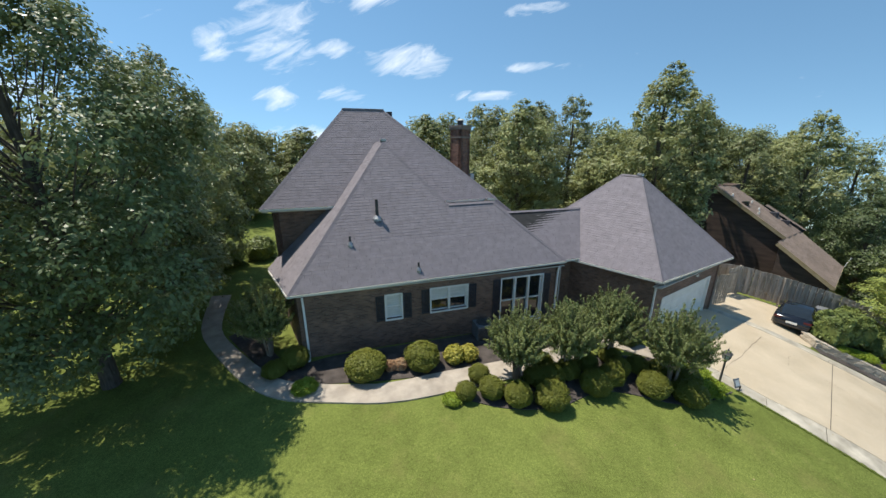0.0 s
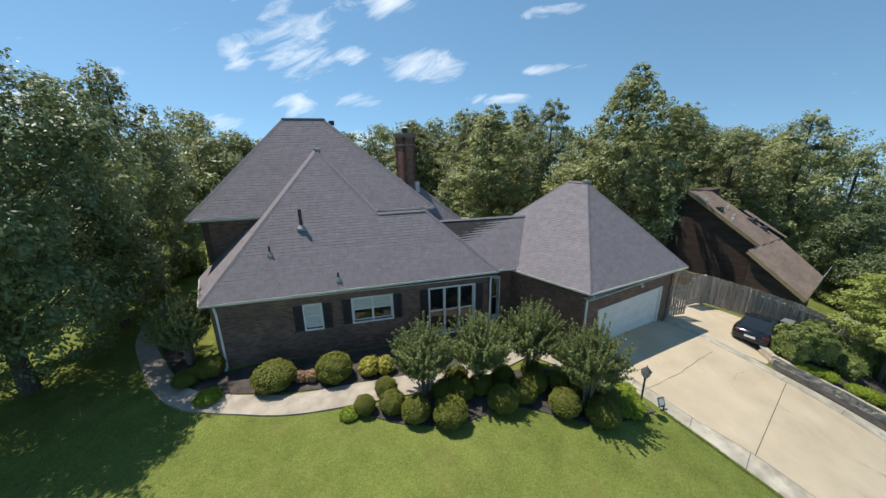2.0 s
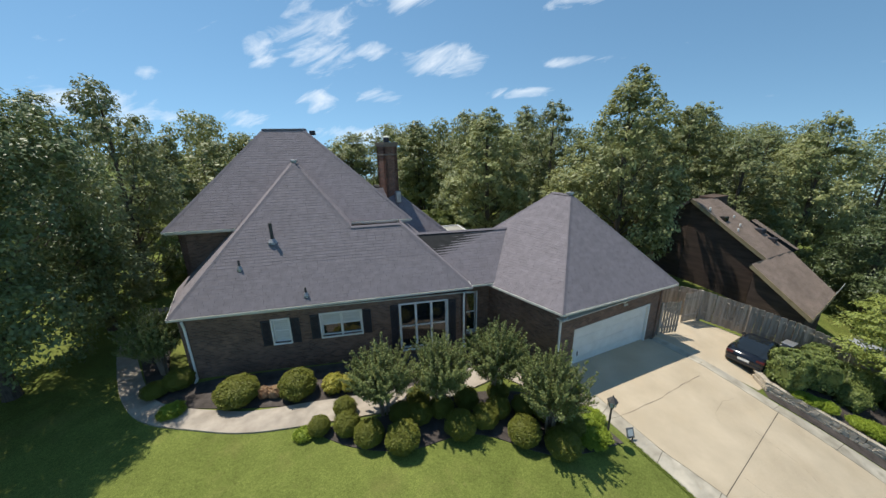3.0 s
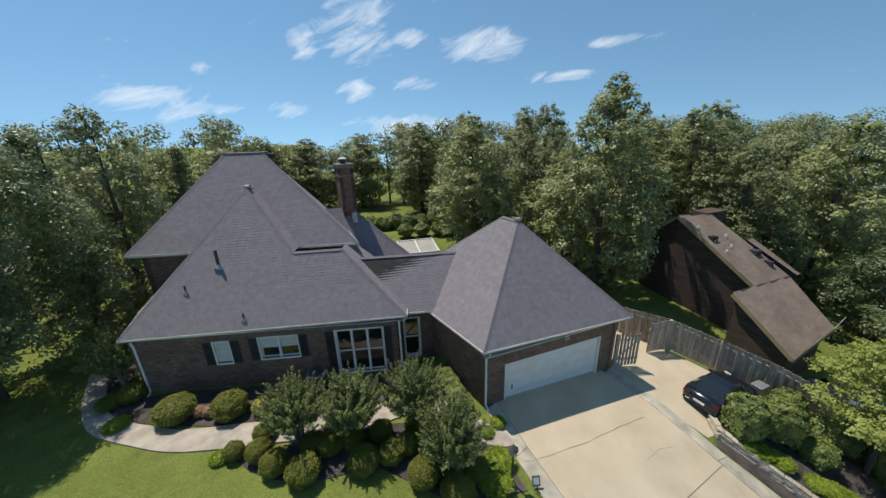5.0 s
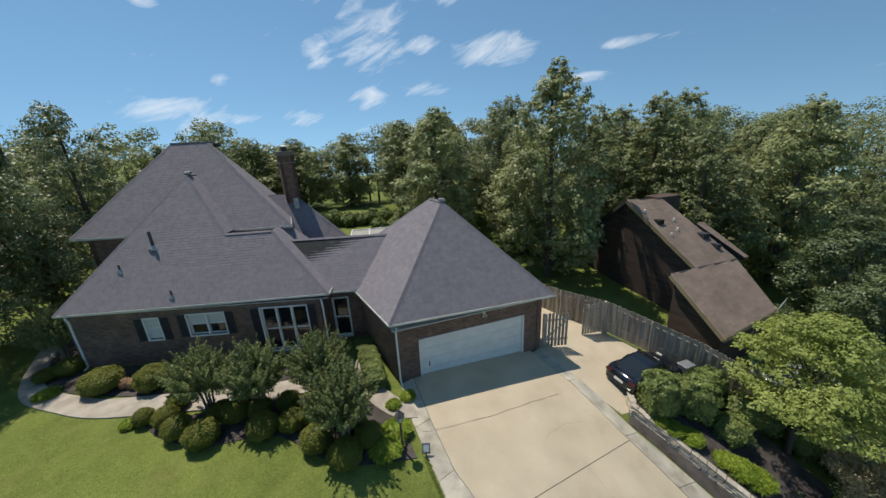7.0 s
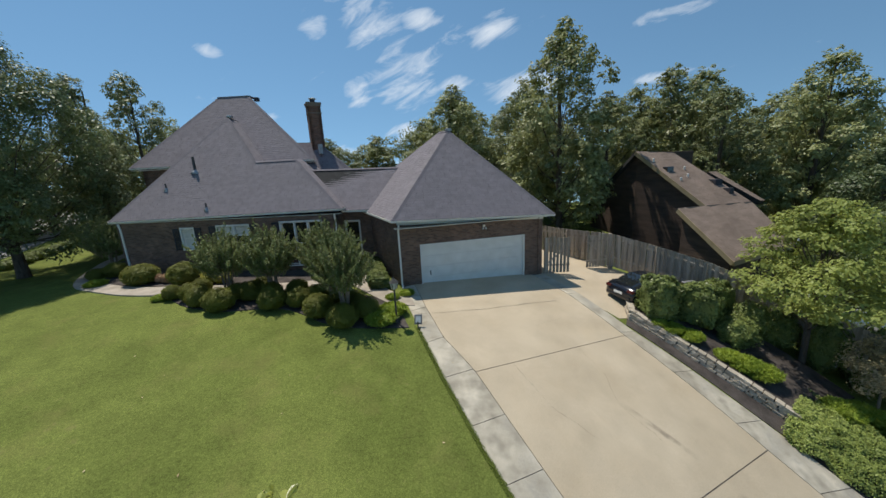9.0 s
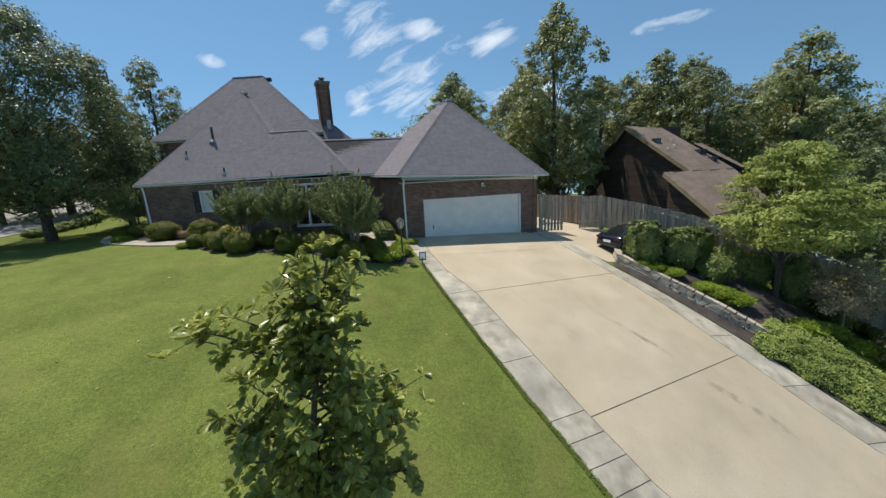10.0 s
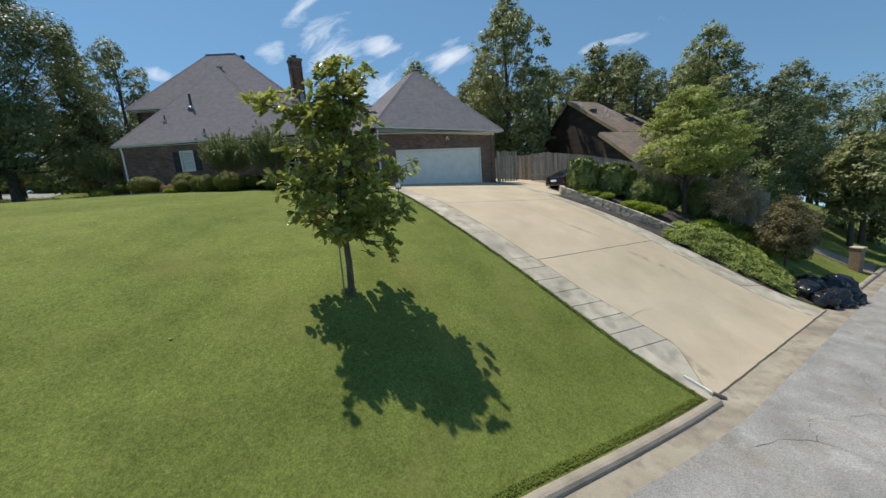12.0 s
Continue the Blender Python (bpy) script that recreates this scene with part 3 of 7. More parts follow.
def tree_mesh(name, seed, height, width, mat, bark, lobes=30, count=40000, leaf=0.24, bare=0.2, shape="oval", trunk=0.24, lobe=0.17, flat=0.85):
    """A tree at the world's origin: tapered trunk, a limb to every bough, each bough a billow of leaf sprays with gaps between."""
    rng = np.random.default_rng(seed)
    root = thing(name, "", "tree")
    wood = Shape()
    lean = rng.normal(0, 0.02, 2)
    spine = [Vector((lean[0] * z + 0.05 * math.sin(z), lean[1] * z, z)) for z in np.linspace(-0.3, height * 0.93, 9)]
    rad = [trunk * (1.25 if k == 0 else 1) * (1 - k / 8.6) ** 0.8 + 0.015 for k in range(9)]
    wood.tube(spine, rad, 9)
    pts, outs = [], []
    for k in range(lobes):
        u = (k + rng.random()) / lobes
        h = bare + (1 - bare) * u
        if shape == "oval":
            prof = math.sin(math.pi * min(1, (u * 0.88 + 0.12))) ** 0.60
        elif shape == "cone":
            prof = (1 - u) ** 0.70 * min(1, 0.55 + 3 * u)
        else:
            prof = math.sqrt(max(0.03, 1 - u ** 2.2)) * min(1, 0.6 + 2 * u)
        a = k * 2.39996 + rng.normal(0, 0.35)
        cr = lobe * width * rng.uniform(0.72, 1.28) * (0.55 + 0.45 * prof)
        r = max(0.0, width / 2 * prof * rng.uniform(0.82, 1.08) - 0.92 * cr)
        if rng.random() < 0.15:
            r *= 0.4
        c = np.array([r * math.cos(a) + lean[0] * h * height, r * math.sin(a), h * height - 0.75 * cr * flat])
        base = spine[0].lerp(spine[-1], max(bare * rng.uniform(0.75, 1.35), min(0.9, h - 0.22 - 0.1 * rng.random())))
        mid = (base + Vector(c)) / 2 + Vector((0, 0, -0.03 * height))
        rr = max(0.02, trunk * 0.26 * (1 - 0.5 * u))
        wood.tube([base, mid, Vector(c)], [rr, rr * 0.6, rr * 0.3], 5)
        # sprays stand on the bough's uneven outside, leaves lie over each spray like a small dome
        m = int(count / lobes * (cr / (lobe * width)) ** 2)
        sprays = max(8, m // 26)
        d0 = rng.normal(0, 1, (sprays, 3)) + [0.35 * math.cos(a), 0.35 * math.sin(a), 0.30]
        d0 /= np.linalg.norm(d0, axis=1, keepdims=True)
        bump = np.array([1.0 + 0.30 * noise.noise(Vector(q) * 2.6 + Vector((k * 3.1, seed, 0))) for q in d0])
        far = (bump * rng.uniform(0.82, 1.10, sprays))[:, None]
        pick = rng.integers(0, sprays, m)
        off = rng.normal(0, 1, (m, 3)) * [1, 1, 0.7]
        off /= np.linalg.norm(off, axis=1, keepdims=True)
        off *= (rng.random((m, 1)) ** 0.5) * min(0.75, 0.30 * cr + 0.10) * rng.uniform(0.7, 1.3, (sprays, 1))[pick]
        p = d0[pick] * far[pick] * [cr, cr, cr * flat] + off * [1, 1, flat]
        pts.append(p + c)
        outs.append(d0[pick] * 0.5 + off * 1.2 + [0, 0, 0.45])
    part("trunk", wood, bark, root)
    leaves("crown", np.concatenate(pts), np.concatenate(outs), leaf, mat, root, rng=rng, lay=0.40)
    return root


def place(root, x, y, z=None, turn=0.0, size=1.0, label="", group="", high=1.0):
    """A copy of a tree or shrub on the ground."""
    ob = copy_thing(root, pose(x, y, land(x, y) if z is None else z, 0, 0, turn))
    ob.scale = (size, size, size * high)
    return tagged(ob, label, "", group)


def drop(root):
    for o in (*root.children_recursive, root):
        bpy.data.objects.remove(o)


# ---- ground, street, driveway, path ----
def spread(lo, hi, step, far, count):
    mid = list(np.arange(lo, hi + 1e-6, step))
    grow = [(far ** (k / count)) for k in range(1, count + 1)]
    return [lo - g for g in reversed(grow)] + mid + [hi + g for g in grow]


def ground_sheet():
    xs, ys = spread(-42, 46, 0.4, 1500, 22), spread(-34, 44, 0.4, 1500, 22)
    me = bpy.data.meshes.new("ground")
    verts = [(x, y, land(x, y)) for y in ys for x in xs]
    nx = len(xs)
    faces = [(j * nx + i, j * nx + i + 1, (j + 1) * nx + i + 1, (j + 1) * nx + i) for j in range(len(ys) - 1) for i in range(nx - 1)]
    me.from_pydata(verts, [], faces)
    me.polygons.foreach_set("use_smooth", [True] * len(faces))
    return tagged(part("ground", me, GRASS), "mown green lawn sloping down to the street", "lawn", kind="structure")


ground_sheet()

LEFT_OUT = [(0.2, 0.25), (-2.0, 0.22), (-4.3, 0.42), (-6.2, 0.66), (-8.45, 1.08), (-10.4, 1.60), (-12.4, 2.32), (-14.2, 3.10), (-15.7, 3.85), (-16.4, 4.15)]
LEFT_IN = [(0.2, 0.88), (-2.2, 0.95), (-4.3, 1.15), (-6.05, 1.75), (-7.9, 2.14), (-9.3, 2.5), (-10.9, 2.97), (-12.4, 3.58), (-13.4, 4.28), (-14.35, 4.85), (-15.0, 4.5), (-15.7, 4.05), (-16.4, 4.25)]
RIGHT_IN = [(0.2, 7.3), (-2.1, 7.95), (-4.8, 8.45), (-6.5, 8.95), (-8.0, 9.4), (-9.46, 9.85), (-10.93, 10.45), (-12.3, 11.2), (-14.0, 12.45), (-16.4, 13.8)]
RIGHT_OUT = [(0.2, 7.95), (-2.1, 8.55), (-4.8, 9.1), (-6.26, 9.68), (-7.6, 10.22), (-9.2, 10.95), (-10.7, 11.7), (-12.0, 12.45), (-13.3, 13.45), (-16.4, 15.1)]


def kerb_y(x):
    """The street's kerb, bending gently to the right of the driveway and round the lawn."""
    k = x + 0.6
    if k < 0:
        return -16.50 + 0.135 * k - 0.012 * k * k
    bend = min(k, 4.4)
    return -16.50 + 0.13 * bend + 0.004 * bend * bend + 0.222 * (k - bend)


def slab(left, right, y0, y1, lift, cuts=6, across=6, deep=0.12, gap=0.012):
    """A draped slab between two edge tables from y0 back to y1; each is one y, or a pair for the left and right ends of a skewed joint."""
    s = Shape()
    top = []
    (a0, b0), (a1, b1) = [k if isinstance(k, tuple) else (k, k) for k in (y0, y1)]
    for j in range(cuts + 1):
        t = j / cuts
        ya = a0 - gap + (a1 - a0 + 2 * gap) * t
        yb = b0 - gap + (b1 - b0 + 2 * gap) * t
        xa, xb = lerp(left, ya) + gap, lerp(right, yb) - gap
        row = []
        for i in range(across + 1):
            x, y = xa + (xb - xa) * i / across, ya + (yb - ya) * i / across
            y = max(y, kerb_y(x) + 0.03)
            row.append(Vector((x, y, land(x, y) + lift)))
        top.append(row)
    for j in range(cuts):
        for i in range(across):
            s.poly([top[j + 1][i], top[j + 1][i + 1], top[j][i + 1], top[j][i]])
    edge = [top[0][i] for i in range(across + 1)] + [top[j][across] for j in range(1, cuts + 1)]
    edge += [top[cuts][i] for i in range(across - 1, -1, -1)] + [top[j][0] for j in range(cuts - 1, 0, -1)]
    down = Vector((0, 0, -deep))
    for p, q in zip(edge, edge[1:] + edge[:1]):
        s.poly([p, q, q + down, p + down])
    return s


driveway = thing("driveway", "long tan concrete driveway with pale grey edge strips", "driveway", kind="structure")
part("joint_bed", slab(LEFT_OUT, RIGHT_OUT, 0.62, (-16.5, -15.0), 0.006, 60, 24, gap=0.03), JOINT, driveway)
# the joints run askew
for a, b in ((0.62, (-6.1, -5.08)), ((-6.1, -5.08), (-11.0, -9.52)), ((-11.0, -9.52), (-16.5, -15.0))):
    part("slab", slab(LEFT_IN, RIGHT_IN, a, b, 0.018, 24, 18), CONCRETE, driveway)
edges = [0.2, -2.2, -4.4, -6.1, -7.8, -9.3, -10.95, -11.45, -11.95, -12.45, -12.95, -13.4, -13.85, -14.3, -16.2]
for a, b in zip(edges, edges[1:]):
    part("edge_slab", slab(LEFT_OUT, LEFT_IN, (a - 0.1, a + 0.12), (b - 0.1, b + 0.12), 0.020, 8, 4, gap=0.009), STRIP, driveway)
edges = [0.2, -2.0, -4.9, -6.9, -8.75, -10.6, -12.2, -15.0]
for a, b in zip(edges, edges[1:]):
    part("edge_slab", slab(RIGHT_IN, RIGHT_OUT, a, b, 0.020, 10, 4, gap=0.009), STRIP, driveway)

PAD_L = [(5.2, 8.0), (3.2, 8.0), (0.2, 7.52), (-1.7, 8.07), (-4.2, 9.15)]
PAD_R = [(5.2, 9.9), (2.6, 10.95), (0.36, 12.4), (-1.6, 13.45), (-3.4, 14.65), (-4.2, 14.8)]
tagged(part("parking_pad", slab(PAD_L, PAD_R, 5.0, -4.1, 0.016, 22, 14), CONCRETE), "tan concrete parking pad beside the garage", "parking pad", kind="structure")


def ribbon(inner, outer, lift, cuts=8, deep=0.1):
    """A flat path between two plan polylines of equal length."""
    s = Shape()
    row_a, row_b = [], []
    for line, row in ((inner, row_a), (outer, row_b)):
        pts = [Vector((*p, 0)) for p in line]
        for k in range(len(pts) - 1):
            p0, p1, p2, p3 = pts[max(k - 1, 0)], pts[k], pts[k + 1], pts[min(k + 2, len(pts) - 1)]
            for c in range(cuts + (k == len(pts) - 2)):
                t = c / cuts
                row.append(0.5 * (2 * p1 + (p2 - p0) * t + (2 * p0 - 5 * p1 + 4 * p2 - p3) * t * t + (3 * p1 - p0 - 3 * p2 + p3) * t ** 3))
    lift_up = [[Vector((p.x, p.y, land(p.x, p.y) + lift)) for p in row] for row in (row_a, row_b)]
    a, b = lift_up
    d = Vector((0, 0, -deep))
    for k in range(len(a) - 1):
        s.poly([b[k], b[k + 1], a[k + 1], a[k]])
        s.poly([a[k], a[k + 1], a[k + 1] + d, a[k] + d])
        s.poly([b[k + 1], b[k], b[k] + d, b[k + 1] + d])
    return s


PATH_IN = [(-16.9, 15.5), (-17.45, 11.6), (-16.75, 8.7), (-15.9, 6.5), (-14.8, 5.2), (-12.5, 3.75), (-9.9, 3.05), (-7.2, 2.35), (-4.6, 2.05), (-2.6, 2.2)]
PATH_OUT = [(-17.9, 15.9), (-18.3, 12.0), (-17.7, 9.1), (-16.85, 6.6), (-15.6, 4.7), (-12.9, 2.85), (-10.7, 2.05), (-7.7, 1.35), (-4.9, 0.95), (-2.4, 1.1)]
garden_path = thing("garden_path", "curved pale concrete garden path along the house", "path", kind="structure")
for a, b in ((0, 3), (2, 5), (4, 7), (6, 9)):
    part("path_slab", ribbon(PATH_IN[a:b + 1], PATH_OUT[a:b + 1], 0.05 + 0.004 * (a // 2)), PATHWAY, garden_path)
tagged(part("side_path", ribbon([(-2.6, 2.3), (-1.9, 0.6), (-0.6, -1.4), (0.5, -1.9)], [(-1.5, 2.4), (-0.9, 0.9), (-0.1, -0.6), (0.5, -0.9)], 0.045), PATHWAY), "pale concrete path leading to the entry court", "path", kind="structure")

# planting beds
tagged(part("mulch_bed", ribbon([(-16.0, 11.0), (-15.2, 7.0), (-13.0, 6.3), (-9.0, 5.2), (-5.0, 4.2), (-2.6, 3.6)], [(-17.2, 10.5), (-16.0, 6.8), (-14.7, 5.15), (-10.6, 3.2), (-6.5, 2.2), (-2.6, 2.2)], 0.03), MULCH), "dark mulch bed against the house wall", "mulch bed", kind="structure")
tagged(part("mulch_bed", ribbon([(-10.6, 1.85), (-8.6, 1.3), (-6.0, 1.0), (-3.6, 0.7), (-1.5, -0.4), (-0.2, -1.9)], [(-10.2, 1.6), (-9.0, 0.3), (-7.3, -0.6), (-4.9, -1.0), (-2.7, -2.9), (0.0, -3.5)], 0.032), MULCH), "dark mulch island bed under the small trees", "mulch bed", kind="structure")
tagged(part("mulch_bed", ribbon([(9.9, -3.7), (10.75, -6.0), (11.5, -7.5), (12.3, -8.9), (14.6, -10.5), (17.0, -12.4)], [(9.1, -4.5), (9.75, -6.26), (10.3, -7.6), (11.0, -9.2), (12.5, -12.0), (14.4, -13.9)], 0.03, 10), MULCH), "dark mulch strip at the foot of the stone wall", "mulch bed", kind="structure")
tagged(part("raised_bed", ribbon([(13.0, -3.2), (14.2, -5.4), (15.0, -7.0), (15.6, -8.6)], [(9.75, -3.85), (10.5, -6.1), (11.25, -7.6), (12.0, -8.95)], 0.36, 10, 0.6), MULCH), "raised dark mulch bed behind the stone wall", "mulch bed", kind="structure")
tagged(part("far_road", ribbon([(-26.6, 6.0), (-27.6, 16.0), (-30.0, 26.0), (-35.0, 42.0)], [(-33.0, 6.0), (-34.4, 16.0), (-37.0, 26.0), (-44.0, 44.0)], 0.05, 12), ASPHALT), "grey asphalt street beyond the side lawn", "road", kind="structure")

tagged(part("neighbour_drive", ribbon([(23.23, -8.54), (24.77, -9.28), (25.44, -9.95), (26.87, -10.45)], [(21.85, -9.07), (22.83, -9.83), (23.29, -10.68), (23.53, -11.44)], 0.04, 10), LANE), "brown gravel drive crossing the neighbour's lawn", "drive", kind="structure")


def street():
    xs = list(np.arange(-40, 70, 1.0))
    road, kerb, gutter = Shape(), Shape(), Shape()
    for x0, x1 in zip(xs, xs[1:]):
        def p(x, back, lift):
            y = kerb_y(x) - back
            return Vector((x, y, land(x, kerb_y(x)) + lift - 0.02 * min(max(back, 0), 4.0)))
        low = 3.9 < x0 < 13.5
        if low:
            # dropped kerb: the gutter pan runs up to the end of the driveway
            gutter.poly([p(x0, 0.20, 0.018), p(x1, 0.20, 0.018), p(x1, -0.06, 0.022), p(x0, -0.06, 0.022)])
        else:
            ring = [(0.21, -0.03), (0.185, 0.07), (0.15, 0.115), (0.10, 0.13), (0.03, 0.13), (0.0, 0.115), (-0.01, -0.2)]
            for (b0, h0), (b1, h1) in zip(ring, ring[1:]):
                kerb.poly([p(x0, b0, h0), p(x1, b0, h0), p(x1, b1, h1), p(x0, b1, h1)])
        gutter.poly([p(x0, 0.62, 0.026), p(x1, 0.62, 0.026), p(x1, 0.20, 0.018), p(x0, 0.20, 0.018)])
        cuts = [0.62, 1.5, 3, 5, 7, 9.5]
        for b0, b1 in zip(cuts, cuts[1:]):
            road.poly([p(x0, b1, 0.038), p(x1, b1, 0.038), p(x1, b0, 0.038), p(x0, b0, 0.038)])
    tagged(part("road", road, ASPHALT), "grey patched asphalt street", "road", kind="structure")
    k = tagged(part("kerb", kerb, KERB), "stained concrete kerb along the lawn", "kerb", kind="structure")
    part("gutter", gutter, GUTTER, k)


street()


def crack(points, width=0.018):
    s = Shape()
    row = []
    for (xa, ya), (xb, yb) in zip(points, points[1:]):
        for k in range(6):
            t = k / 6
            x, y = xa + (xb - xa) * t, ya + (yb - ya) * t
            j = 0.05 * noise.noise(Vector((x * 3, y * 3, 0.5)))
            row.append((x + j, y + j * 0.7))
    for (xa, ya), (xb, yb) in zip(row, row[1:]):
        d = Vector((xb - xa, yb - ya, 0)).normalized()
        n = Vector((-d.y, d.x, 0)) * width * (0.3 + abs(noise.noise(Vector((xa * 2, ya * 2, 3)))))
        p, q = Vector((xa, ya, land(xa, ya) + 0.025)), Vector((xb, yb, land(xb, yb) + 0.025))
        s.poly([p - n, q - n, q + n, p + n])
    part("crack", s, JOINT, driveway, "thin dark crack in the concrete")


crack([(0.45, -2.56), (1.45, -2.67), (3.7, -2.68), (5.4, -2.56), (7.3, -2.5)], 0.013)
crack([(4.9, -4.4), (5.25, -4.05), (6.3, -3.83), (7.3, -3.95)], 0.006)
crack([(4.1, -13.5), (5.0, -13.2), (5.7, -13.15)], 0.005)
crack([(6.0, -5.2), (6.3, -6.6), (5.9, -7.8), (6.6, -9.2)], 0.004)
crack([(3.2, -6.0), (3.6, -7.6), (4.6, -8.8)], 0.004)

# white plastic edging left at the corner of the lawn, and a drain mouth by the kerb
edging = Shape()
for (xa, ya), (xb, yb) in (((3.93, -15.20), (4.10, -15.55)), ((4.10, -15.55), (4.16, -15.74))):
    edging.beam((xa, ya, land(xa, ya) + 0.05), (xb, yb, land(xb, yb) + 0.05), 0.05, 0.06)
tagged(part("lawn_edging", edging, WHITE), "short white plastic edging strip at the lawn corner", "edging")
drain = Shape().tube([(4.12, -15.70, land(4.12, -15.7) + 0.04), (4.30, -15.86, land(4.3, -15.86) + 0.03)], [0.07, 0.07], 10)
tagged(part("drain_pipe", drain, IRON), "short dark drain pipe end at the kerb", "drain pipe")


# dark open joint at the foot of the driveway, and the soil line between lawn and kerb
def kerb_line(x0, x1, back0, back1, lift, mat, name, label, parent=None):
    s = Shape()
    xs = [x0 + (x1 - x0) * k / 60 for k in range(61)]
    for a, b in zip(xs, xs[1:]):
        wob = 0.02 * noise.noise(Vector((a * 1.7, 0, 1)))
        q = [Vector((x, kerb_y(x) + k + wob, land(x, kerb_y(x)) + lift)) for x, k in ((a, back0), (b, back0), (b, back1), (a, back1))]
        s.poly(q)
    return part(name, s, mat, parent, label)


kerb_line(4.35, 13.7, 0.0, 0.035, 0.036, JOINT, "end_joint", "dark open joint at the driveway foot", driveway)
tagged(kerb_line(-14.0, 4.05, 0.005, 0.115, 0.03, MULCH, "kerb_soil", ""), "narrow dark soil line between lawn and kerb", "soil", kind="structure")


def road_crack(points, width):
    s = Shape()
    row = []
    for (xa, ba), (xb, bb) in zip(points, points[1:]):
        for k in range(8):
            t = k / 8
            x, back = xa + (xb - xa) * t, ba + (bb - ba) * t
            back += 0.22 * noise.noise(Vector((x * 2.3, back * 2.3, 0.5))) + 0.08 * noise.noise(Vector((x * 9, back * 9, 2.5)))
            row.append(Vector((x, kerb_y(x) - back, land(x, kerb_y(x)) + 0.046 - 0.02 * min(back, 4.0))))
    for p, q in zip(row, row[1:]):
        d = (q - p).normalized()
        n = Vector((-d.y, d.x, 0)) * width * 0.45 * (0.3 + abs(noise.noise(p * 2)))
        s.poly([p - n, q - n, q + n, p + n])
    tagged(part("road_crack", s, JOINT), "thin dark crack in the asphalt", "crack", "road cracks", kind="structure")


road_crack([(3.2, 0.9), (4.4, 1.6), (5.2, 1.4), (6.6, 2.2), (7.4, 3.4)], 0.014)
road_crack([(6.6, 2.2), (8.2, 1.6), (9.6, 1.9), (12.0, 1.5)], 0.012)
road_crack([(1.5, 1.4), (2.6, 2.3), (3.0, 3.4)], 0.014)
road_crack([(4.4, 1.6), (4.9, 2.7), (4.6, 3.6)], 0.010)
road_crack([(9.6, 1.9), (10.4, 3.2), (12.5, 3.8)], 0.012)


# ---- the brick house ----
house = thing("house", "dark brown brick house with steep grey shingle hip roofs", "house", at=(-14.83, 6.85, 0))
HM = pose(-14.83, 6.85, 0, 0, 0, -15.45)
house.location = (0, 0, 0)


def L(u, v, z):
    return tuple(HM @ Vector((u, v, z)))


def P2(u, v):
    return L(u, v, 0)[:2]


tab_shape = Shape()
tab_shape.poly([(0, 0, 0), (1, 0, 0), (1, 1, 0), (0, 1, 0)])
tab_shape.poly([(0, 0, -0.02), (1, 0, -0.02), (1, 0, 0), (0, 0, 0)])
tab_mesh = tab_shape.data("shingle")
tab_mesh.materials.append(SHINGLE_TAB)


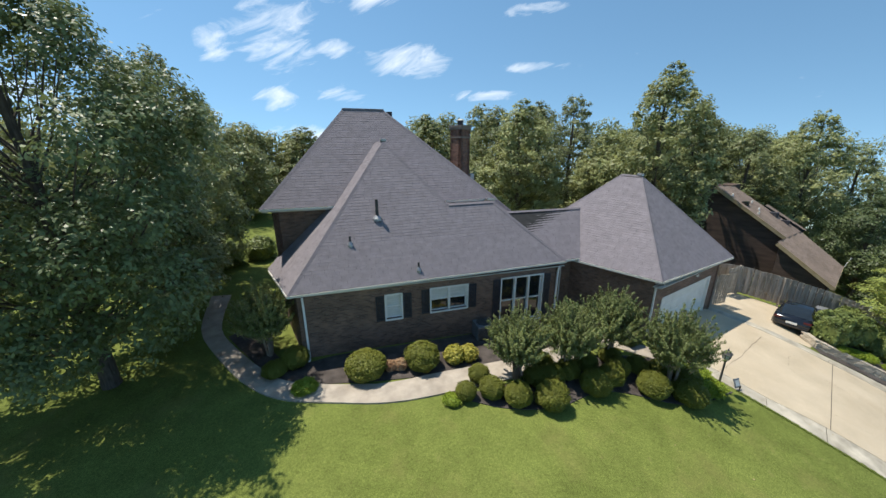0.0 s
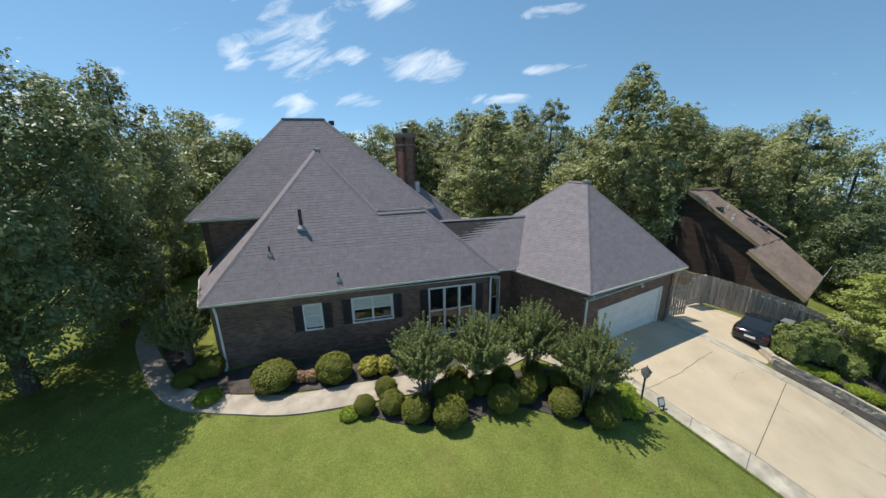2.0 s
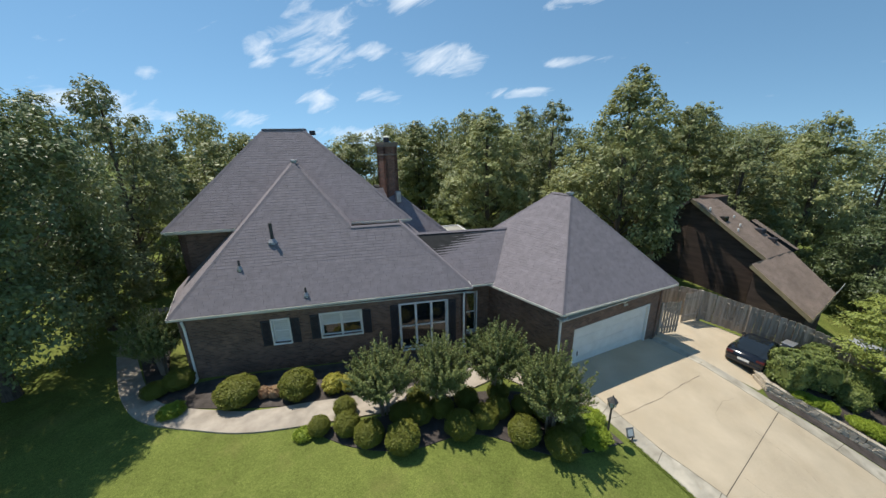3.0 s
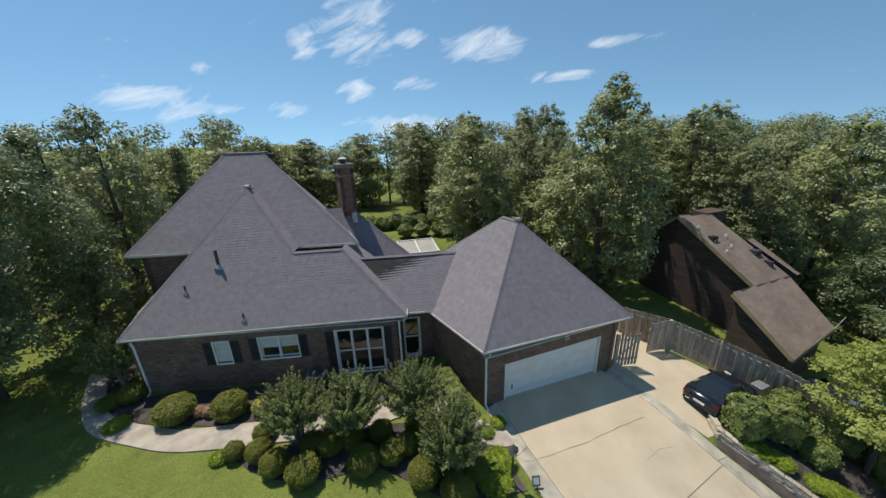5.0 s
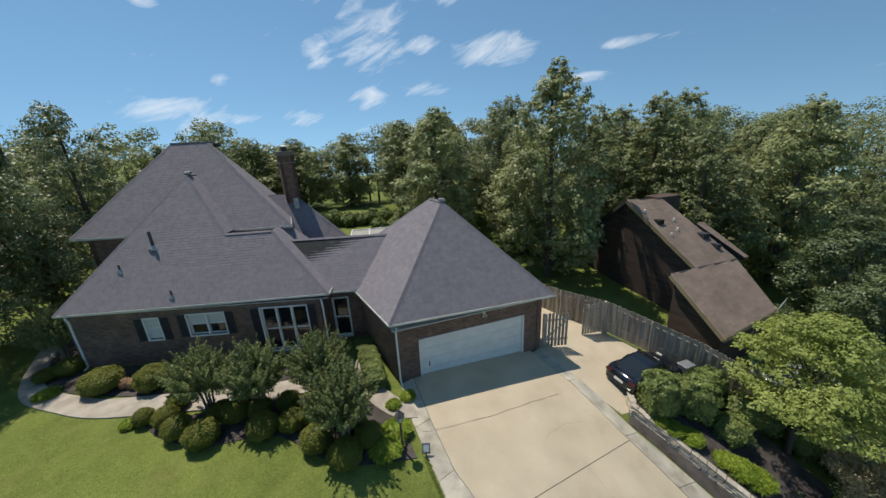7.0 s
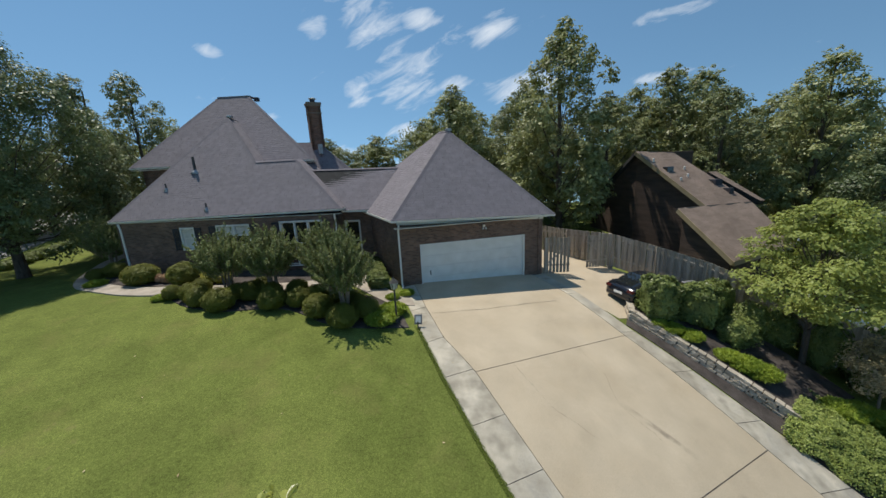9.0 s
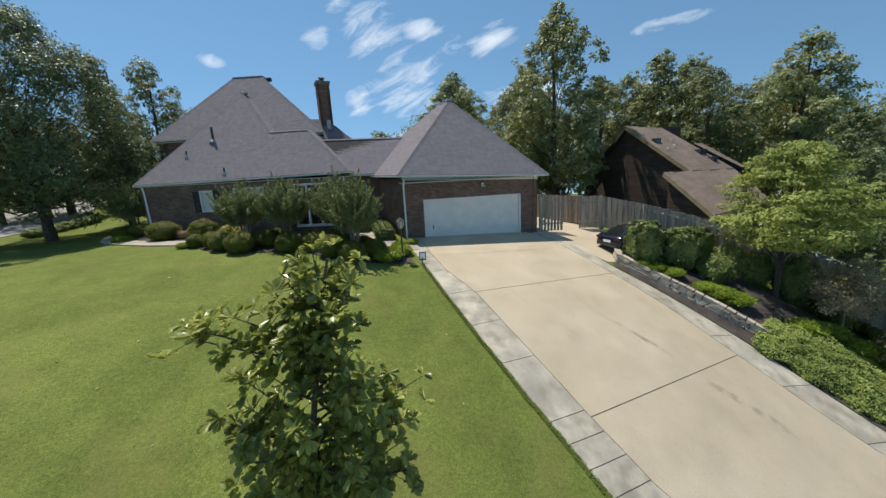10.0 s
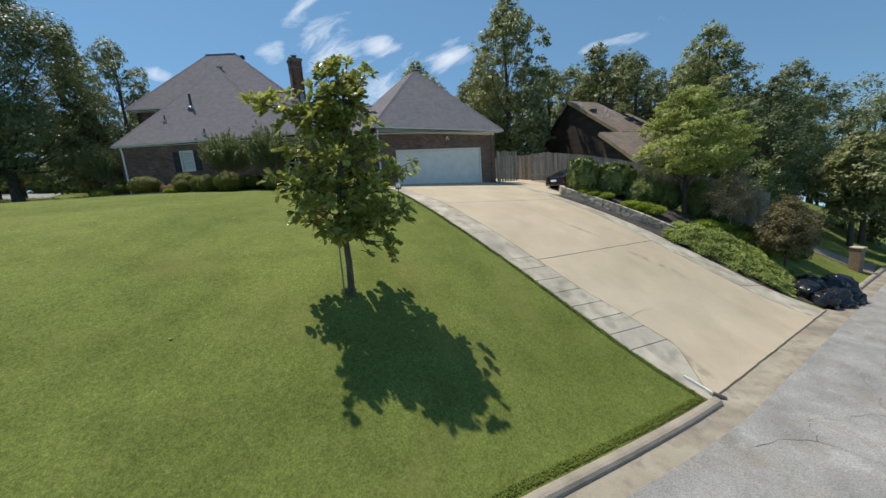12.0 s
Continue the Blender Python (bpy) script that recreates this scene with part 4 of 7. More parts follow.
def roof_plane(name, poly, mat, parent, thick=0.16, course=0.155, tab=0.42, seed=0, pick=0, lip=0.013):
    """A roof slope: deck below, overlapping shingle tabs on top. poly: flat outline, its first edge the eave."""
    rng = random.Random(seed)
    p = [Vector(q) for q in poly]
    ax = (p[1] - p[0]).normalized()
    nrm = ax.cross(p[2] - p[0]).normalized()
    if nrm.z < 0:
        nrm = -nrm
    up = nrm.cross(ax)
    if up.z < 0:
        up = -up
    flat = [((q - p[0]).dot(ax), (q - p[0]).dot(up)) for q in p]
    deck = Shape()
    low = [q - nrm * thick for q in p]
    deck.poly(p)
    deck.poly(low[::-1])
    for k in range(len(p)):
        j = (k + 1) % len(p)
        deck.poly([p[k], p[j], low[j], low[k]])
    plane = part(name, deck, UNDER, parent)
    top = max(f[1] for f in flat)

    def span(t):
        xs = []
        for k in range(len(flat)):
            (xa, ta), (xb, tb) = flat[k], flat[(k + 1) % len(flat)]
            if (ta - t) * (tb - t) <= 0 and abs(ta - tb) > 1e-6:
                xs.append(xa + (xb - xa) * (t - ta) / (tb - ta))
        return (min(xs), max(xs)) if len(xs) > 1 else None

    s = Shape()
    rows = int(top / course)
    for r in range(rows + 1):
        t0, t1 = r * course + 0.002, min((r + 1) * course + 0.03, top - 0.003)
        if t1 <= t0:
            continue
        a, b = span(t0), span(t1)
        if not a or not b:
            continue
        x = a[0] - rng.random() * tab
        while x < a[1]:
            w = tab * rng.uniform(0.8, 1.25)
            c0, c1 = max(x, a[0]), min(x + w - 0.006, a[1])
            d0, d1 = max(x, b[0]), min(x + w - 0.006, b[1])
            if x < a[0] + 1e-6:
                d0 = b[0]
            if x + w >= a[1]:
                d1 = b[1]
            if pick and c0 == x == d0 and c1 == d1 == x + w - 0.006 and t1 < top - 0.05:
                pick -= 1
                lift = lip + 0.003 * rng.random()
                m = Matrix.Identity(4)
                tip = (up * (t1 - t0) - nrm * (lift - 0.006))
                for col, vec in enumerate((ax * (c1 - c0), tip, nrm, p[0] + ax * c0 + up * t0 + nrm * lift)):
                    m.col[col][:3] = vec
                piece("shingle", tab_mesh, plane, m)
            elif c1 - c0 > 0.01 and d1 - d0 > 0.005:
                lift = lip + 0.003 * rng.random()
                q = [p[0] + ax * c0 + up * t0 + nrm * lift, p[0] + ax * c1 + up * t0 + nrm * lift, p[0] + ax * d1 + up * t1 + nrm * 0.006, p[0] + ax * d0 + up * t1 + nrm * 0.006]
                i = len(s.v)
                s.v += [tuple(k) for k in (*q, q[0] - nrm * (lip - 0.002), q[1] - nrm * (lip - 0.002))]
                s.f += [(i, i + 1, i + 2, i + 3), (i + 4, i + 5, i + 1, i)]
                s.uv += [(0, 0)] * 8
            x += w
    tagged(part("shingles", s, mat, plane), kind="stuff")
    return plane


def hip_cap(a, b, parent, mat=None, w=0.22):
    """Overlapping cap shingles along a hip or ridge."""
    a, b = Vector(a), Vector(b)
    n = max(2, int((b - a).length / 0.2))
    s = Shape()
    d = (b - a).normalized()
    side = d.cross(Vector((0, 0, 1))).normalized() * (w / 2)
    up = side.cross(d).normalized()
    for k in range(n):
        p, q = a.lerp(b, k / n), a.lerp(b, min(1, (k + 1.25) / n))
        h0, h1 = up * 0.034, up * 0.022
        i = len(s.v)
        s.v += [tuple(c) for c in (p + h0, p + side - up * 0.05, q + side - up * 0.06, q + h1, q - side - up * 0.06, p - side - up * 0.05, p - up * 0.05)]
        s.f += [(i, i + 1, i + 2, i + 3), (i, i + 3, i + 4, i + 5), (i, i + 5, i + 6), (i, i + 6, i + 1)]
        s.uv += [(0, 0)] * 14
    return tagged(part("hip_cap", s, mat or RIDGE, parent), kind="stuff")


def gutter(a, b, parent, mat=None, drop_by=0.10):
    """A fascia with a small trough gutter along an eave."""
    a, b = Vector(a), Vector(b)
    z = Vector((0, 0, -drop_by))
    s = Shape().beam(a + z * 0.55, b + z * 0.55, 0.08, 0.09)
    return part("gutter", s, mat or CREAM, parent, "cream metal gutter")


def downspout(top, foot, parent, kick):
    top, foot = Vector(top), Vector(foot)
    kick = Vector(kick)
    s = Shape()
    s.beam(top + kick, top + Vector((0, 0, -0.3)), 0.08, 0.07)
    s.beam(top + Vector((0, 0, -0.28)), foot + Vector((0, 0, 0.15)), 0.08, 0.07, up=(0, 1, 0))
    s.beam(foot + Vector((0, 0, 0.17)), foot + kick.normalized() * 0.3 + Vector((0, 0, 0.05)), 0.08, 0.07)
    return part("downspout", s, WHITE, parent, "white metal downspout")


Z0, S1 = 3.70, 1.2        # eave height and pitch of the front roof


def front(u, v):
    return L(u, v, Z0 + 0.0124 * u + S1 * v)


E0, E1 = front(0, 0), front(12.95, 0)
CAPU, CAPV = 4.72, 4.84
CAP = front(CAPU, CAPV)
capz = CAP[2]
RID_V = 2.35
R1 = front(9.85, RID_V)
P1 = front(7.45, RID_V)
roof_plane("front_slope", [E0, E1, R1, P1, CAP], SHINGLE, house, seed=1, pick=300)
roof_plane("left_slope", [L(-1.27, 3.62, Z0), E0, CAP, L(CAPU - 0.45, CAPV + 1.28, capz)], SHINGLE, house, seed=2)
roof_plane("right_slope", [L(7.45, RID_V, P1[2]), L(7.45, 6.5, P1[2]), L(CAPU, 6.5, capz), CAP], SHINGLE, house, seed=3)
roof_plane("end_slope", [E1, L(12.95, 4.2, E1[2]), L(9.85, 4.2, R1[2]), R1], SHINGLE, house, seed=4)
roof_plane("back_slope", [L(9.85, 3.72, R1[2] - 0.5), L(7.45, 3.72, P1[2] - 0.5), P1, R1], SHINGLE, house, seed=5)
hip_cap(E0, CAP, house)
hip_cap(P1, CAP, house)
hip_cap(E1, R1, house)
hip_cap(P1, R1, house)
hip_cap(CAP, L(CAPU, 5.7, capz), house)

# upper storey and its truncated hip roof
UZ, DZ = 6.65, 11.27
UL, UR, UF, UB = -1.16, 10.52, 3.28, 11.2
DL, DR, DF, DB = 2.93, 5.08, 7.02, 7.55
roof_plane("upper_front_slope", [L(UL, UF, UZ), L(UR, UF, UZ), L(DR, DF, DZ), L(DL, DF, DZ)], SHINGLE, house, seed=6)
roof_plane("upper_left_slope", [L(UL, UB, UZ), L(UL, UF, UZ), L(DL, DF, DZ), L(DL, DB, DZ)], SHINGLE, house, seed=7)
roof_plane("upper_right_slope", [L(UR, UF, UZ), L(UR - 2.4, 9.9, UZ), L(DR - 0.3, DB, DZ), L(DR, DF, DZ)], SHINGLE, house, seed=8)
roof_plane("upper_back_slope", [L(UR - 2.4, 9.9, UZ), L(UL, UB, UZ), L(DL, DB, DZ), L(DR - 0.3, DB, DZ)], SHINGLE, house, seed=9)
part("roof_deck", Shape().box((DL - 0.05, DF - 0.06, DZ - 0.05), (DR + 0.05, DB + 0.05, DZ + 0.06), HM), RIDGE, house, "dark flat ridge vent", bevel=0.02)
hip_cap(L(UL, UF, UZ), L(DL, DF, DZ), house)
hip_cap(L(UR, UF, UZ), L(DR, DF, DZ), house)
for a, b in ((L(UL, UF, UZ), L(UR, UF, UZ)), (L(UL, UB, UZ), L(UL, UF, UZ)), (L(UR, UF, UZ), L(UR - 2.4, 9.9, UZ))):
    gutter(a, b, house)
gutter(E0, E1, house)
gutter(L(-1.2, 3.42, Z0), E0, house)
gutter(E1, L(12.95, 2.2, E1[2]), house)

FRONT_HOLES = [(3.57, 4.26, 2.0, 3.13), (5.62, 7.38, 2.06, 3.18), (9.17, 11.42, 0.84, 3.24)]
part("wall", Shape().wall(P2(0.3, 0.1), P2(12.7, 0.1), -0.2, 3.62, 0.28, FRONT_HOLES), BRICK, house)
part("wall", Shape().wall(P2(-0.72, 3.7), P2(0.3, 0.1), -0.2, 3.62, 0.28), BRICK, house)
part("wall", Shape().wall(P2(12.7, 0.1), P2(12.7, 4.2), -0.2, 3.62, 0.28), BRICK, house)
part("wall", Shape().wall(P2(-0.75, 3.72), P2(10.1, 3.72), -0.2, 6.55, 0.28), BRICK, house)
part("wall", Shape().wall(P2(-0.75, 10.8), P2(-0.75, 3.72), -0.2, 6.55, 0.28, [(1.4, 2.3, 1.4, 3.0), (4.3, 5.2, 4.2, 5.6)]), BRICK, house)
part("wall", Shape().wall(P2(10.1, 3.72), P2(7.9, 9.6), -0.2, 6.55, 0.28), BRICK, house)
part("wall", Shape().wall(P2(7.9, 9.6), P2(-0.75, 10.8), -0.2, 6.55, 0.28), BRICK, house)
for a, b, z in (((0.1, 0.03), (12.9, 0.098), 3.60),):
    part("soffit", Shape().box((a[0], a[1], z - 0.03), (b[0], b[1], z), HM), CREAM, house)
for a, b in (((UL + 0.05, UF + 0.05), (UR - 0.05, 3.72)), ((UL + 0.05, 3.72), (-0.75, UB - 0.05))):
    part("soffit", Shape().box((a[0], a[1], UZ - 0.17), (b[0], b[1], UZ - 0.14), HM), CREAM, house)


def window(u0, u1, z0, z1, sashes, v=0.1, blind=0, parent=None, m=None, depth=0.10):
    """A white framed window set into its opening, with sashes, meeting rails, panes and a brick sill."""
    m = HM if m is None else m
    w = part("window", Shape().box((u0, v + depth + 0.02, z0), (u1, v + depth + 0.12, z0 + 0.06), m).box((u0, v + depth + 0.02, z1 - 0.06), (u1, v + depth + 0.12, z1), m)
             .box((u0, v + depth + 0.02, z0), (u0 + 0.06, v + depth + 0.12, z1), m).box((u1 - 0.06, v + depth + 0.02, z0), (u1, v + depth + 0.12, z1), m), WHITE, parent or house, "white framed sash window")
    part("window_sill", Shape().box((u0 - 0.05, v - 0.05, z0 - 0.07), (u1 + 0.05, v + depth + 0.05, z0 - 0.003), m), WHITE, w)
    trim = Shape()
    for a, b in (((u0 - 0.06, z0 - 0.05), (u0 + 0.005, z1 + 0.06)), ((u1 - 0.005, z0 - 0.05), (u1 + 0.06, z1 + 0.06)), ((u0 - 0.06, z1 - 0.005), (u1 + 0.06, z1 + 0.07))):
        trim.box((a[0], v - 0.03, a[1]), (b[0], v + depth + 0.03, b[1]), m)
    part("window_frame", trim, WHITE, w)
    step = (u1 - u0) / sashes
    for k in range(sashes):
        a, b = u0 + k * step, u0 + (k + 1) * step
        zm = (z0 + z1) / 2
        if k:
            part("mullion", Shape().box((a - 0.05, v + 0.02, z0), (a + 0.05, v + depth + 0.12, z1), m), WHITE, w)
        part("meeting_rail", Shape().box((a + 0.03, v + depth, zm - 0.03), (b - 0.03, v + depth + 0.08, zm + 0.03), m), WHITE, w)
        for part_of, lo, hi in ((1, z0 + 0.03, zm), (2, zm, z1 - 0.03)):
            part("pane", Shape().box((a + 0.04, v + depth + 0.05, lo), (b - 0.04, v + depth + 0.058, hi), m), GLASS, w)
            if blind & part_of:
                part("blind", Shape().box((a + 0.05, v + depth + 0.04, lo + 0.01), (b - 0.05, v + depth + 0.048, hi - 0.04), m), CURTAIN, w, "pale drawn blind")
    return w


window(3.87, 4.56, 2.0, 3.13, 1, blind=3)
window(5.92, 7.68, 2.06, 3.18, 2, blind=2)
window(9.47, 11.72, 0.84, 3.24, 3)


def shutter(u0, u1, z0, z1, v=0.1):
    sh = part("shutter", Shape().box((u0, v - 0.05, z0), (u0 + 0.05, v - 0.004, z1), HM).box((u1 - 0.05, v - 0.05, z0), (u1, v - 0.004, z1), HM)
              .box((u0, v - 0.05, z0), (u1, v - 0.004, z0 + 0.08), HM).box((u0, v - 0.05, z1 - 0.08), (u1, v - 0.004, z1), HM), SHUTTER, house, "dark louvred shutter")
    z = z0 + 0.1
    slats = Shape()
    while z < z1 - 0.1:
        slats.box((u0 + 0.05, v - 0.045, z), (u1 - 0.05, v - 0.006, z + 0.035), HM)
        z += 0.06
    part("louvres", slats, SHUTTER, sh)


for a, b, lo, hi in ((3.42, 3.79, 1.96, 3.16), (4.64, 5.01, 1.96, 3.16), (5.47, 5.84, 2.02, 3.21), (7.76, 8.13, 2.02, 3.21), (9.01, 9.39, 0.84, 3.27), (11.80, 12.16, 0.84, 3.27)):
    shutter(a, b, lo, hi)
downspout(L(0.52, 0.05, 3.55), L(0.52, 0.05, 0.6), house, Vector(L(0, -0.08, 0)) - Vector(L(0, 0, 0)))
downspout(L(12.55, 0.05, 3.6), L(12.55, 0.05, 0.5), house, Vector(L(0, -0.08, 0)) - Vector(L(0, 0, 0)))

# chimney
CM = pose(-3.78, 10.75, 0, 0, 0, 14.5)
stack = [tuple((CM @ Vector((a, b, 0))).xy) for a, b in ((-0.42, -0.42), (0.42, -0.42), (0.42, 0.42), (-0.42, 0.42))]
shaft = Shape()
for a, b in zip(stack, stack[1:] + stack[:1]):
    shaft.wall(a, b, 5.5, 10.30, 0.2)
chim = part("chimney", shaft, CHIMNEYBRICK, house, "tall reddish brown brick chimney")
part("chimney_crown", Shape().box((-0.45, -0.45, 9.80), (0.45, 0.45, 9.88), CM).box((-0.46, -0.46, 10.28), (0.46, 0.46, 10.40), CM).box((-0.49, -0.49, 10.40), (0.49, 0.49, 10.52), CM), CHIMNEYBRICK, chim)
flue = part("flue_pot", Shape().lathe((-3.78, 10.75, 10.52), [(0.17, 0), (0.17, 0.24), (0.14, 0.26)], 14), SHUTTER, chim, "dark metal flue pot")
part("flue_cap", Shape().lathe((-3.78, 10.75, 10.78), [(0.24, 0), (0.25, 0.04), (0.06, 0.10)], 14), CREAM, flue, "pale metal flue cap")


def vent(u, v, tall, r, hooded=False):
    x, y, z = front(u, v)
    s = Shape()
    s.lathe((x, y, z - 0.1), [(r, 0), (r, tall + 0.1), (r * 0.7, tall + 0.11)], 10)
    p = part("vent_pipe", s, DARKPIPE, house, "dark metal roof vent pipe")
    part("flashing", Shape().lathe((x, y, z - 0.12), [(r * 3.2, 0), (r * 3.0, 0.1), (r * 1.3, 0.24)], 10), PIPE, p)
    if hooded:
        part("cowl", Shape().lathe((x, y, z + tall), [(r * 1.6, -0.04), (r * 1.8, 0.04), (r * 0.4, 0.12)], 10), PIPE, p)


vent(3.92, 2.05, 0.85, 0.075)
vent(2.6, 1.28, 0.36, 0.045)
vent(5.42, 0.30, 0.34, 0.045)
part("vent_cap", Shape().box((CAPU - 0.13, CAPV + 0.0, capz), (CAPU + 0.17, CAPV + 0.3, capz + 0.16), HM), PIPE, house, "small metal ridge vent", bevel=0.03)
part("vent_cap", Shape().box((DR + 0.25, DF + 0.1, DZ - 0.3), (DR + 0.55, DF + 0.4, DZ - 0.05), HM), SHUTTER, house, "dark roof vent box", bevel=0.03)

# rear wing behind the chimney
QF0, QF1, QB1 = Vector((-7.2, 8.3, 4.9)), Vector((-0.5, 8.6, 4.9)), Vector((-1.6, 14.0, 4.9))
QT0, QT1 = Vector((-6.3, 10.6, 7.95)), Vector((-3.75, 10.7, 7.95))
roof_plane("rear_front_slope", [QF0, QF1, QT1, QT0], SHINGLE, house, seed=12)
roof_plane("rear_side_slope", [QF1, QB1, QT1 + Vector((-0.4, 1.9, 0)), QT1], SHINGLE, house, seed=11)
hip_cap(QF1, QT1, house)
part("wall", Shape().wall((-7.0, 8.7), (-0.9, 8.95), -0.2, 4.85, 0.28), BRICK, house)
part("wall", Shape().wall((-0.9, 8.95), (-1.9, 13.6), -0.2, 4.85, 0.28), BRICK, house)
part("vent_cap", Shape().box((-3.68, 9.75, 7.1), (-3.40, 10.05, 7.75)), PIPE, house, "square metal roof vent", bevel=0.03)
# flat glazed roof of the sunroom behind the link
SM = pose(0.86, 12.0, 0, 0, 0, -9)
sunroom = part("sunroom_roof", Shape().box((-1.36, -1.5, 4.20), (1.36, 1.5, 4.26), SM), SUNROOF, house, "pale flat sunroom roof with white bars")
for k in range(3):
    part("bar", Shape().box((-1.38 + k * 1.35, -1.52, 4.26), (-1.32 + k * 1.35, 1.52, 4.32), SM), WHITE, sunroom)
for y0 in (-1.55, 1.49):
    part("bar", Shape().box((-1.38, y0, 4.26), (1.38, y0 + 0.06, 4.33), SM), WHITE, sunroom)
part("sunroom_wall", Shape().box((-1.28, -1.42, 0.2), (1.28, 1.42, 4.20), SM), BRICK, house)

# link between house and garage
LR0, LR1 = Vector((-4.48, 6.68, 5.99)), Vector((2.32, 5.22, 5.88))
LE0, LE1 = Vector((-4.95, 4.53, 3.72)), Vector((1.2, 3.21, 3.66))
roof_plane("link_slope", [LE0, LE1, LR1, LR0], SHINGLE, house, seed=13)
LB0, LB1 = 2 * LR0 - LE0, 2 * LR1 - LE1
LB0.z, LB1.z = LE0.z, LE1.z
roof_plane("link_back_slope", [LB1, LB0, LR0, LR1], SHINGLE, house, seed=14)
hip_cap(LR0, LR1, house)
gutter(LE0 + Vector((2.6, -0.56, -0.02)), LE1 + Vector((-1.9, 0.41, 0)), house)
part("wall", Shape().wall((-3.2, 4.75), (0.3, 4.0), -0.2, 3.6, 0.25, [(0.95, 1.75, 0.7, 3.0)]), BRICK, house)
LINKM = Matrix.Translation((-3.2, 4.75, 0)) @ pose(0, 0, 0, 0, 0, math.degrees(math.atan2(-0.75, 3.5)))
window(0.95, 1.75, 0.72, 3.0, 1, v=0.0, m=LINKM)

# ---- garage wing ----
D = Vector((-0.25, 0.968, 0.03))
F0, F1 = Vector((-0.04, -0.12, 3.44)), Vector((8.33, -0.10, 3.12))
B0, B1 = F0 + D * 8.2, F1 + D * 8.2
GB = Vector((3.84, 3.62, 7.73))
GA = GB + D * 1.05
garage = thing("garage", "attached brown brick garage with a hipped grey shingle roof", "garage")
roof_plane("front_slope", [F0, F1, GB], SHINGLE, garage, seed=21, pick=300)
roof_plane("left_slope", [B0, F0, GB, GA], SHINGLE, garage, seed=22)
roof_plane("right_slope", [F1, B1, GA, GB], SHINGLE, garage, seed=23)
roof_plane("back_slope", [B1, B0, GA], SHINGLE, garage, seed=24)
for a, b in ((F0, GB), (F1, GB), (B0, GA), (B1, GA), (GB, GA)):
    hip_cap(a, b, garage)
for a, b in ((F0, F1), (B0, F0), (F1, B1)):
    gutter(a, b, garage)
part("vent_cap", Shape().box((GB.x - 0.12, GB.y - 0.05, GB.z - 0.02), (GB.x + 0.2, GB.y + 0.25, GB.z + 0.12)), PIPE, garage, "small metal ridge vent", bevel=0.03)
X = (F1 - F0).normalized()
W0 = F0 + X * 0.36 + D * 0.42
W1 = F1 - X * 0.36 + D * 0.42
W2, W3 = W1 + D * 7.4, W0 + D * 7.4
DOOR = (1.32 - W0.x, 6.76 - W0.x, -0.45, 2.06)
part("wall", Shape().wall(W0.xy, W1.xy, -0.45, 3.2, 0.28, [DOOR]), BRICK, garage)
part("wall", Shape().wall(W1.xy, W2.xy, -0.8, 3.2, 0.28), BRICK, garage)
part("wall", Shape().wall(W2.xy, W3.xy, -0.45, 3.3, 0.28), BRICK, garage)
part("wall", Shape().wall(W3.xy, W0.xy, -0.45, 3.3, 0.28), BRICK, garage)
part("soffit", Shape().box((F0.x + 0.1, F0.y + 0.04, 3.02), (F1.x - 0.1, W0.y, 3.05)), CREAM, garage)
dy = W0.y + 0.14
door = part("garage_door", Shape().box((1.30, dy, -0.2), (6.78, dy + 0.05, 2.08)), WHITE, garage, "wide white panelled garage door")
for k in range(4):
    z0 = -0.16 + k * 0.553
    part("door_section", Shape().box((1.32, dy - 0.02, z0 + 0.006), (6.76, dy, z0 + 0.545)), WHITE, door)
    for j in range(8):
        x0 = 1.39 + j * 0.673
        part("door_panel", Shape().box((x0, dy - 0.027, z0 + 0.10), (x0 + 0.58, dy - 0.02, z0 + 0.45)), WHITE, door)
part("door_handle", Shape().box((1.72, dy - 0.06, 0.52), (1.77, dy - 0.028, 0.76)), IRON, door, "dark door handle")
part("door_trim", Shape().box((1.26, W0.y - 0.02, -0.3), (1.33, dy, 2.10)).box((6.75, W0.y - 0.02, -0.3), (6.82, dy, 2.10)).box((1.26, W0.y - 0.02, 2.05), (6.82, dy, 2.13)), WHITE, garage)
downspout((W0.x + 0.05, W0.y - 0.06, 3.2), (W0.x + 0.05, W0.y - 0.06, 0.1), garage, (0, -0.35, 0))
lamp = part("flood_lamp", Shape().box((4.5, W0.y - 0.1, 2.72), (4.62, W0.y, 2.84)), CREAM, garage, "small floodlight over the door", bevel=0.02)
part("lamp_head", Shape().lathe((4.49, W0.y - 0.13, 2.62), [(0.03, 0.1), (0.06, 0.0)], 8).lathe((4.64, W0.y - 0.13, 2.62), [(0.03, 0.1), (0.06, 0.0)], 8), LAMPGLASS, lamp)

frieze = Shape().beam(Vector((W0.x, W0.y - 0.03, F0.z - 0.17)), Vector((W1.x, W1.y - 0.03, F1.z - 0.15)), 0.06, 0.20)
part("frieze_board", frieze, CREAM, garage, "cream board under the eave")


# ---- the neighbour's house ----
neighbour = thing("house", "dark brown wooden house with steep brown shingle roof", "house")
def on_slope(x, y):
    """A point of the neighbour's one long front slope."""
    return Vector((x, y, 2.82 + 0.70 * (y + 0.2)))


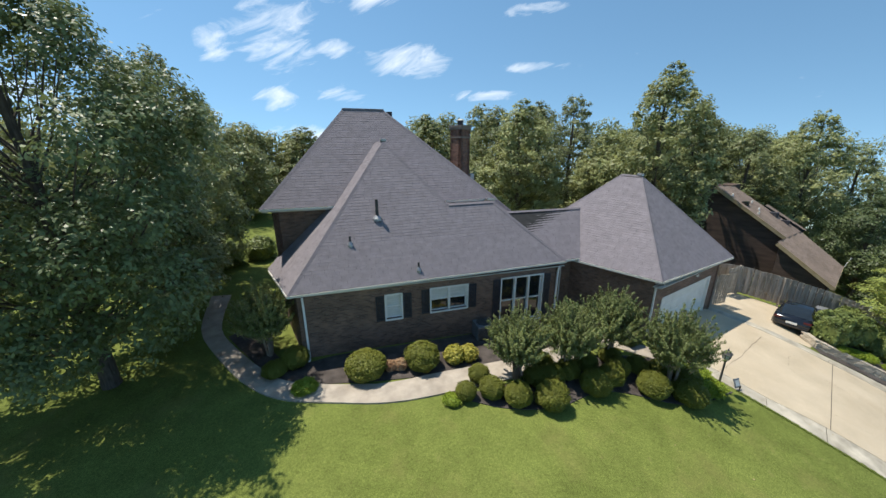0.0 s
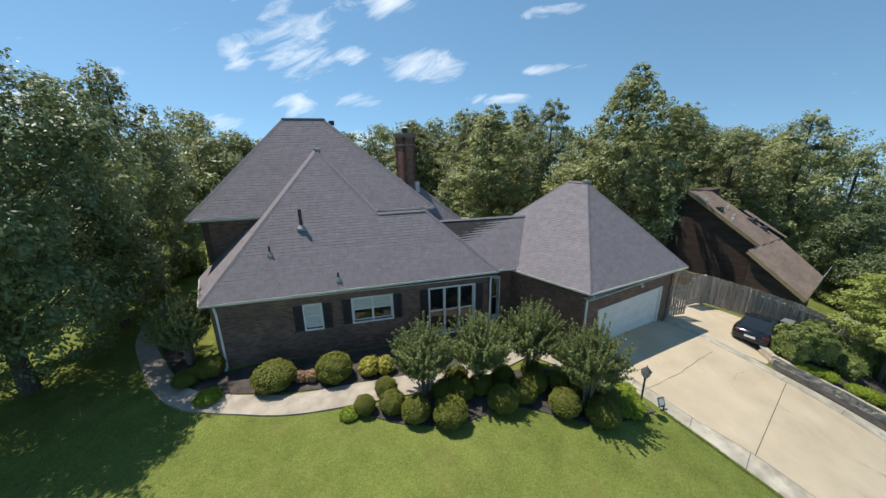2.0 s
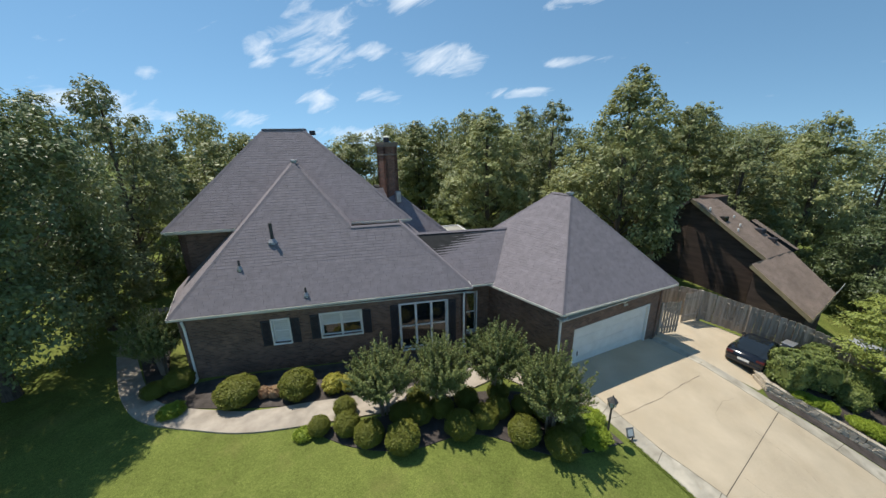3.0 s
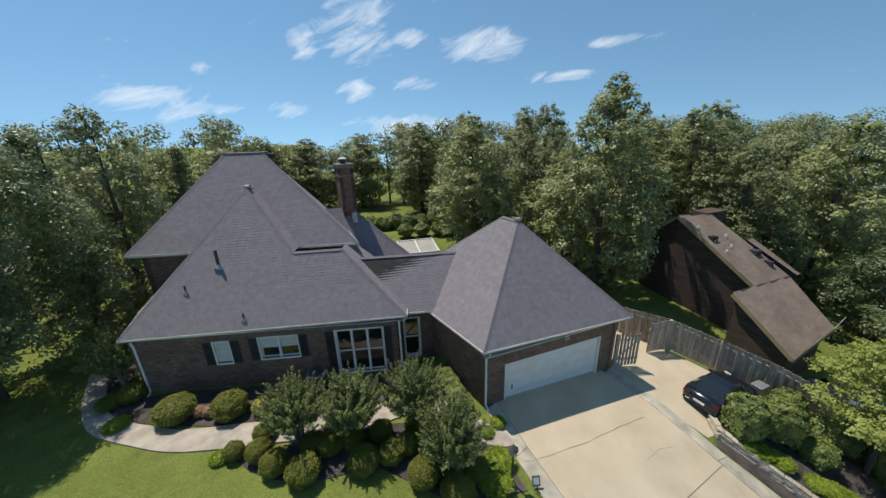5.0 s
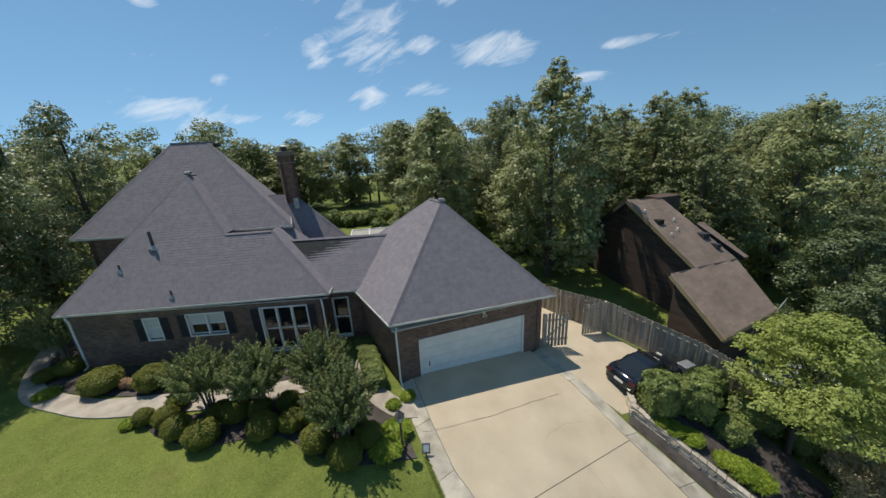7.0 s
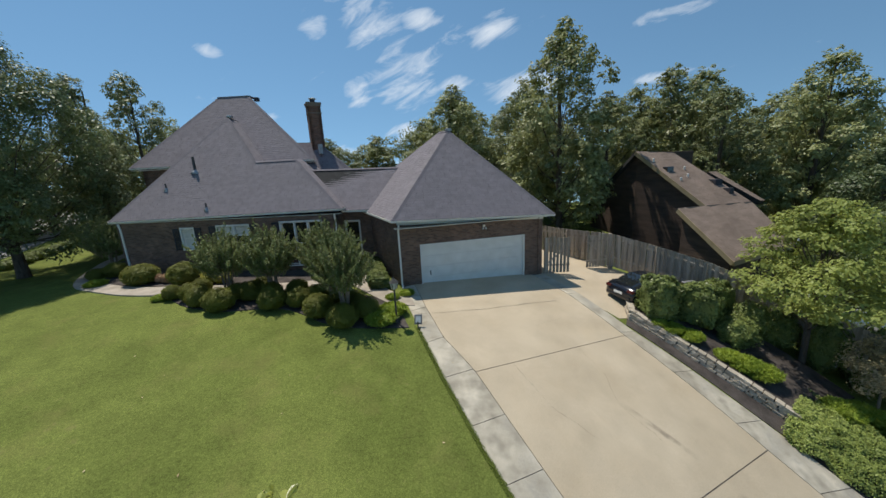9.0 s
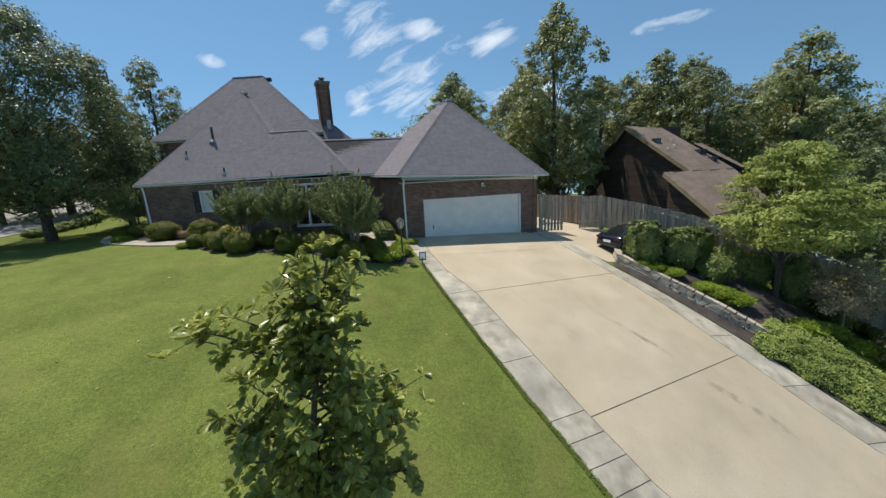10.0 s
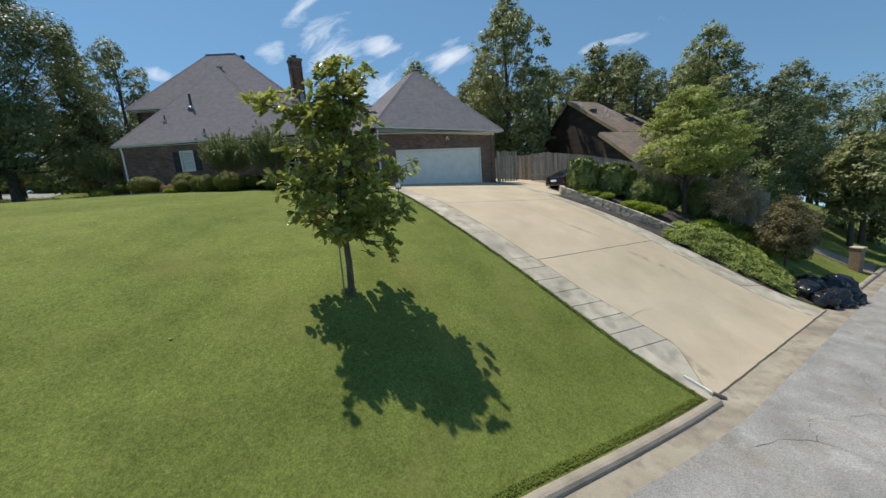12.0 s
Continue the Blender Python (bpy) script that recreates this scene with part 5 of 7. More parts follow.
NT, NTR, NM, NN, NF, NR = (on_slope(*q) for q in ((17.45, 4.70), (20.35, 4.40), (18.15, -0.15), (16.1, -0.15), (16.12, -3.45), (20.95, -2.98)))
roof_plane("upper_slope", [NM, on_slope(21.6, -0.15), NTR, NT], BROWNROOF, neighbour, thick=0.22, course=0.17, seed=31, lip=0.008)
roof_plane("lower_slope", [NF, NR, on_slope(21.6, -0.15), NN], BROWNROOF, neighbour, thick=0.22, course=0.17, seed=32, lip=0.008)
NB = Vector((0.3, 5.2, -4.2))
roof_plane("far_slope", [NTR + NB, NT + NB, NT, NTR], BROWNROOF, neighbour, thick=0.22, course=0.3, seed=33)


def boarded(a, b, za, zb, foot, parent, board=0.17):
    """A lapped-board wall from a to b in plan whose top runs from za to zb."""
    a, b = Vector((*a, 0)), Vector((*b, 0))
    d = (b - a).normalized()
    n = Vector((d.y, -d.x, 0))
    length = (b - a).length
    back = -n * 0.15
    pts = [a + Vector((0, 0, foot)), b + Vector((0, 0, foot)), b + Vector((0, 0, zb)), a + Vector((0, 0, za))]
    core = Shape()
    core.poly(pts)
    core.poly([p + back for p in pts][::-1])
    for k in range(4):
        core.poly([pts[k], pts[(k + 1) % 4], pts[(k + 1) % 4] + back, pts[k] + back])
    wall = part("wall", core, SIDING, parent, "dark brown lapped board wall")
    z, top = foot, max(za, zb)
    level = abs(zb - za) < 1e-6

    def ends(h):
        if level or h <= min(za, zb):
            return 0.0, length
        k = max(0.0, min(1.0, (h - za) / (zb - za))) * length
        return (k, length) if zb > za else (0.0, k)

    while z < top - 0.02:
        k2 = min(z + board, top)
        (s0, s1), (e0, e1) = ends(z), ends(k2)
        lo, hi = n * 0.028, n * 0.010
        s = Shape()
        s.poly([a + d * s0 + lo + Vector((0, 0, z)), a + d * s1 + lo + Vector((0, 0, z)), a + d * e1 + hi + Vector((0, 0, k2)), a + d * e0 + hi + Vector((0, 0, k2))])
        s.poly([a + d * s1 + lo + Vector((0, 0, z)), a + d * s0 + lo + Vector((0, 0, z)), a + d * s0 + Vector((0, 0, z)), a + d * s1 + Vector((0, 0, z))])
        part("board", s, SIDING, wall)
        z += board
    return wall


boarded((18.0, 9.7), (17.75, 4.75), 2.3, 5.95, -3, neighbour)
boarded((17.75, 4.75), (18.40, -0.2), 5.95, 2.60, -3, neighbour)
boarded((18.35, -0.15), (16.45, -0.25), 2.5, 2.5, -3, neighbour)
boarded((16.42, -0.28), (16.42, -3.05), 2.45, 0.55, -3, neighbour)
boarded((16.42, -3.1), (20.7, -2.7), 0.55, 0.65, -3, neighbour)
boarded((20.7, -2.7), (21.3, -0.2), 0.65, 2.5, -3, neighbour)
boarded((21.3, -0.2), (20.2, 4.3), 2.5, 5.7, -3, neighbour)
for a, b in ((NT, NM), (NN, NF), (NF, NR)):
    part("barge_board", Shape().beam(a + Vector((0, 0, -0.14)), b + Vector((0, 0, -0.14)), 0.06, 0.24), RAKE, neighbour, "weathered tan rake board")
for x, y in ((19.2, 2.1), (18.4, 1.85), (19.6, 2.75), (17.95, 3.6)):
    z = on_slope(x, y).z
    part("vent_pipe", Shape().lathe((x, y, z - 0.1), [(0.06, 0), (0.06, 0.28), (0.03, 0.30)], 8), WHITE, neighbour, "white roof vent")
part("skylight", Shape().box((18.1, 2.6, 4.72), (18.6, 3.0, 5.12)), GLASS, neighbour, "small dark skylight", bevel=0.03)
roof_plane("side_slope", [on_slope(22.1, -0.3) + Vector((0, 0, 0.12)), on_slope(22.5, -0.3) + Vector((0, 0, 0.12)), on_slope(21.7, 2.25) + Vector((0, 0, 0.12)), on_slope(21.0, 2.25) + Vector((0, 0, 0.12))], BROWNROOF, neighbour, thick=0.3, course=0.17, seed=34, lip=0.008)
part("roof_monitor", Shape().box((20.2, 4.5, 3.5), (22.3, 5.6, 6.1)), SIDING, neighbour, "dark boxed roof monitor", bevel=0.03)

# ---- timber fence and gates ----
fence = thing("fence", "weathered grey shadowbox timber fence", "fence")
FENCE = [((10.0, 4.6), 1.75, 0.0), ((10.9, 2.6), 1.7, -0.1), ((12.35, 0.36), 1.62, -0.15), ((13.4, -1.6), 1.2, -0.55), ((14.6, -3.4), 0.65, -1.05), ((15.5, -5.3), 0.0, -1.7), ((16.3, -7.6), -0.8, -2.5), ((17.0, -10.0), -1.7, -3.4)]
board_mesh = Shape().box((-0.084, -0.01, 0), (0.084, 0.01, 1.0)).data("board")
board_mesh.materials.append(FENCEWOOD)
rng = random.Random(5)
for (a, ta, fa), (b, tb, fb) in zip(FENCE, FENCE[1:]):
    a, b = Vector(a), Vector(b)
    d = b - a
    n = int(d.length / 0.155)
    turn = math.degrees(math.atan2(d.y, d.x))
    for k in range(n):
        p = a.lerp(b, (k + 0.5) / n)
        top, foot = ta + (tb - ta) * (k + 0.5) / n, fa + (fb - fa) * (k + 0.5) / n
        off = Vector((-d.y, d.x)).normalized() * (0.035 if k % 2 else -0.035)
        m = pose(p.x + off.x, p.y + off.y, foot - 0.1, 0, rng.uniform(-0.8, 0.8), turn) @ Matrix.Diagonal((rng.uniform(0.9, 1.1), 1, top - foot + 0.1 + rng.uniform(-0.014, 0.014), 1))
        piece("board", board_mesh, fence, m)
    for h in (0.25, 0.82):
        za, zb = fa + (ta - fa) * h, fb + (tb - fb) * h
        part("rail", Shape().beam((*a, za), (*b, zb), 0.045, 0.09), FENCEWOOD, fence)
    part("post", Shape().box((a.x - 0.05, a.y - 0.05, fa - 0.3), (a.x + 0.05, a.y + 0.05, ta - 0.05)), FENCEWOOD, fence)


def gate(hinge, end, foot, top, label):
    g = thing("gate", label, "gate", "fence gates", at=(*hinge, foot))
    a, b = Vector((0, 0, 0)), Vector((end[0] - hinge[0], end[1] - hinge[1], 0))
    n = max(4, int(b.length / 0.17))
    turn = math.degrees(math.atan2(b.y, b.x))
    for k in range(n):
        p = a.lerp(b, (k + 0.5) / n)
        piece("board", board_mesh, g, pose(p.x, p.y, 0.06, 0, 0, turn) @ Matrix.Diagonal((0.8, 1, top - foot + 0.05 * math.sin(k), 1)))
    for h in (0.25, 0.85):
        part("rail", Shape().beam(a + Vector((0, 0, h * (top - foot))), b + Vector((0, 0, h * (top - foot))), 0.05, 0.09), FENCEWOOD, g)
    part("brace", Shape().beam(a + Vector((0, 0, 0.25 * (top - foot))), b + Vector((0, 0, 0.85 * (top - foot))), 0.04, 0.08), FENCEWOOD, g)
    part("post", Shape().box((-0.06, -0.06, -0.2), (0.06, 0.06, top - foot + 0.08)), FENCEWOOD, g)


gate((8.1, 0.35), (9.38, 0.02), -0.2, 1.75, "weathered slatted timber gate by the garage wall")
gate((12.2, 0.42), (10.85, 0.62), -0.3, 1.58, "weathered slatted timber gate standing open")


# ---- the parked black car ----
def car(name, label, paint, glass, m, length=4.5, width=1.78, height=1.36):
    root = thing(name, label, "car")
    root.matrix_basis = m
    hw = width / 2
    # lower body, lofted along its length: x, half width, sill height, shoulder height
    body = [(-0.50, 0.70, 0.34, 0.60), (-0.485, 0.88, 0.24, 0.70), (-0.44, 0.97, 0.20, 0.84), (-0.30, 1.0, 0.17, 0.90), (0.0, 1.0, 0.16, 0.86), (0.22, 1.0, 0.17, 0.84), (0.36, 0.98, 0.18, 0.76), (0.45, 0.90, 0.22, 0.66), (0.49, 0.74, 0.28, 0.54), (0.50, 0.60, 0.34, 0.48)]
    s = Shape()
    rings = []
    for x, w, lo, hi in body:
        x *= length
        w *= hw
        rings.append([Vector(p) for p in ((x, -w * 0.94, lo), (x, -w, (lo + hi) / 2), (x, -w * 0.97, hi - 0.05), (x, -w * 0.85, hi), (x, 0, hi + 0.025), (x, w * 0.85, hi), (x, w * 0.97, hi - 0.05), (x, w, (lo + hi) / 2), (x, w * 0.94, lo))])
    for r0, r1 in zip(rings, rings[1:]):
        for j in range(8):
            s.poly([r0[j], r1[j], r1[j + 1], r0[j + 1]])
        s.poly([r0[8], r1[8], r1[0], r0[0]])
    s.poly(rings[0])
    s.poly(rings[-1][::-1])
    shell = part("body", s, paint, root, smooth=True)
    # cabin
    cab = [(-0.42, 0.62, 0.86, 0.88), (-0.31, 0.70, 0.87, 1.08), (-0.18, 0.68, 0.88, 1.25), (-0.05, 0.66, 0.88, 1.30), (0.06, 0.66, 0.86, 1.26), (0.16, 0.70, 0.85, 1.07), (0.27, 0.74, 0.83, 0.85)]
    g, top = Shape(), Shape()
    rings = []
    for x, w, lo, hi in cab:
        x *= length
        rings.append([Vector(p) for p in ((x, -hw * 0.93, lo), (x, -hw * w, hi - 0.03), (x, -hw * w * 0.8, hi), (x, hw * w * 0.8, hi), (x, hw * w, hi - 0.03), (x, hw * 0.93, lo))])
    for k, (r0, r1) in enumerate(zip(rings, rings[1:])):
        for j in range(5):
            (top if 2 <= k <= 3 and 1 <= j <= 3 else g).poly([r0[j], r1[j], r1[j + 1], r0[j + 1]])
    part("glazing", g, glass, shell, "dark tinted car windows")
    part("roof", top, paint, shell)
    for side in (1, 4):
        for k in (2, 4):
            edge = 0 if side == 1 else 5
            part("pillar", Shape().beam(rings[k][edge], rings[k][side], 0.05, 0.06, up=(1, 0, 0)), paint, shell)
    for x in (-0.30, 0.31):
        for side in (-1, 1):
            w = part("wheel", Shape().tube([(x * length, side * (hw - 0.20), 0.31), (x * length, side * (hw + 0.005), 0.31)], [0.31, 0.31], 20), TYRE, root)
            part("rim", Shape().tube([(x * length, side * (hw - 0.05), 0.31), (x * length, side * (hw + 0.015), 0.31)], [0.20, 0.19], 10), CHROME, w)
    for side in (-1, 1):
        part("tail_lamp", Shape().box((-length * 0.497, side * hw * 0.72 - 0.16, 0.62), (-length * 0.455, side * hw * 0.72 + 0.16, 0.74)), TAILRED, root, "red tail lamp", bevel=0.02)
        part("headlight", Shape().box((length * 0.455, side * hw * 0.68 - 0.15, 0.55), (length * 0.485, side * hw * 0.68 + 0.15, 0.66)), LAMPGLASS, root, bevel=0.02)
        part("mirror", Shape().box((length * 0.13, side * hw * 1.02 - 0.08, 0.88), (length * 0.17, side * hw * 1.02 + 0.08, 1.0)), paint, root, bevel=0.02)
    part("number_plate", Shape().box((-length * 0.503, -0.24, 0.46), (-length * 0.498, 0.24, 0.58)), WHITE, root)
    part("bumper", Shape().box((-length * 0.505, -hw * 0.8, 0.30), (-length * 0.47, hw * 0.8, 0.42)), paint, root, bevel=0.03)
    return root


car("car", "glossy black sports coupe parked on the concrete pad", BLACKPAINT, GLASS, pose(11.75, -2.85, land(11.7, -2.85) + 0.03, 1, 4, 4), length=3.75, width=1.72, height=1.3)

# ---- retaining wall of stacked stone ----
stone_wall = thing("retaining_wall", "low retaining wall of stacked grey stone blocks", "retaining wall")
stone_mesh = []
rng = random.Random(9)
for k in range(6):
    sh = Shape().box((-0.5, -0.5, -0.5), (0.5, 0.5, 0.5))
    sh.v = [(x + rng.uniform(-0.03, 0.03), y + rng.uniform(-0.04, 0.04), z + rng.uniform(-0.04, 0.04)) for x, y, z in sh.v]
    me = sh.data("stone")
    bm = bmesh.new()
    bm.from_mesh(me)
    bmesh.ops.remove_doubles(bm, verts=bm.verts, dist=0.2)
    bm.to_mesh(me)
    bm.free()
    me.materials.append(STONE)
    stone_mesh.append(me)
WALL_RUN = [(9.95, -3.65), (9.62, -4.2), (10.4, -6.1), (11.15, -7.6), (11.9, -8.95)]
for course in range(4):
    for (ax, ay), (bx, by) in zip(WALL_RUN, WALL_RUN[1:]):
        run = math.hypot(bx - ax, by - ay)
        turn = math.degrees(math.atan2(by - ay, bx - ax))
        pitch = -math.degrees(math.atan2(land(bx, by) - land(ax, ay), run))
        s = -0.12 * (course % 2)
        while s < run:
            w = rng.uniform(0.22, 0.32)
            t = min(1, max(0, (s + w / 2) / run))
            x, y = ax + (bx - ax) * t, ay + (by - ay) * t
            back = 0.018 * course
            piece("stone", rng.choice(stone_mesh), stone_wall, pose(x + back + rng.uniform(-0.02, 0.02), y + back * 0.4, land(x, y) + 0.055 + course * 0.111, 0, pitch, turn + rng.uniform(-2, 2)) @ Matrix.Diagonal((w * 0.97, 0.24, 0.106, 1)))
            s += w
for (ax, ay), (bx, by) in zip(WALL_RUN[1:], WALL_RUN[2:]):
    part("wall_core", Shape().beam((ax + 0.2, ay + 0.08, land(ax, ay) + 0.2), (bx + 0.2, by + 0.08, land(bx, by) + 0.2), 0.14, 0.42), MULCH, stone_wall)


# ---- lamp post, box, rubbish bags, pillar ----
def lamp_post(x, y):
    z = land(x, y)
    p = thing("lamp_post", "slim dark garden lamp post with a glass lantern", "lamp post", at=(x, y, z))
    part("post", Shape().lathe((0, 0, -0.1), [(0.07, 0), (0.07, 0.2), (0.04, 0.28), (0.035, 1.45), (0.06, 1.5)], 12), IRON, p)
    lan = part("lantern", Shape().lathe((0, 0, 1.4), [(0.05, 0), (0.12, 0.06), (0.16, 0.30)], 6), LAMPGLASS, p, "clear glass lantern")
    part("cap", Shape().lathe((0, 0, 1.70), [(0.20, 0), (0.10, 0.10), (0.02, 0.17), (0.03, 0.20), (0.005, 0.24)], 6), IRON, lan)
    ribs = Shape()
    for k in range(6):
        a = 2 * math.pi * k / 6
        ribs.beam((0.12 * math.cos(a), 0.12 * math.sin(a), 1.46), (0.165 * math.cos(a), 0.165 * math.sin(a), 1.70), 0.018, 0.018)
    part("lantern_frame", ribs, IRON, lan)


lamp_post(-0.42, -3.1)
sign = thing("yard_sign", "small grey sign on a short stake beside the driveway", "sign", at=(0.33, -3.6, land(0.33, -3.6)))
part("stake", Shape().box((-0.02, -0.02, -0.1), (0.02, 0.02, 0.3)), IRON, sign)
part("panel", Shape().box((-0.15, -0.015, 0.16), (0.15, 0.015, 0.54), pose(0, 0, 0, -25, 0, -18)), GREYBIN, sign, bevel=0.01)
part("face", Shape().box((-0.10, -0.022, 0.23), (0.10, -0.016, 0.47), pose(0, 0, 0, -25, 0, -18)), CURTAIN, sign, "pale sign face")


def rubbish_bag(x, y, r, seed):
    rg = random.Random(seed)
    bm = bmesh.new()
    bmesh.ops.create_icosphere(bm, subdivisions=4, radius=1.0)
    for v in bm.verts:
        n = noise.noise(v.co * 1.6 + Vector((seed, 0, 0))) * 0.28 + noise.noise(v.co * 4.5 + Vector((0, seed, 0))) * 0.20 + abs(noise.noise(v.co * 8.0 + Vector((0, seed, 5)))) * 0.14
        v.co *= 1 + n
        v.co.z = max(v.co.z, -0.55) * (0.75 if v.co.z < 0.5 else 0.9)
        v.co *= r
    me = bpy.data.meshes.new("rubbish_bag")
    bm.to_mesh(me)
    bm.free()
    me.polygons.foreach_set("use_smooth", [True] * len(me.polygons))
    b = part("rubbish_bag", me, BAGBLACK)
    b.location = (x, y, land(x, y) + 0.42 * r)
    b.rotation_euler = (0, 0, rg.random() * 6)
    tagged(b, "shiny black plastic rubbish bag by the kerb", "rubbish bag", "bags by the kerb")
    part("knot", Shape().lathe((0, 0, 0.55 * r), [(0.10 * r, 0), (0.05 * r, 0.18 * r), (0.16 * r, 0.36 * r)], 8), BAGBLACK, b)


for k, (x, y, r) in enumerate(((14.2, -12.75, 0.46), (15.1, -12.5, 0.48), (16.2, -12.7, 0.52), (14.9, -13.35, 0.50), (17.3, -12.5, 0.50), (15.9, -13.35, 0.46), (14.2, -13.3, 0.42))):
    rubbish_bag(x, y, r, k + 3)
px, py = 22.9, -11.0
pillar = thing("brick_pillar", "low brown brick letterbox pillar by the street", "pillar", at=(px, py, land(px, py)))
part("shaft", Shape().box((-0.21, -0.21, -0.2), (0.21, 0.21, 1.2)), PILLARBRICK, pillar, bevel=0.02)
part("cap", Shape().box((-0.25, -0.25, 1.2), (0.25, 0.25, 1.28)), STONE, pillar, bevel=0.02)

# air-conditioning unit by the wall
ac = thing("air_conditioner", "grey outdoor air-conditioning unit against the brick wall", "air conditioner", at=L(8.4, -0.25, 0.45))
ac.rotation_euler = (0, 0, radians(-15.45))
part("casing", Shape().box((-0.42, -0.4, 0), (0.42, 0.4, 0.85)), GREYBIN, ac, bevel=0.04)
fins = Shape()
for k in range(12):
    fins.box((-0.40, -0.415, 0.10 + k * 0.055), (0.40, -0.402, 0.125 + k * 0.055))
part("grille", fins, IRON, ac)
part("fan_guard", Shape().lathe((0, 0, 0.85), [(0.34, 0), (0.33, 0.03), (0.05, 0.035)], 16), IRON, ac)

car("car", "white saloon parked beyond the timber fence", SILVER, GLASS, pose(20.2, -5.0, land(20.2, -5.0) + 0.05, 0, 3, -35), length=4.2)

# small flag on a bracket at the neighbour's eave corner
flag = thing("flag", "small pale flag on a short pole at the eave", "flag", at=tuple(NR))
part("pole", Shape().tube([(0, 0, -0.1), (0.22, -0.2, 0.75)], [0.016, 0.012], 6), WHITE, flag)
cloth = Shape()
for k in range(4):
    a, b = 0.13 * k, 0.13 * (k + 1)
    cloth.poly([(0.22 + 0.04 * math.sin(3 * a), -0.2 + a * 0.3, 0.72 - a * 1.2), (0.22 + 0.04 * math.sin(3 * b), -0.2 + b * 0.3, 0.72 - b * 1.2), (0.10 + 0.04 * math.sin(3 * b), -0.11 + b * 0.3, 0.36 - b * 0.9), (0.10 + 0.04 * math.sin(3 * a), -0.11 + a * 0.3, 0.36 - a * 0.9)])
part("cloth", cloth, WHITE, flag)
# pale metal box behind the hedge blocks
box = thing("utility_box", "pale grey metal utility box behind the hedge", "utility box", at=(13.6, -3.5, land(13.6, -3.5) + 0.45))
part("cabinet", Shape().box((-0.3, -0.22, -0.6), (0.3, 0.22, 0.70)), PIPE, box, bevel=0.03)
part("lid", Shape().box((-0.33, -0.25, 0.702), (0.33, 0.25, 0.74)), PIPE, box, bevel=0.015)
# roof window and dark vent of the wooden house
for x, y, w in ((20.75, 1.5, 0.55), (20.9, 0.75, 0.3)):
    q = on_slope(x, y)
    part("roof_window", Shape().box((q.x - w / 2, q.y - 0.25, q.z - 0.30), (q.x + w / 2, q.y + 0.25, q.z + 0.20)), SHUTTER, neighbour, "dark roof window", bevel=0.02)


# ---- trees ----
oak_a = tree_mesh("tree", 11, 14.0, 8.5, LEAF_A, BARK, 42, 27000, 0.26, 0.09, "oval", 0.26, 0.150)
oak_b = tree_mesh("tree", 12, 14.0, 9.5, LEAF_B, BARK, 42, 28000, 0.26, 0.09, "oval", 0.28, 0.145)
pear_a = tree_mesh("tree", 13, 14.0, 7.0, LEAF_B, BARK, 48, 34000, 0.20, 0.14, "cone", 0.22, 0.155)
oak_c = tree_mesh("tree", 14, 14.0, 8.0, LEAF_A, BARK, 36, 25000, 0.26, 0.12, "oval", 0.24, 0.160)
shade_oak = tree_mesh("tree", 16, 10.0, 6.4, LEAF_DARK, BARK, 44, 30000, 0.17, 0.10, "oval", 0.17, 0.145)
big_oak = tree_mesh("tree", 15, 14.0, 12.5, LEAF_DARK, BARK, 96, 104000, 0.17, 0.19, "oval", 0.30, 0.105)
# each row: kind, x, y, top height, width factor, turn, label
LAWN_TREES = [
    (big_oak, -21.1, 9.3, 14.9, 0.86, 20, "large spreading green oak shading the lawn"),
    (pear_a, -19.2, 14.0, 13.0, 0.92, 140, "tall green tree beside the path"),
    (oak_b, -18.6, 19.0, 14.3, 0.72, 260, "tall dark green tree behind the house corner"),
    (oak_c, -43.0, 36.0, 11.0, 1.0, 200, "broad green tree beyond the far road"),
    (oak_b, -34.0, 44.0, 11.0, 1.1, 60, "broad green tree beyond the far road"),
    (oak_a, -50.0, 24.0, 11.0, 1.1, 20, "broad green tree beyond the far road"),
    (oak_b, -14.9, 37.7, 10.9, 0.9, 250, "distant broad green tree"),
    (pear_a, -18.9, 34.6, 11.6, 0.8, 330, "distant conical green tree"),
]
BACK_TREES = [
    (oak_a, 13.5, 7.5, 15.3, 0.95, 30, "tall leafy green tree behind the garage"),
    (oak_c, 14.6, 12.6, 10.6, 0.9, 75, "green tree behind the garage"),
    (oak_b, 11.0, 24.5, 13.4, 0.95, 210, "broad dark green tree behind the house"),
    (oak_a, 10.0, 38.5, 13.6, 1.15, 320, "broad green tree behind the back lawn"),
    (oak_b, 16.6, 18.4, 14.3, 0.85, 110, "broad dark green tree behind the house"),
    (oak_c, 2.2, 48.4, 12.3, 1.3, 15, "broad green tree behind the back lawn"),
    (oak_a, -5.6, 46.8, 11.8, 1.3, 95, "distant broad green tree"),
    (oak_a, 8.2, 17.6, 13.4, 0.95, 60, "broad green tree behind the house"),
    (oak_c, 13.4, 30.0, 14.4, 1.0, 140, "broad green tree behind the back lawn"),
    (oak_a, 18.5, 25.0, 14.6, 1.0, 280, "broad green tree in the wood"),
]
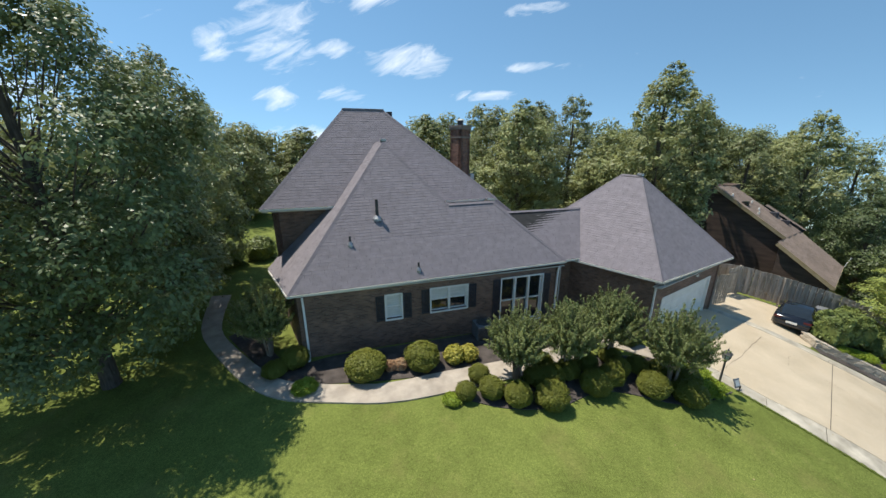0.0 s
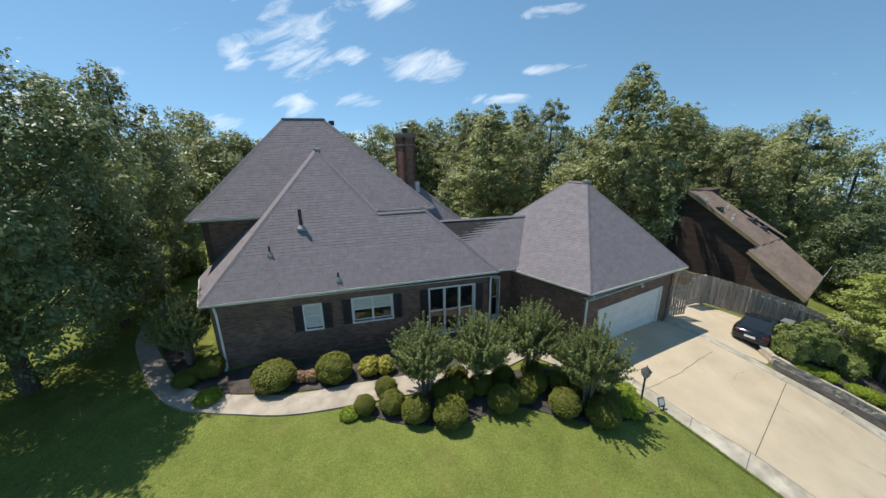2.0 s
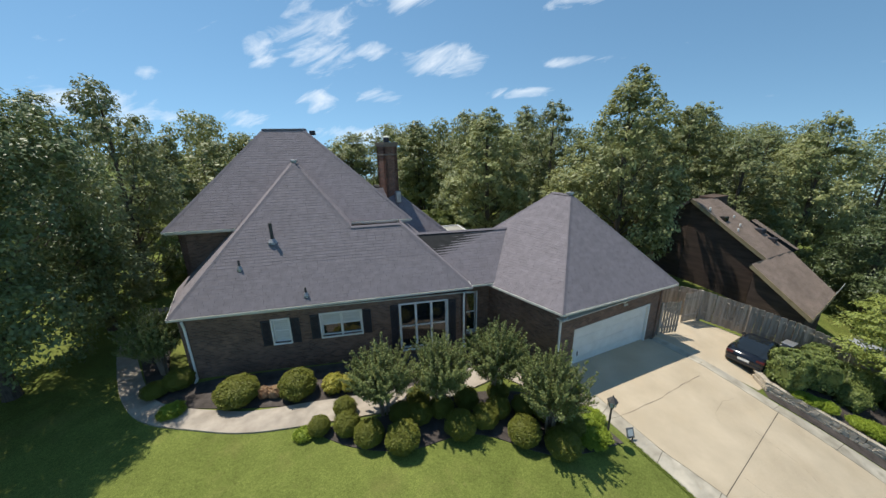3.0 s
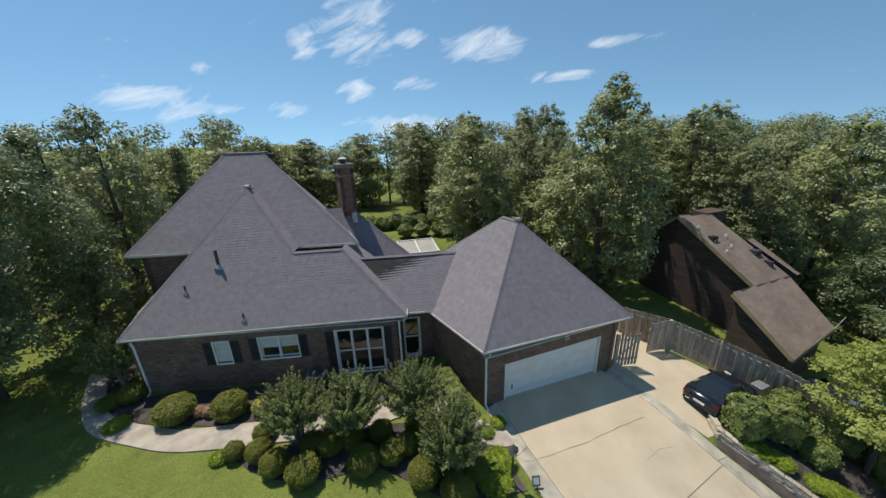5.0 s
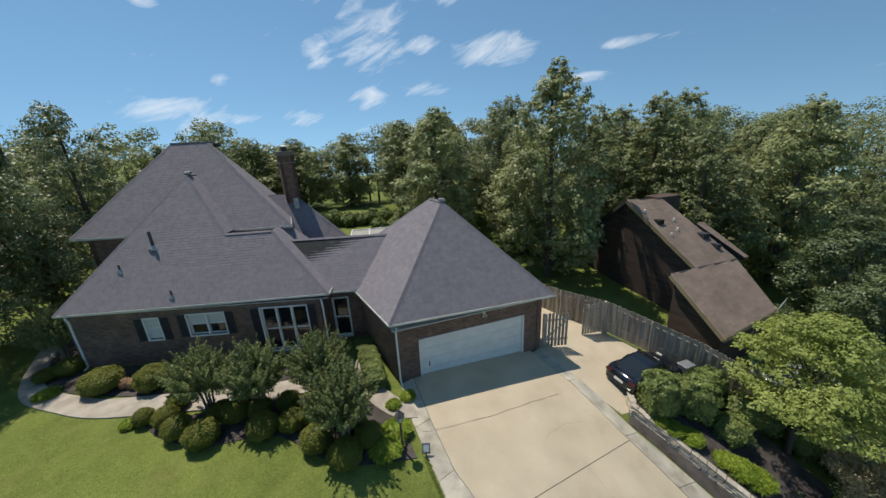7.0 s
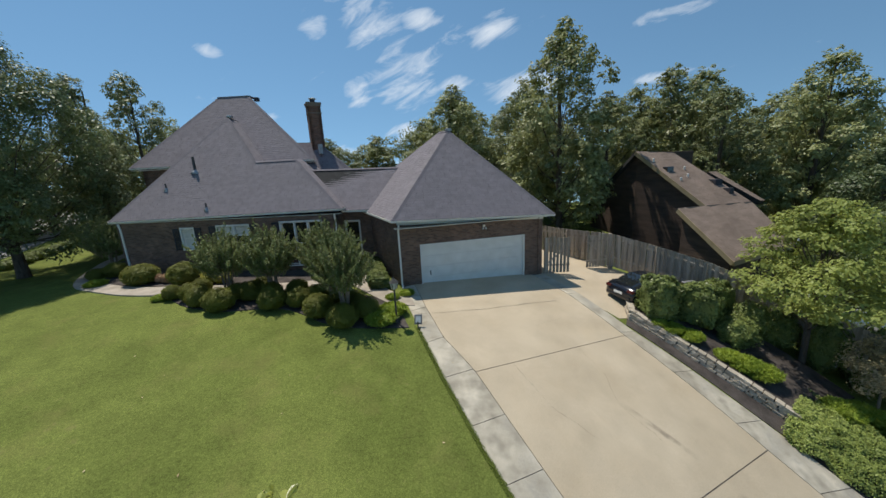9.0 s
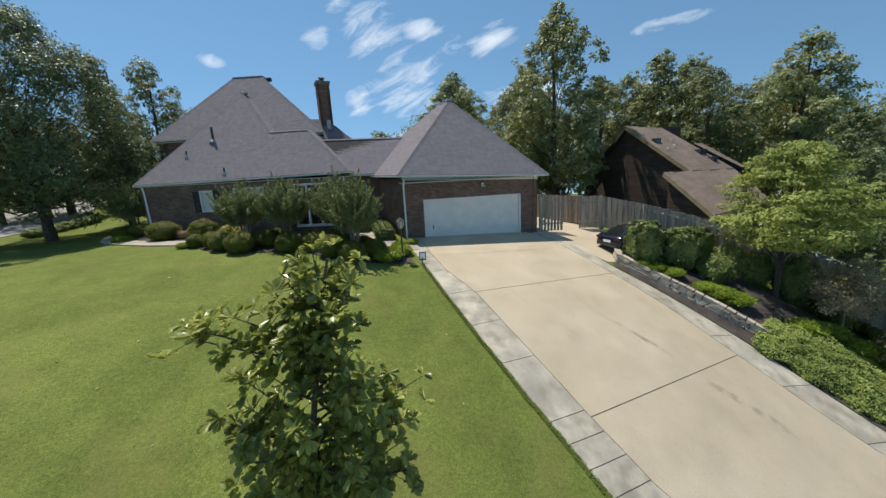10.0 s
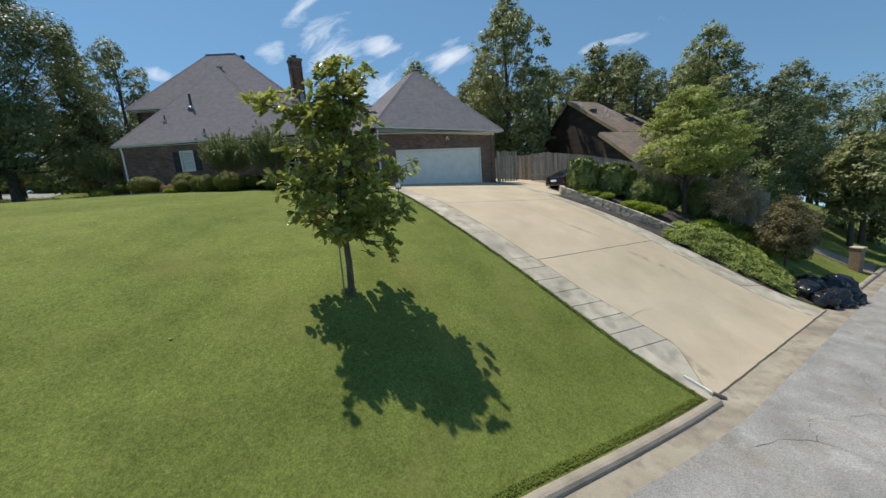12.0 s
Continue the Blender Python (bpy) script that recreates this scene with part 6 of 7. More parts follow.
STREET_TREES = [
    (oak_c, 26.7, 10.4, 13.6, 0.95, 160, "tall green tree behind the wooden house"),
    (oak_a, 21.2, 12.2, 11.8, 0.9, 310, "green tree behind the wooden house"),
    (oak_c, 30.8, 2.4, 12.4, 0.85, 25, "tall airy green tree beyond the wooden house"),
    (oak_a, 34.5, 5.0, 10.8, 0.9, 130, "tall green tree beyond the wooden house"),
    (oak_b, 40.0, 0.5, 9.0, 0.9, 215, "dark green tree in the wood"),
    (oak_b, 26.0, 5.6, 10.6, 0.8, 190, "tall dark green tree behind the wooden house"),
    (oak_c, 32.5, 12.6, 14.2, 1.0, 80, "tall green tree in the wood"),
    (oak_b, 36.0, 8.2, 11.0, 1.0, 230, "tall dark green tree in the wood"),
    (shade_oak, 27.0, -3.2, 6.0, 0.95, 300, "dark green tree beyond the fence"),
    (shade_oak, 34.0, -1.8, 6.2, 1.0, 45, "dark green tree beyond the fence"),
    (shade_oak, 39.0, -6.0, 4.0, 0.9, 170, "green tree along the street"),
    (shade_oak, 23.9, -6.2, 4.9, 0.80, 60, "dark green tree beside the wooden house"),
    (oak_c, 26.9, 14.5, 13.0, 0.95, 120, "tall green tree in the wood"),
]
for kind, x, y, top, wide, turn, label in (*LAWN_TREES, *BACK_TREES, *STREET_TREES):
    g = land(x, y)
    s = (top - g) / (10.0 if kind == shade_oak else 14.0)
    t = place(kind, x, y, g, turn, s, label, "background trees")
    t.scale = (wide, wide, s)
avenue = tree_mesh("tree", 17, 6.5, 4.2, LEAF_A, BARK, 26, 13000, 0.20, 0.36, "oval", 0.13, 0.17)
for x, y, turn, size in (29.8, -8.2, 40, 1.15), (34.1, -7.2, 170, 1.2), (36.0, -10.2, 290, 1.1):
    place(avenue, x, y, None, turn, size, "street tree with a bare trunk and airy crown", "street trees")
drop(avenue)
for root in (oak_a, oak_b, pear_a, oak_c, shade_oak, big_oak):
    drop(root)

# the wood behind, one mass of leaf clumps on trunks
rng = np.random.default_rng(77)
wood = thing("distant_wood", "dense green wood closing the horizon", "wood", kind="stuff")
pts, outs, trunks = [], [], Shape()
for k in range(165):
    a = math.radians(rng.uniform(14, 186))
    r = rng.uniform(36, 62)
    if 76 < math.degrees(a) < 112:
        r = max(r, 50)
    x, y = r * math.cos(a), 2 + r * math.sin(a)
    g = land(x, y)
    h = rng.uniform(8.5, 12.0) * (1.12 if x > 5 else 0.9) + (r - 40) * 0.10
    trunks.tube([(x, y, g - 0.3), (x, y, g + h * 0.8)], [0.22, 0.06], 5)
    for j in range(16):
        u = rng.random()
        rad = 3.6 * math.sin(math.pi * (0.12 + 0.86 * u)) ** 0.6 * rng.random() ** 0.5
        b = rng.uniform(0, 6.3)
        c = np.array([x + rad * math.cos(b), y + rad * math.sin(b), g + h * (0.15 + 0.85 * u)])
        p, d = ball_points(rng, 72, (1.35, 1.35, 0.9), 0.72)
        pts.append(p + c)
        outs.append(d + [0, 0, 0.4])
for k in range(60):
    a = math.radians(rng.uniform(-12, 34))
    r = rng.uniform(72, 98)
    x, y = r * math.cos(a), r * math.sin(a)
    g = land(x, y)
    h = rng.uniform(9.6, 11.4) + (2.0 if math.degrees(a) > 14 else 0.0) - 0.12 * max(0, -math.degrees(a)) - g
    trunks.tube([(x, y, g - 0.3), (x, y, g + h * 0.8)], [0.3, 0.08], 5)
    for j in range(20):
        u = rng.random()
        rad = 4.6 * math.sin(math.pi * (0.12 + 0.86 * u)) ** 0.6 * rng.random() ** 0.5
        b = rng.uniform(0, 6.3)
        c = np.array([x + rad * math.cos(b), y + rad * math.sin(b), g + h * (0.15 + 0.85 * u)])
        p, d = ball_points(rng, 80, (1.8, 1.8, 1.2), 0.72)
        pts.append(p + c)
        outs.append(d + [0, 0, 0.4])
part("trunks", trunks, BARK, wood)
leaves("foliage", np.concatenate(pts), np.concatenate(outs), 0.43, LEAF_A, wood, rng=rng, lay=0.40)

# small trees of the island bed
def crape_mesh(seed):
    """A vase of bare pale stems carrying a dense rounded fan of upright leafy shoots."""
    rng = np.random.default_rng(seed)
    root = thing("crape_myrtle", "", "tree")
    wood = Shape()
    tips = []
    for k in range(6):
        a = k * 1.047 + rng.normal(0, 0.2)
        r = rng.uniform(0.4, 0.7)
        top = Vector((r * math.cos(a), r * math.sin(a), rng.uniform(1.5, 1.9)))
        wood.tube([(0.08 * math.cos(a), 0.08 * math.sin(a), -0.2), (r * 0.40 * math.cos(a), r * 0.40 * math.sin(a), 0.8), top], [0.05, 0.038, 0.024], 7)
        tips.append((top, a))
    pts, outs = [], []
    for k in range(250):
        top, a = tips[k % 6]
        b = a + rng.normal(0, 0.75)
        u = rng.random() ** 0.55
        base = Vector((0.72 * u * math.cos(b), 0.72 * u * math.sin(b), 0.85 + 0.95 * rng.random() * (1.1 - 0.5 * u)))
        d = Vector((math.cos(b) * (0.25 + 0.85 * u), math.sin(b) * (0.25 + 0.85 * u), rng.uniform(0.6, 2.1) * (1.25 - 0.55 * u))).normalized()
        n = rng.uniform(0.55, 1.05)
        end = base + d * n + Vector((0, 0, 0.06))
        wood.tube([base * 0.9 + Vector((0, 0, -0.05)), base + d * n * 0.55, end], [0.010, 0.007, 0.003], 4)
        m = 110
        t = rng.uniform(0.0, 1.0, m)
        p = np.array(base)[None] + np.array(end - base)[None] * t[:, None] + rng.normal(0, 0.052, (m, 3)) * (1.4 - 1.1 * t)[:, None]
        pts.append(p)
        outs.append(np.array(d)[None] * 0.8 + rng.normal(0, 0.40, (m, 3)) + [0, 0, 0.3])
    part("trunk", wood, PALEBARK, root)
    leaves("crown", np.concatenate(pts), np.concatenate(outs), 0.080, LEAF_C, root, 0.50, 0.0, rng, lay=0.7)
    return root


crape = crape_mesh(21)
for x, y, top, turn in ((-7.6, 1.25, 3.55, 10), (-5.5, 0.55, 3.7, 120), (-3.1, 0.25, 3.75, 220), (-2.35, -2.1, 3.6, 310), (-15.7, 7.9, 4.0, 70)):
    g = land(x, y)
    s = (top - g) / 2.6
    t = place(crape, x, y, g, turn, s, "multi-stemmed crape myrtle with dense green leaves", "small trees by the house")
    t.scale = (0.98, 0.98, s)
drop(crape)

# dogwood with layered limbs
dogwood = tree_mesh("dogwood", 31, 4.8, 4.6, LEAF_D, BARK, 46, 27000, 0.105, 0.40, "layer", 0.09, 0.15, 0.34)
t = place(dogwood, 15.3, -7.1, None, 40, 1.0, "light green dogwood with layered branches over the fence")
t.scale = (1.22, 1.22, (3.9 - land(15.3, -7.1)) / 4.8)
drop(dogwood)
# slender reddish tree and a dark columnar one
red = tree_mesh("small_tree", 33, 3.5, 2.2, LEAF_RED, BARK, 34, 15000, 0.085, 0.44, "oval", 0.035, 0.20)
place(red, 15.2, -11.6, None, 0, 1.0, "slender small tree with dark reddish leaves")
rose = tree_mesh("small_tree", 35, 3.4, 2.5, LEAF_ROSE, PALEBARK, 26, 9000, 0.085, 0.55, "oval", 0.04, 0.20)
place(rose, 15.6, -9.2, None, 90, 1.0, "small tree with pale stems and pinkish green leaves")
drop(rose)
drop(red)
column = tree_mesh("arborvitae", 35, 4.2, 1.5, LEAF_HEDGE, BARK, 40, 7500, 0.10, 0.04, "cone", 0.06, 0.20)
place(column, 19.0, -8.8, None, 0, 1.0, "narrow dark green columnar evergreen")
drop(column)

# magnolia on the lawn
def magnolia():
    """Young magnolia: rosettes of large leaves on upswept limbs, a narrow top over a broad lower crown, ragged at the rim."""
    rng = np.random.default_rng(41)
    x, y = -2.98, -12.9
    root = thing("magnolia", "young magnolia with large glossy leaves on the lawn", "tree", at=(x, y, land(x, y)))
    h = 2.42 - land(x, y)
    wood = Shape()

    def spine_at(z):
        t = max(0.0, z / h - 0.25)
        return Vector((0.95 * t * t + 0.03 * math.sin(2.2 * z), 0.22 * t * t, z))

    zs = list(np.linspace(-0.2, h * 0.96, 12))
    wood.tube([spine_at(z) for z in zs], [0.072 * (1 - k / 12.5) + 0.008 for k in range(12)], 8)
    part("stake", Shape().tube([(-0.14, 0.05, -0.2), (-0.12, 0.04, 1.4)], [0.018, 0.018], 6), FENCEWOOD, root, "thin wooden tree stake")
    # reach of the limbs on the side towards the driveway, and on the side away from it
    levels = [0.22, 0.30, 0.38, 0.50, 0.60, 0.68, 0.76, 0.84, 0.92, 1.0]
    near = [0.35, 0.80, 1.10, 1.15, 0.90, 0.48, 0.34, 0.40, 0.48, 0.34]
    away = [0.20, 0.45, 0.80, 1.15, 1.08, 0.68, 0.50, 0.60, 0.62, 0.36]
    pts, outs = [], []
    limbs = []
    for k in range(36):
        u = (k + 0.5) / 36
        hh = 0.29 + 0.70 * u
        a = k * 2.39996 + rng.normal(0, 0.3)
        side = 0.5 + 0.5 * math.cos(a + 0.34)
        reach = float(np.interp(hh, levels, near)) * side + float(np.interp(hh, levels, away)) * (1 - side)
        reach *= (1.0 - 0.24 * abs(math.sin(a + 0.34))) * rng.uniform(0.98, 1.26)
        limbs.append((hh, a, reach))
    limbs += [(0.26, -0.6, 1.1), (0.42, -0.45, 1.35), (0.36, -0.3, 1.25), (0.40, -0.1, 1.2), (0.58, 0.05, 1.5), (0.55, 3.0, 1.25), (0.70, -0.9, 0.9), (0.83, 3.1, 1.65), (0.81, -3.05, 1.5), (0.86, 2.95, 1.35), (0.97, 2.6, 0.5), (0.94, 2.9, 0.6)]
    for hh, a, reach in limbs:
        foot = spine_at(max(0.27, hh - 0.13) * h)
        tip = spine_at(hh * h)
        tip = Vector((tip.x + reach * math.cos(a), tip.y + reach * math.sin(a), hh * h - 0.10 + rng.normal(0, 0.06)))
        mid = foot.lerp(tip, 0.5) + Vector((0, 0, -0.06))
        wood.tube([foot, mid, tip], [0.022, 0.014, 0.006], 5)
        count = max(6, int(5 + reach * 8.0))
        for q in range(count):
            t = 1.0 if q == 0 else rng.uniform(0.15, 1.0)
            c = foot.lerp(mid, t * 2) if t < 0.5 else mid.lerp(tip, t * 2 - 1)
            off = Vector(rng.normal(0, 0.15, 3)) if q else Vector()
            tw = c + off + Vector((0, 0, 0.04))
            if q:
                wood.tube([c, tw], [0.006, 0.003], 4)
            axis = np.array([math.cos(a) * 0.7, math.sin(a) * 0.7, 0.25 + 0.8 * hh]) + rng.normal(0, 0.40, 3)
            axis /= np.linalg.norm(axis)
            m = int(rng.uniform(10, 16))
            d = rng.normal(0, 1, (m, 3))
            d -= np.outer(d @ axis, axis) * 0.9
            d = d / np.linalg.norm(d, axis=1, keepdims=True) + axis * 0.40 - [0, 0, 0.30 * (1 - hh)]
            d /= np.linalg.norm(d, axis=1, keepdims=True)
            pts.append(np.array(tw)[None] + d * 0.09)
            outs.append(d)
    part("trunk", wood, BARK, root)
    rosette("crown", np.concatenate(pts), np.concatenate(outs), 0.17, 0.44, LEAF_M, root, rng)


def rosette(name, pts, along, size, aspect, mat, parent, rng):
    """Large folded leaves: each has a midrib and two halves, pointing along the given directions with the face turned up."""
    n = len(pts)
    up = np.tile([0.0, 0.0, 1.0], (n, 1)) + rng.normal(0, 0.35, (n, 3))
    side = np.cross(along, up)
    side /= np.linalg.norm(side, axis=1, keepdims=True) + 1e-6
    face = np.cross(side, along)
    s = size * rng.uniform(0.7, 1.25, (n, 1))
    w = s * aspect * 0.5
    v = np.empty((n, 7, 3))
    v[:, 0] = pts - along * s * 0.5
    for k, (t, wide) in enumerate(((-0.14, 0.80), (0.30, 0.98))):
        v[:, 1 + k] = pts + along * s * t + side * w * wide + face * s * 0.05
        v[:, 5 - k] = pts + along * s * t - side * w * wide + face * s * 0.05
    v[:, 3] = pts + along * s * 0.5 - face * s * 0.06
    v[:, 6] = pts + along * s * 0.05
    quads = []
    for k in range(n):
        b = 7 * k
        quads += [(b + q, b + (q + 1) % 6, b + 6) for q in range(6)]
    me = bpy.data.meshes.new(name)
    me.from_pydata(v.reshape(-1, 3).tolist(), [], quads)
    return part(name, me, mat, parent)


magnolia()


# ---- shrubs ----
def shrub_mesh(name, seed, rx, rz, mat, n, leaf, category, lumpy=0.1, aspect=0.6, square=0.0):
    rng = np.random.default_rng(seed)
    root = thing(name, "", category)
    bm = bmesh.new()
    bmesh.ops.create_icosphere(bm, subdivisions=3, radius=0.86)
    for v in bm.verts:
        v.co *= 1 + lumpy * noise.noise(v.co * 2.2 + Vector((seed, 0, 0)))
        v.co = Vector([c * abs(c) ** -square if abs(c) > 1e-6 else 0 for c in v.co])
        v.co = Vector((v.co.x * rx, v.co.y * rx, v.co.z * rz + rz * 0.86))
    me = bpy.data.meshes.new("twig_core")
    bm.to_mesh(me)
    bm.free()
    part("twig_core", me, mat, root)
    d = rng.normal(0, 1, (n, 3))
    d /= np.linalg.norm(d, axis=1, keepdims=True)
    r = np.array([1 + lumpy * noise.noise(Vector(k) * 2.2 + Vector((seed, 0, 0))) for k in d])[:, None] * rng.uniform(0.84, 1.0, (n, 1))
    p = d * r
    p = np.sign(p) * np.abs(p) ** (1 - square) * [rx, rx, rz] + [0, 0, rz * 0.9]
    keep = p[:, 2] > 0
    leaves("foliage", p[keep], d[keep] + [0, 0, 0.2], leaf, mat, root, aspect, 0.0, rng, lay=0.5 if aspect > 0.3 else 0.0)
    return root


box_a = shrub_mesh("boxwood", 51, 0.5, 0.45, LEAF_BOX, 7500, 0.044, "shrub")
box_b = shrub_mesh("boxwood", 52, 0.5, 0.45, LEAF_BOX, 7500, 0.044, "shrub", 0.16)
HOUSE_SHRUBS = [
    (box_a, -12.65, 4.50, 1.66, 1.22), (box_b, -10.45, 3.85, 1.50, 1.28), (box_a, -9.95, 1.45, 0.80, 0.80), (box_b, -14.9, 6.6, 1.17, 0.96), (box_a, -15.7, 6.4, 0.99, 0.72),
]
ISLAND_SHRUBS = [
    (box_b, -8.95, 1.95, 0.88, 0.84), (box_b, -9.05, 1.05, 0.98, 0.96), (box_a, -8.45, 0.30, 1.06, 1.02), (box_b, -7.45, -0.40, 1.26, 1.14), (box_a, -6.5, 0.45, 1.10, 1.0),
    (box_b, -5.35, -0.75, 1.18, 1.08), (box_a, -4.5, 0.3, 1.0, 0.95), (box_b, -6.2, 1.2, 1.0, 0.9), (box_a, -3.4, -1.95, 1.22, 1.12), (box_b, -2.45, -2.85, 1.28, 1.04),
    (box_a, -1.55, -2.35, 1.1, 0.95), (box_b, -2.0, -1.5, 1.0, 0.9), (box_a, -3.6, -0.6, 1.0, 0.95), (box_b, -7.1, 0.75, 0.95, 0.85), (box_a, -5.6, 0.35, 1.0, 0.9), (box_b, -4.3, -0.75, 1.05, 0.95), (box_a, -3.1, 0.1, 0.95, 0.85), (box_b, -2.6, -0.9, 0.95, 0.85),
]
for kind, x, y, w, h in (*HOUSE_SHRUBS, *ISLAND_SHRUBS):
    t = place(kind, x, y, None, x * 50, 1.0, "rounded clipped boxwood shrub", "clipped shrubs")
    t.scale = (w, w, h)
drop(box_a)
drop(box_b)
gold = shrub_mesh("gold_shrub", 55, 0.42, 0.36, LEAF_GOLD, 1300, 0.09, "shrub", 0.2)
place(gold, -9.1, 3.45, None, 0, 1.1, "bright yellow green shrub beside the path")
place(gold, -8.5, 3.25, None, 90, 1.0, "bright yellow green shrub beside the path")
drop(gold)
pink = shrub_mesh("flowering_shrub", 57, 0.26, 0.26, LEAF_PINK, 600, 0.07, "shrub", 0.2)
place(pink, -11.7, 4.25, None, 0, 1.0, "small shrub with pinkish buff leaves")
place(pink, -11.3, 4.1, None, 40, 1.05, "small shrub with pinkish buff leaves")
drop(pink)
liri = shrub_mesh("groundcover_clump", 59, 0.6, 0.22, LEAF_LIRI, 2000, 0.16, "ground cover", 0.2, 0.18)
BED_CLUMPS = [(10.25, -5.0, 0.6, 0.34), (10.55, -5.4, 0.75, 0.34), (10.95, -5.85, 0.85, 0.34), (11.65, -6.85, 0.8, 0.34), (11.95, -7.25, 1.0, 0.34), (12.25, -7.6, 1.05, 0.34), (13.7, -9.2, 1.0, 0.55), (14.5, -9.3, 1.0, 0.5), (15.0, -10.0, 1.1, 0.45), (15.3, -10.8, 1.2, 0.35)]
PATH_CLUMPS = [(-1.0, -2.9, 1.1, 0), (-0.5, -2.3, 1.0, 0), (-10.5, 1.55, 0.6, 0), (-0.35, -1.0, 0.55, 0), (0.35, -0.75, 0.6, 0), (-14.9, 4.9, 0.8, 0)]
for x, y, w, up in (*BED_CLUMPS, *PATH_CLUMPS):
    t = place(liri, x, y, land(x, y) + up, x * 70, w, "bright green grassy ground cover clump", "ground cover")
drop(liri)
clipped = shrub_mesh("hedge_shrub", 65, 0.62, 0.62, LEAF_HEDGE, 7000, 0.12, "hedge", 0.5, 0.55, 0.40)
for x, y, w, h, label in ((10.75, -4.45, 1.22, 1.50, "tall clipped dark green hedge block beside the parked car"), (12.25, -4.95, 1.25, 1.45, "tall clipped dark green hedge block beside the parked car"), (13.6, -4.6, 1.0, 1.35, "tall dark green hedge block near the fence")):
    t = place(clipped, x, y, land(x, y) + 0.32, x * 40, 1.0, label, "clipped hedge blocks")
    t.scale = (w, w * 0.95, h)
for k in range(5):
    x, y = -0.85 - 0.02 * k, 0.45 + 0.72 * k
    t = place(clipped, x, y, None, 0, 1.0, "low clipped green hedge against the garage wall", "garage hedge")
    t.scale = (0.78, 0.68, 0.52)
drop(clipped)
hedge = shrub_mesh("hedge_shrub", 61, 0.8, 0.85, LEAF_HEDGE, 3600, 0.10, "hedge", 0.42)
BED_SHRUBS = [(12.9, -6.2, 0.85, 0.75, 0.3), (14.3, -5.7, 0.95, 0.9, 0.3), (15.4, -6.1, 0.9, 0.95, 0.1), (16.4, -7.1, 1.0, 1.5, 0), (17.3, -8.2, 1.1, 1.7, 0), (18.2, -9.2, 1.1, 1.8, 0), (18.8, -10.2, 1.0, 1.5, 0)]
for x, y, w, h, up in (*BED_SHRUBS, (-17.0, 21.0, 1.6, 1.2, 0), (-14.6, 21.6, 1.4, 1.1, 0)):
    t = place(hedge, x, y, land(x, y) + up, x * 35, 1.0, "dense dark green hedge shrub", "hedge shrubs")
    t.scale = (w, w, h)
for k in range(9):
    x, y = -45.0 + 2.9 * k, 37.0 + 0.9 * k
    t = place(hedge, x, y, None, k * 83, 1.0, "broad dark green shrub beyond the far lawn", "far shrubs")
    t.scale = (2.3, 2.0, 2.0 + 0.4 * math.sin(k * 2.3))
for k in range(7):
    x, y = -24.4 - 0.18 * k, 12.6 + k * 1.25
    t = place(hedge, x, y, None, k * 61, 1.0, "low clipped hedge beside the far road", "roadside hedge")
    t.scale = (0.75, 0.75, 0.42)
drop(hedge)


def ivy_bank():
    rng = np.random.default_rng(63)
    n = 60000
    t, s = rng.random(n), rng.random(n)
    x = 10.80 + 2.5 * t + (3.4 - 0.5 * t) * s
    y = -9.25 - 3.6 * t + (1.2 + 0.1 * t) * s
    hump = np.sin(np.pi * np.clip(s * 1.1, 0, 1)) * 0.75 * np.sin(np.pi * (0.12 + 0.8 * t)) + rng.random(n) * 0.16 + 0.10 * np.sin(x * 5.1 + 1.3 * np.sin(y * 3)) * np.sin(y * 4.3) + 0.09 * np.sin(x * 13.0 + 2.0 * np.sin(y * 9.0)) * np.sin(y * 11.0 + x)
    x, y = x - 0.10 * np.sin(y * 7.0) * (1 - s), y + rng.normal(0, 0.04, n)
    z = np.array([land(a, b) for a, b in zip(x, y)]) + 0.03 + np.maximum(hump, 0.0)
    root = thing("ivy", "dense trailing green ivy spilling towards the driveway", "ivy", kind="stuff")
    leaves("foliage", np.stack([x, y, z], 1), np.tile([-0.3, -0.15, 0.8], (n, 1)), 0.075, LEAF_IVY, root, 0.42, 0.0, rng, lay=0.7)


ivy_bank()


# clipped hedge row on the lawn behind the house
row = shrub_mesh("hedge_shrub", 71, 1.0, 1.0, LEAF_HEDGE, 2400, 0.19, "hedge", 0.22)
for k in range(10):
    x, y = -2.6 + k * 1.5, 30.4 + 0.3 * math.sin(k * 2.1) - 0.25 * k
    t = place(row, x, y, None, k * 47, 1.0, "long dense green hedge on the back lawn", "back hedge")
    t.scale = (1.1, 1.0, 0.95 + 0.12 * math.sin(k * 1.7))
for k in range(4):
    x, y = 3.4 + k * 1.9, 25.3 - 0.3 * k
    t = place(row, x, y, land(x, y) + 0.25, k * 71, 1.0, "rounded clipped green shrub on the back lawn", "back lawn shrubs")
    t.scale = (0.92, 0.92, 0.72)
drop(row)


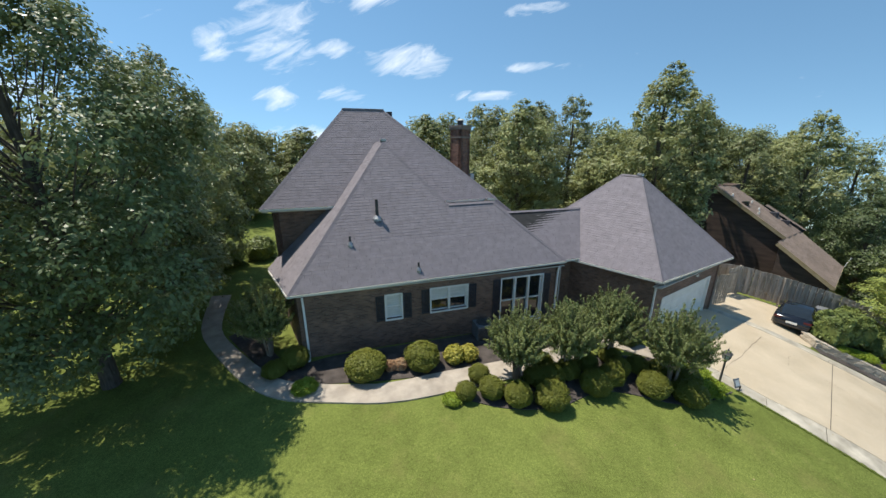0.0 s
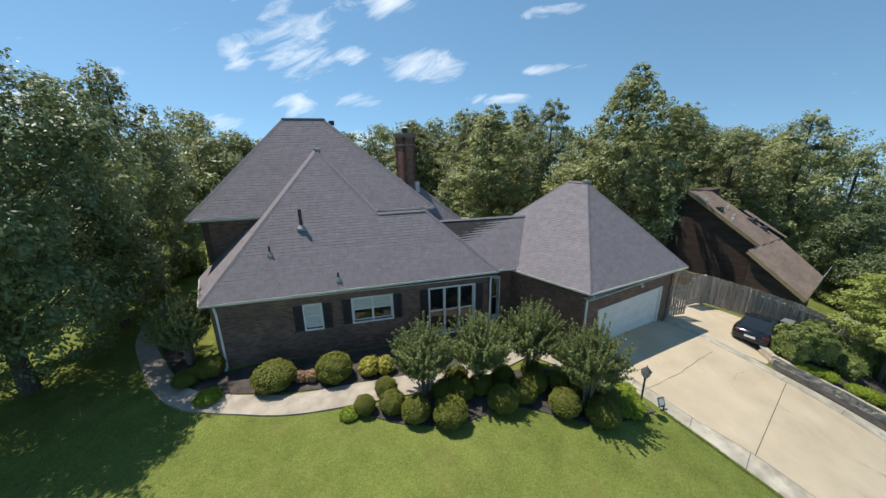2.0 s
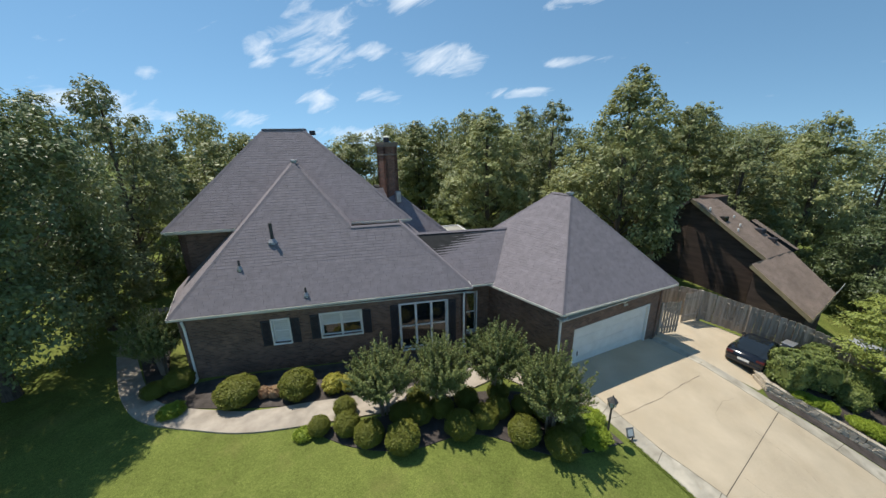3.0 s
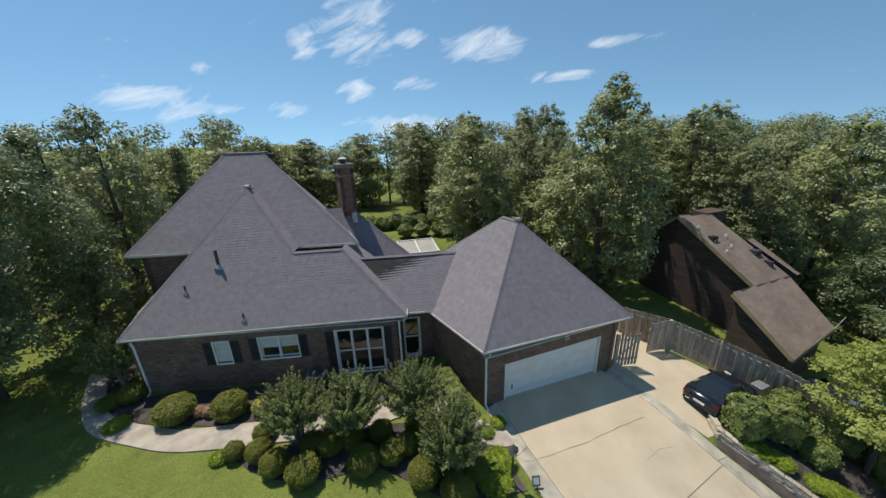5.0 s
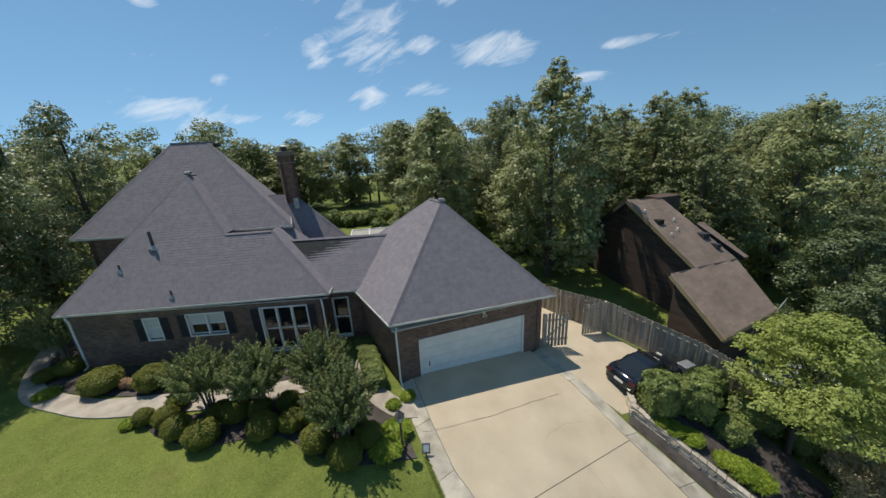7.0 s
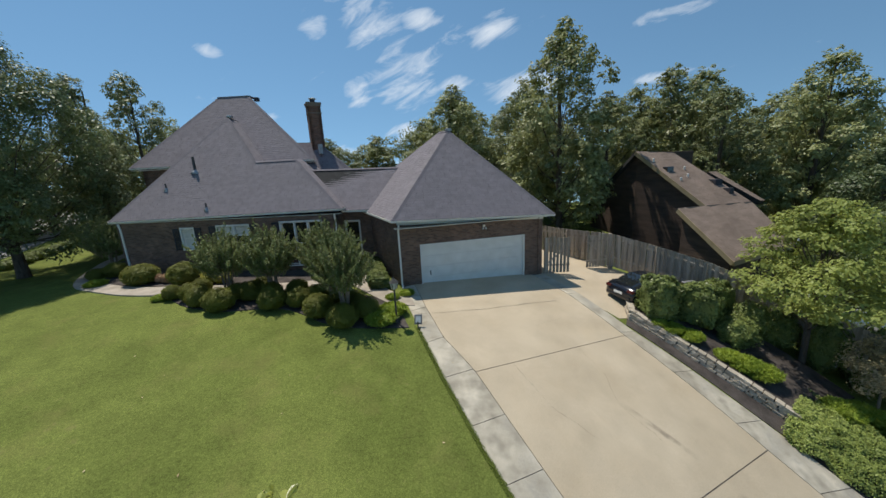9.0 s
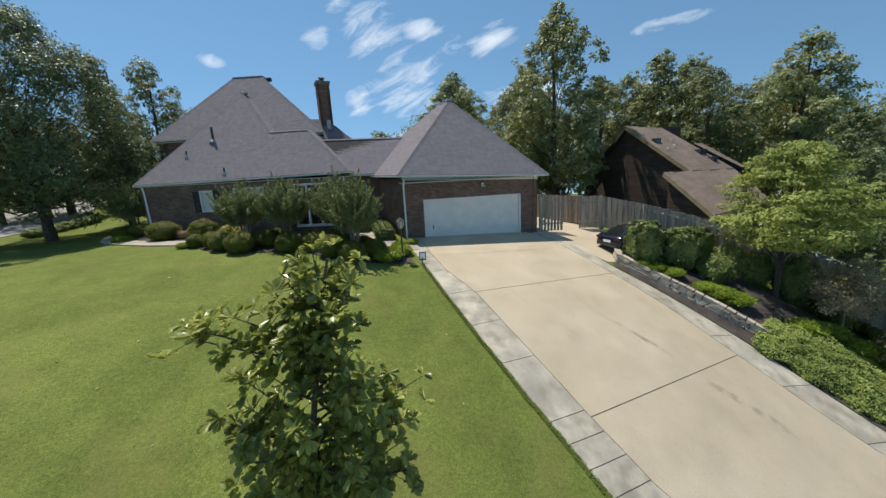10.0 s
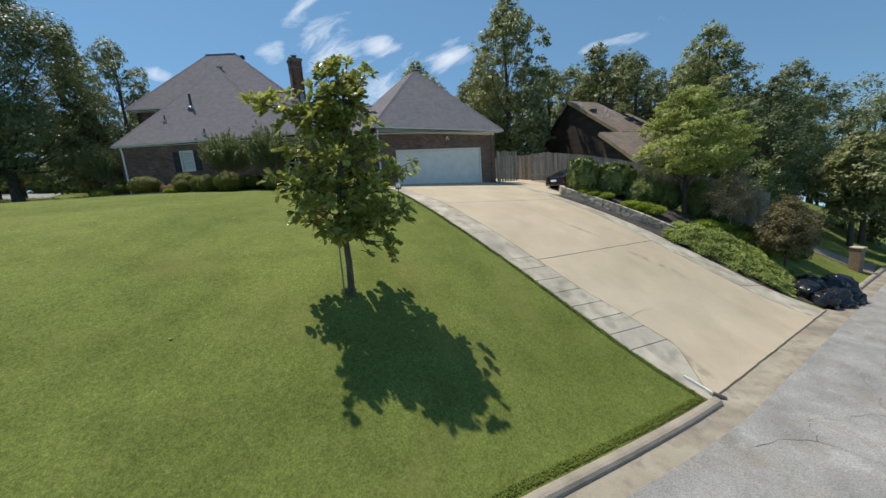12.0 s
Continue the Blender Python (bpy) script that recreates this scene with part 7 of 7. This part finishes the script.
def lawn_litter():
    """Fallen leaves and small bare spots on the near lawn."""
    rng = np.random.default_rng(91)
    n = 32
    x, y = rng.uniform(-12, 2.5, n), rng.uniform(-16, -3, n)
    z = np.array([land(a, b) for a, b in zip(x, y)]) + 0.025
    root = thing("fallen_leaves", "scattered dry fallen leaves on the lawn", "leaves", kind="stuff")
    leaves("dry_leaves", np.stack([x, y, z], 1), np.tile([0, 0, 1.0], (n, 1)), 0.065, DRYLEAF, root, 0.5, 0.0, rng, lay=0.3)
    for cx, cy, r in ((-5.15, -16.35, 0.30), (-4.55, -16.75, 0.22)):
        s = Shape()
        rim = []
        for k in range(14):
            a = 2 * math.pi * k / 14
            q = r * (0.75 + 0.5 * abs(noise.noise(Vector((math.cos(a) * 2 + cx, math.sin(a) * 2, cy)))))
            px, py = cx + q * math.cos(a), cy + 0.6 * q * math.sin(a)
            rim.append(Vector((px, py, land(px, py) + 0.008)))
        mid = Vector((cx, cy, land(cx, cy) + 0.014))
        for p, q in zip(rim, rim[1:] + rim[:1]):
            s.poly([mid, p, q])
        tagged(part("bare_spot", s, SOIL), "small bare soil spot in the lawn", "soil", "bare spots")


lawn_litter()


def turf_fringe():
    """Grass blades that hang over the edges of the lawn, along the driveway and the kerb."""
    rng = np.random.default_rng(95)
    n = 9000
    y = rng.uniform(-15.6, -3.6, n)
    x = np.interp(-y, [-a for a, b in LEFT_OUT], [b for a, b in LEFT_OUT]) + 0.05 - 0.16 * rng.random(n)
    u = rng.uniform(-13.0, 3.8, n)
    x, y = np.concatenate([x, u]), np.concatenate([y, np.array([kerb_y(v) for v in u]) + 0.11 + 0.12 * rng.random(n)])
    m = len(x)
    z = np.array([land(a, b) for a, b in zip(x, y)]) + 0.012 + 0.016 * rng.random(m)
    root = thing("turf_fringe", "ragged green grass fringe along the lawn edges", "grass", kind="stuff")
    leaves("blades", np.stack([x, y, z], 1), np.tile([0, 0, 1.0], (m, 1)), 0.055, BLADE, root, 0.30, 0.0, rng, lay=0.4)


turf_fringe()
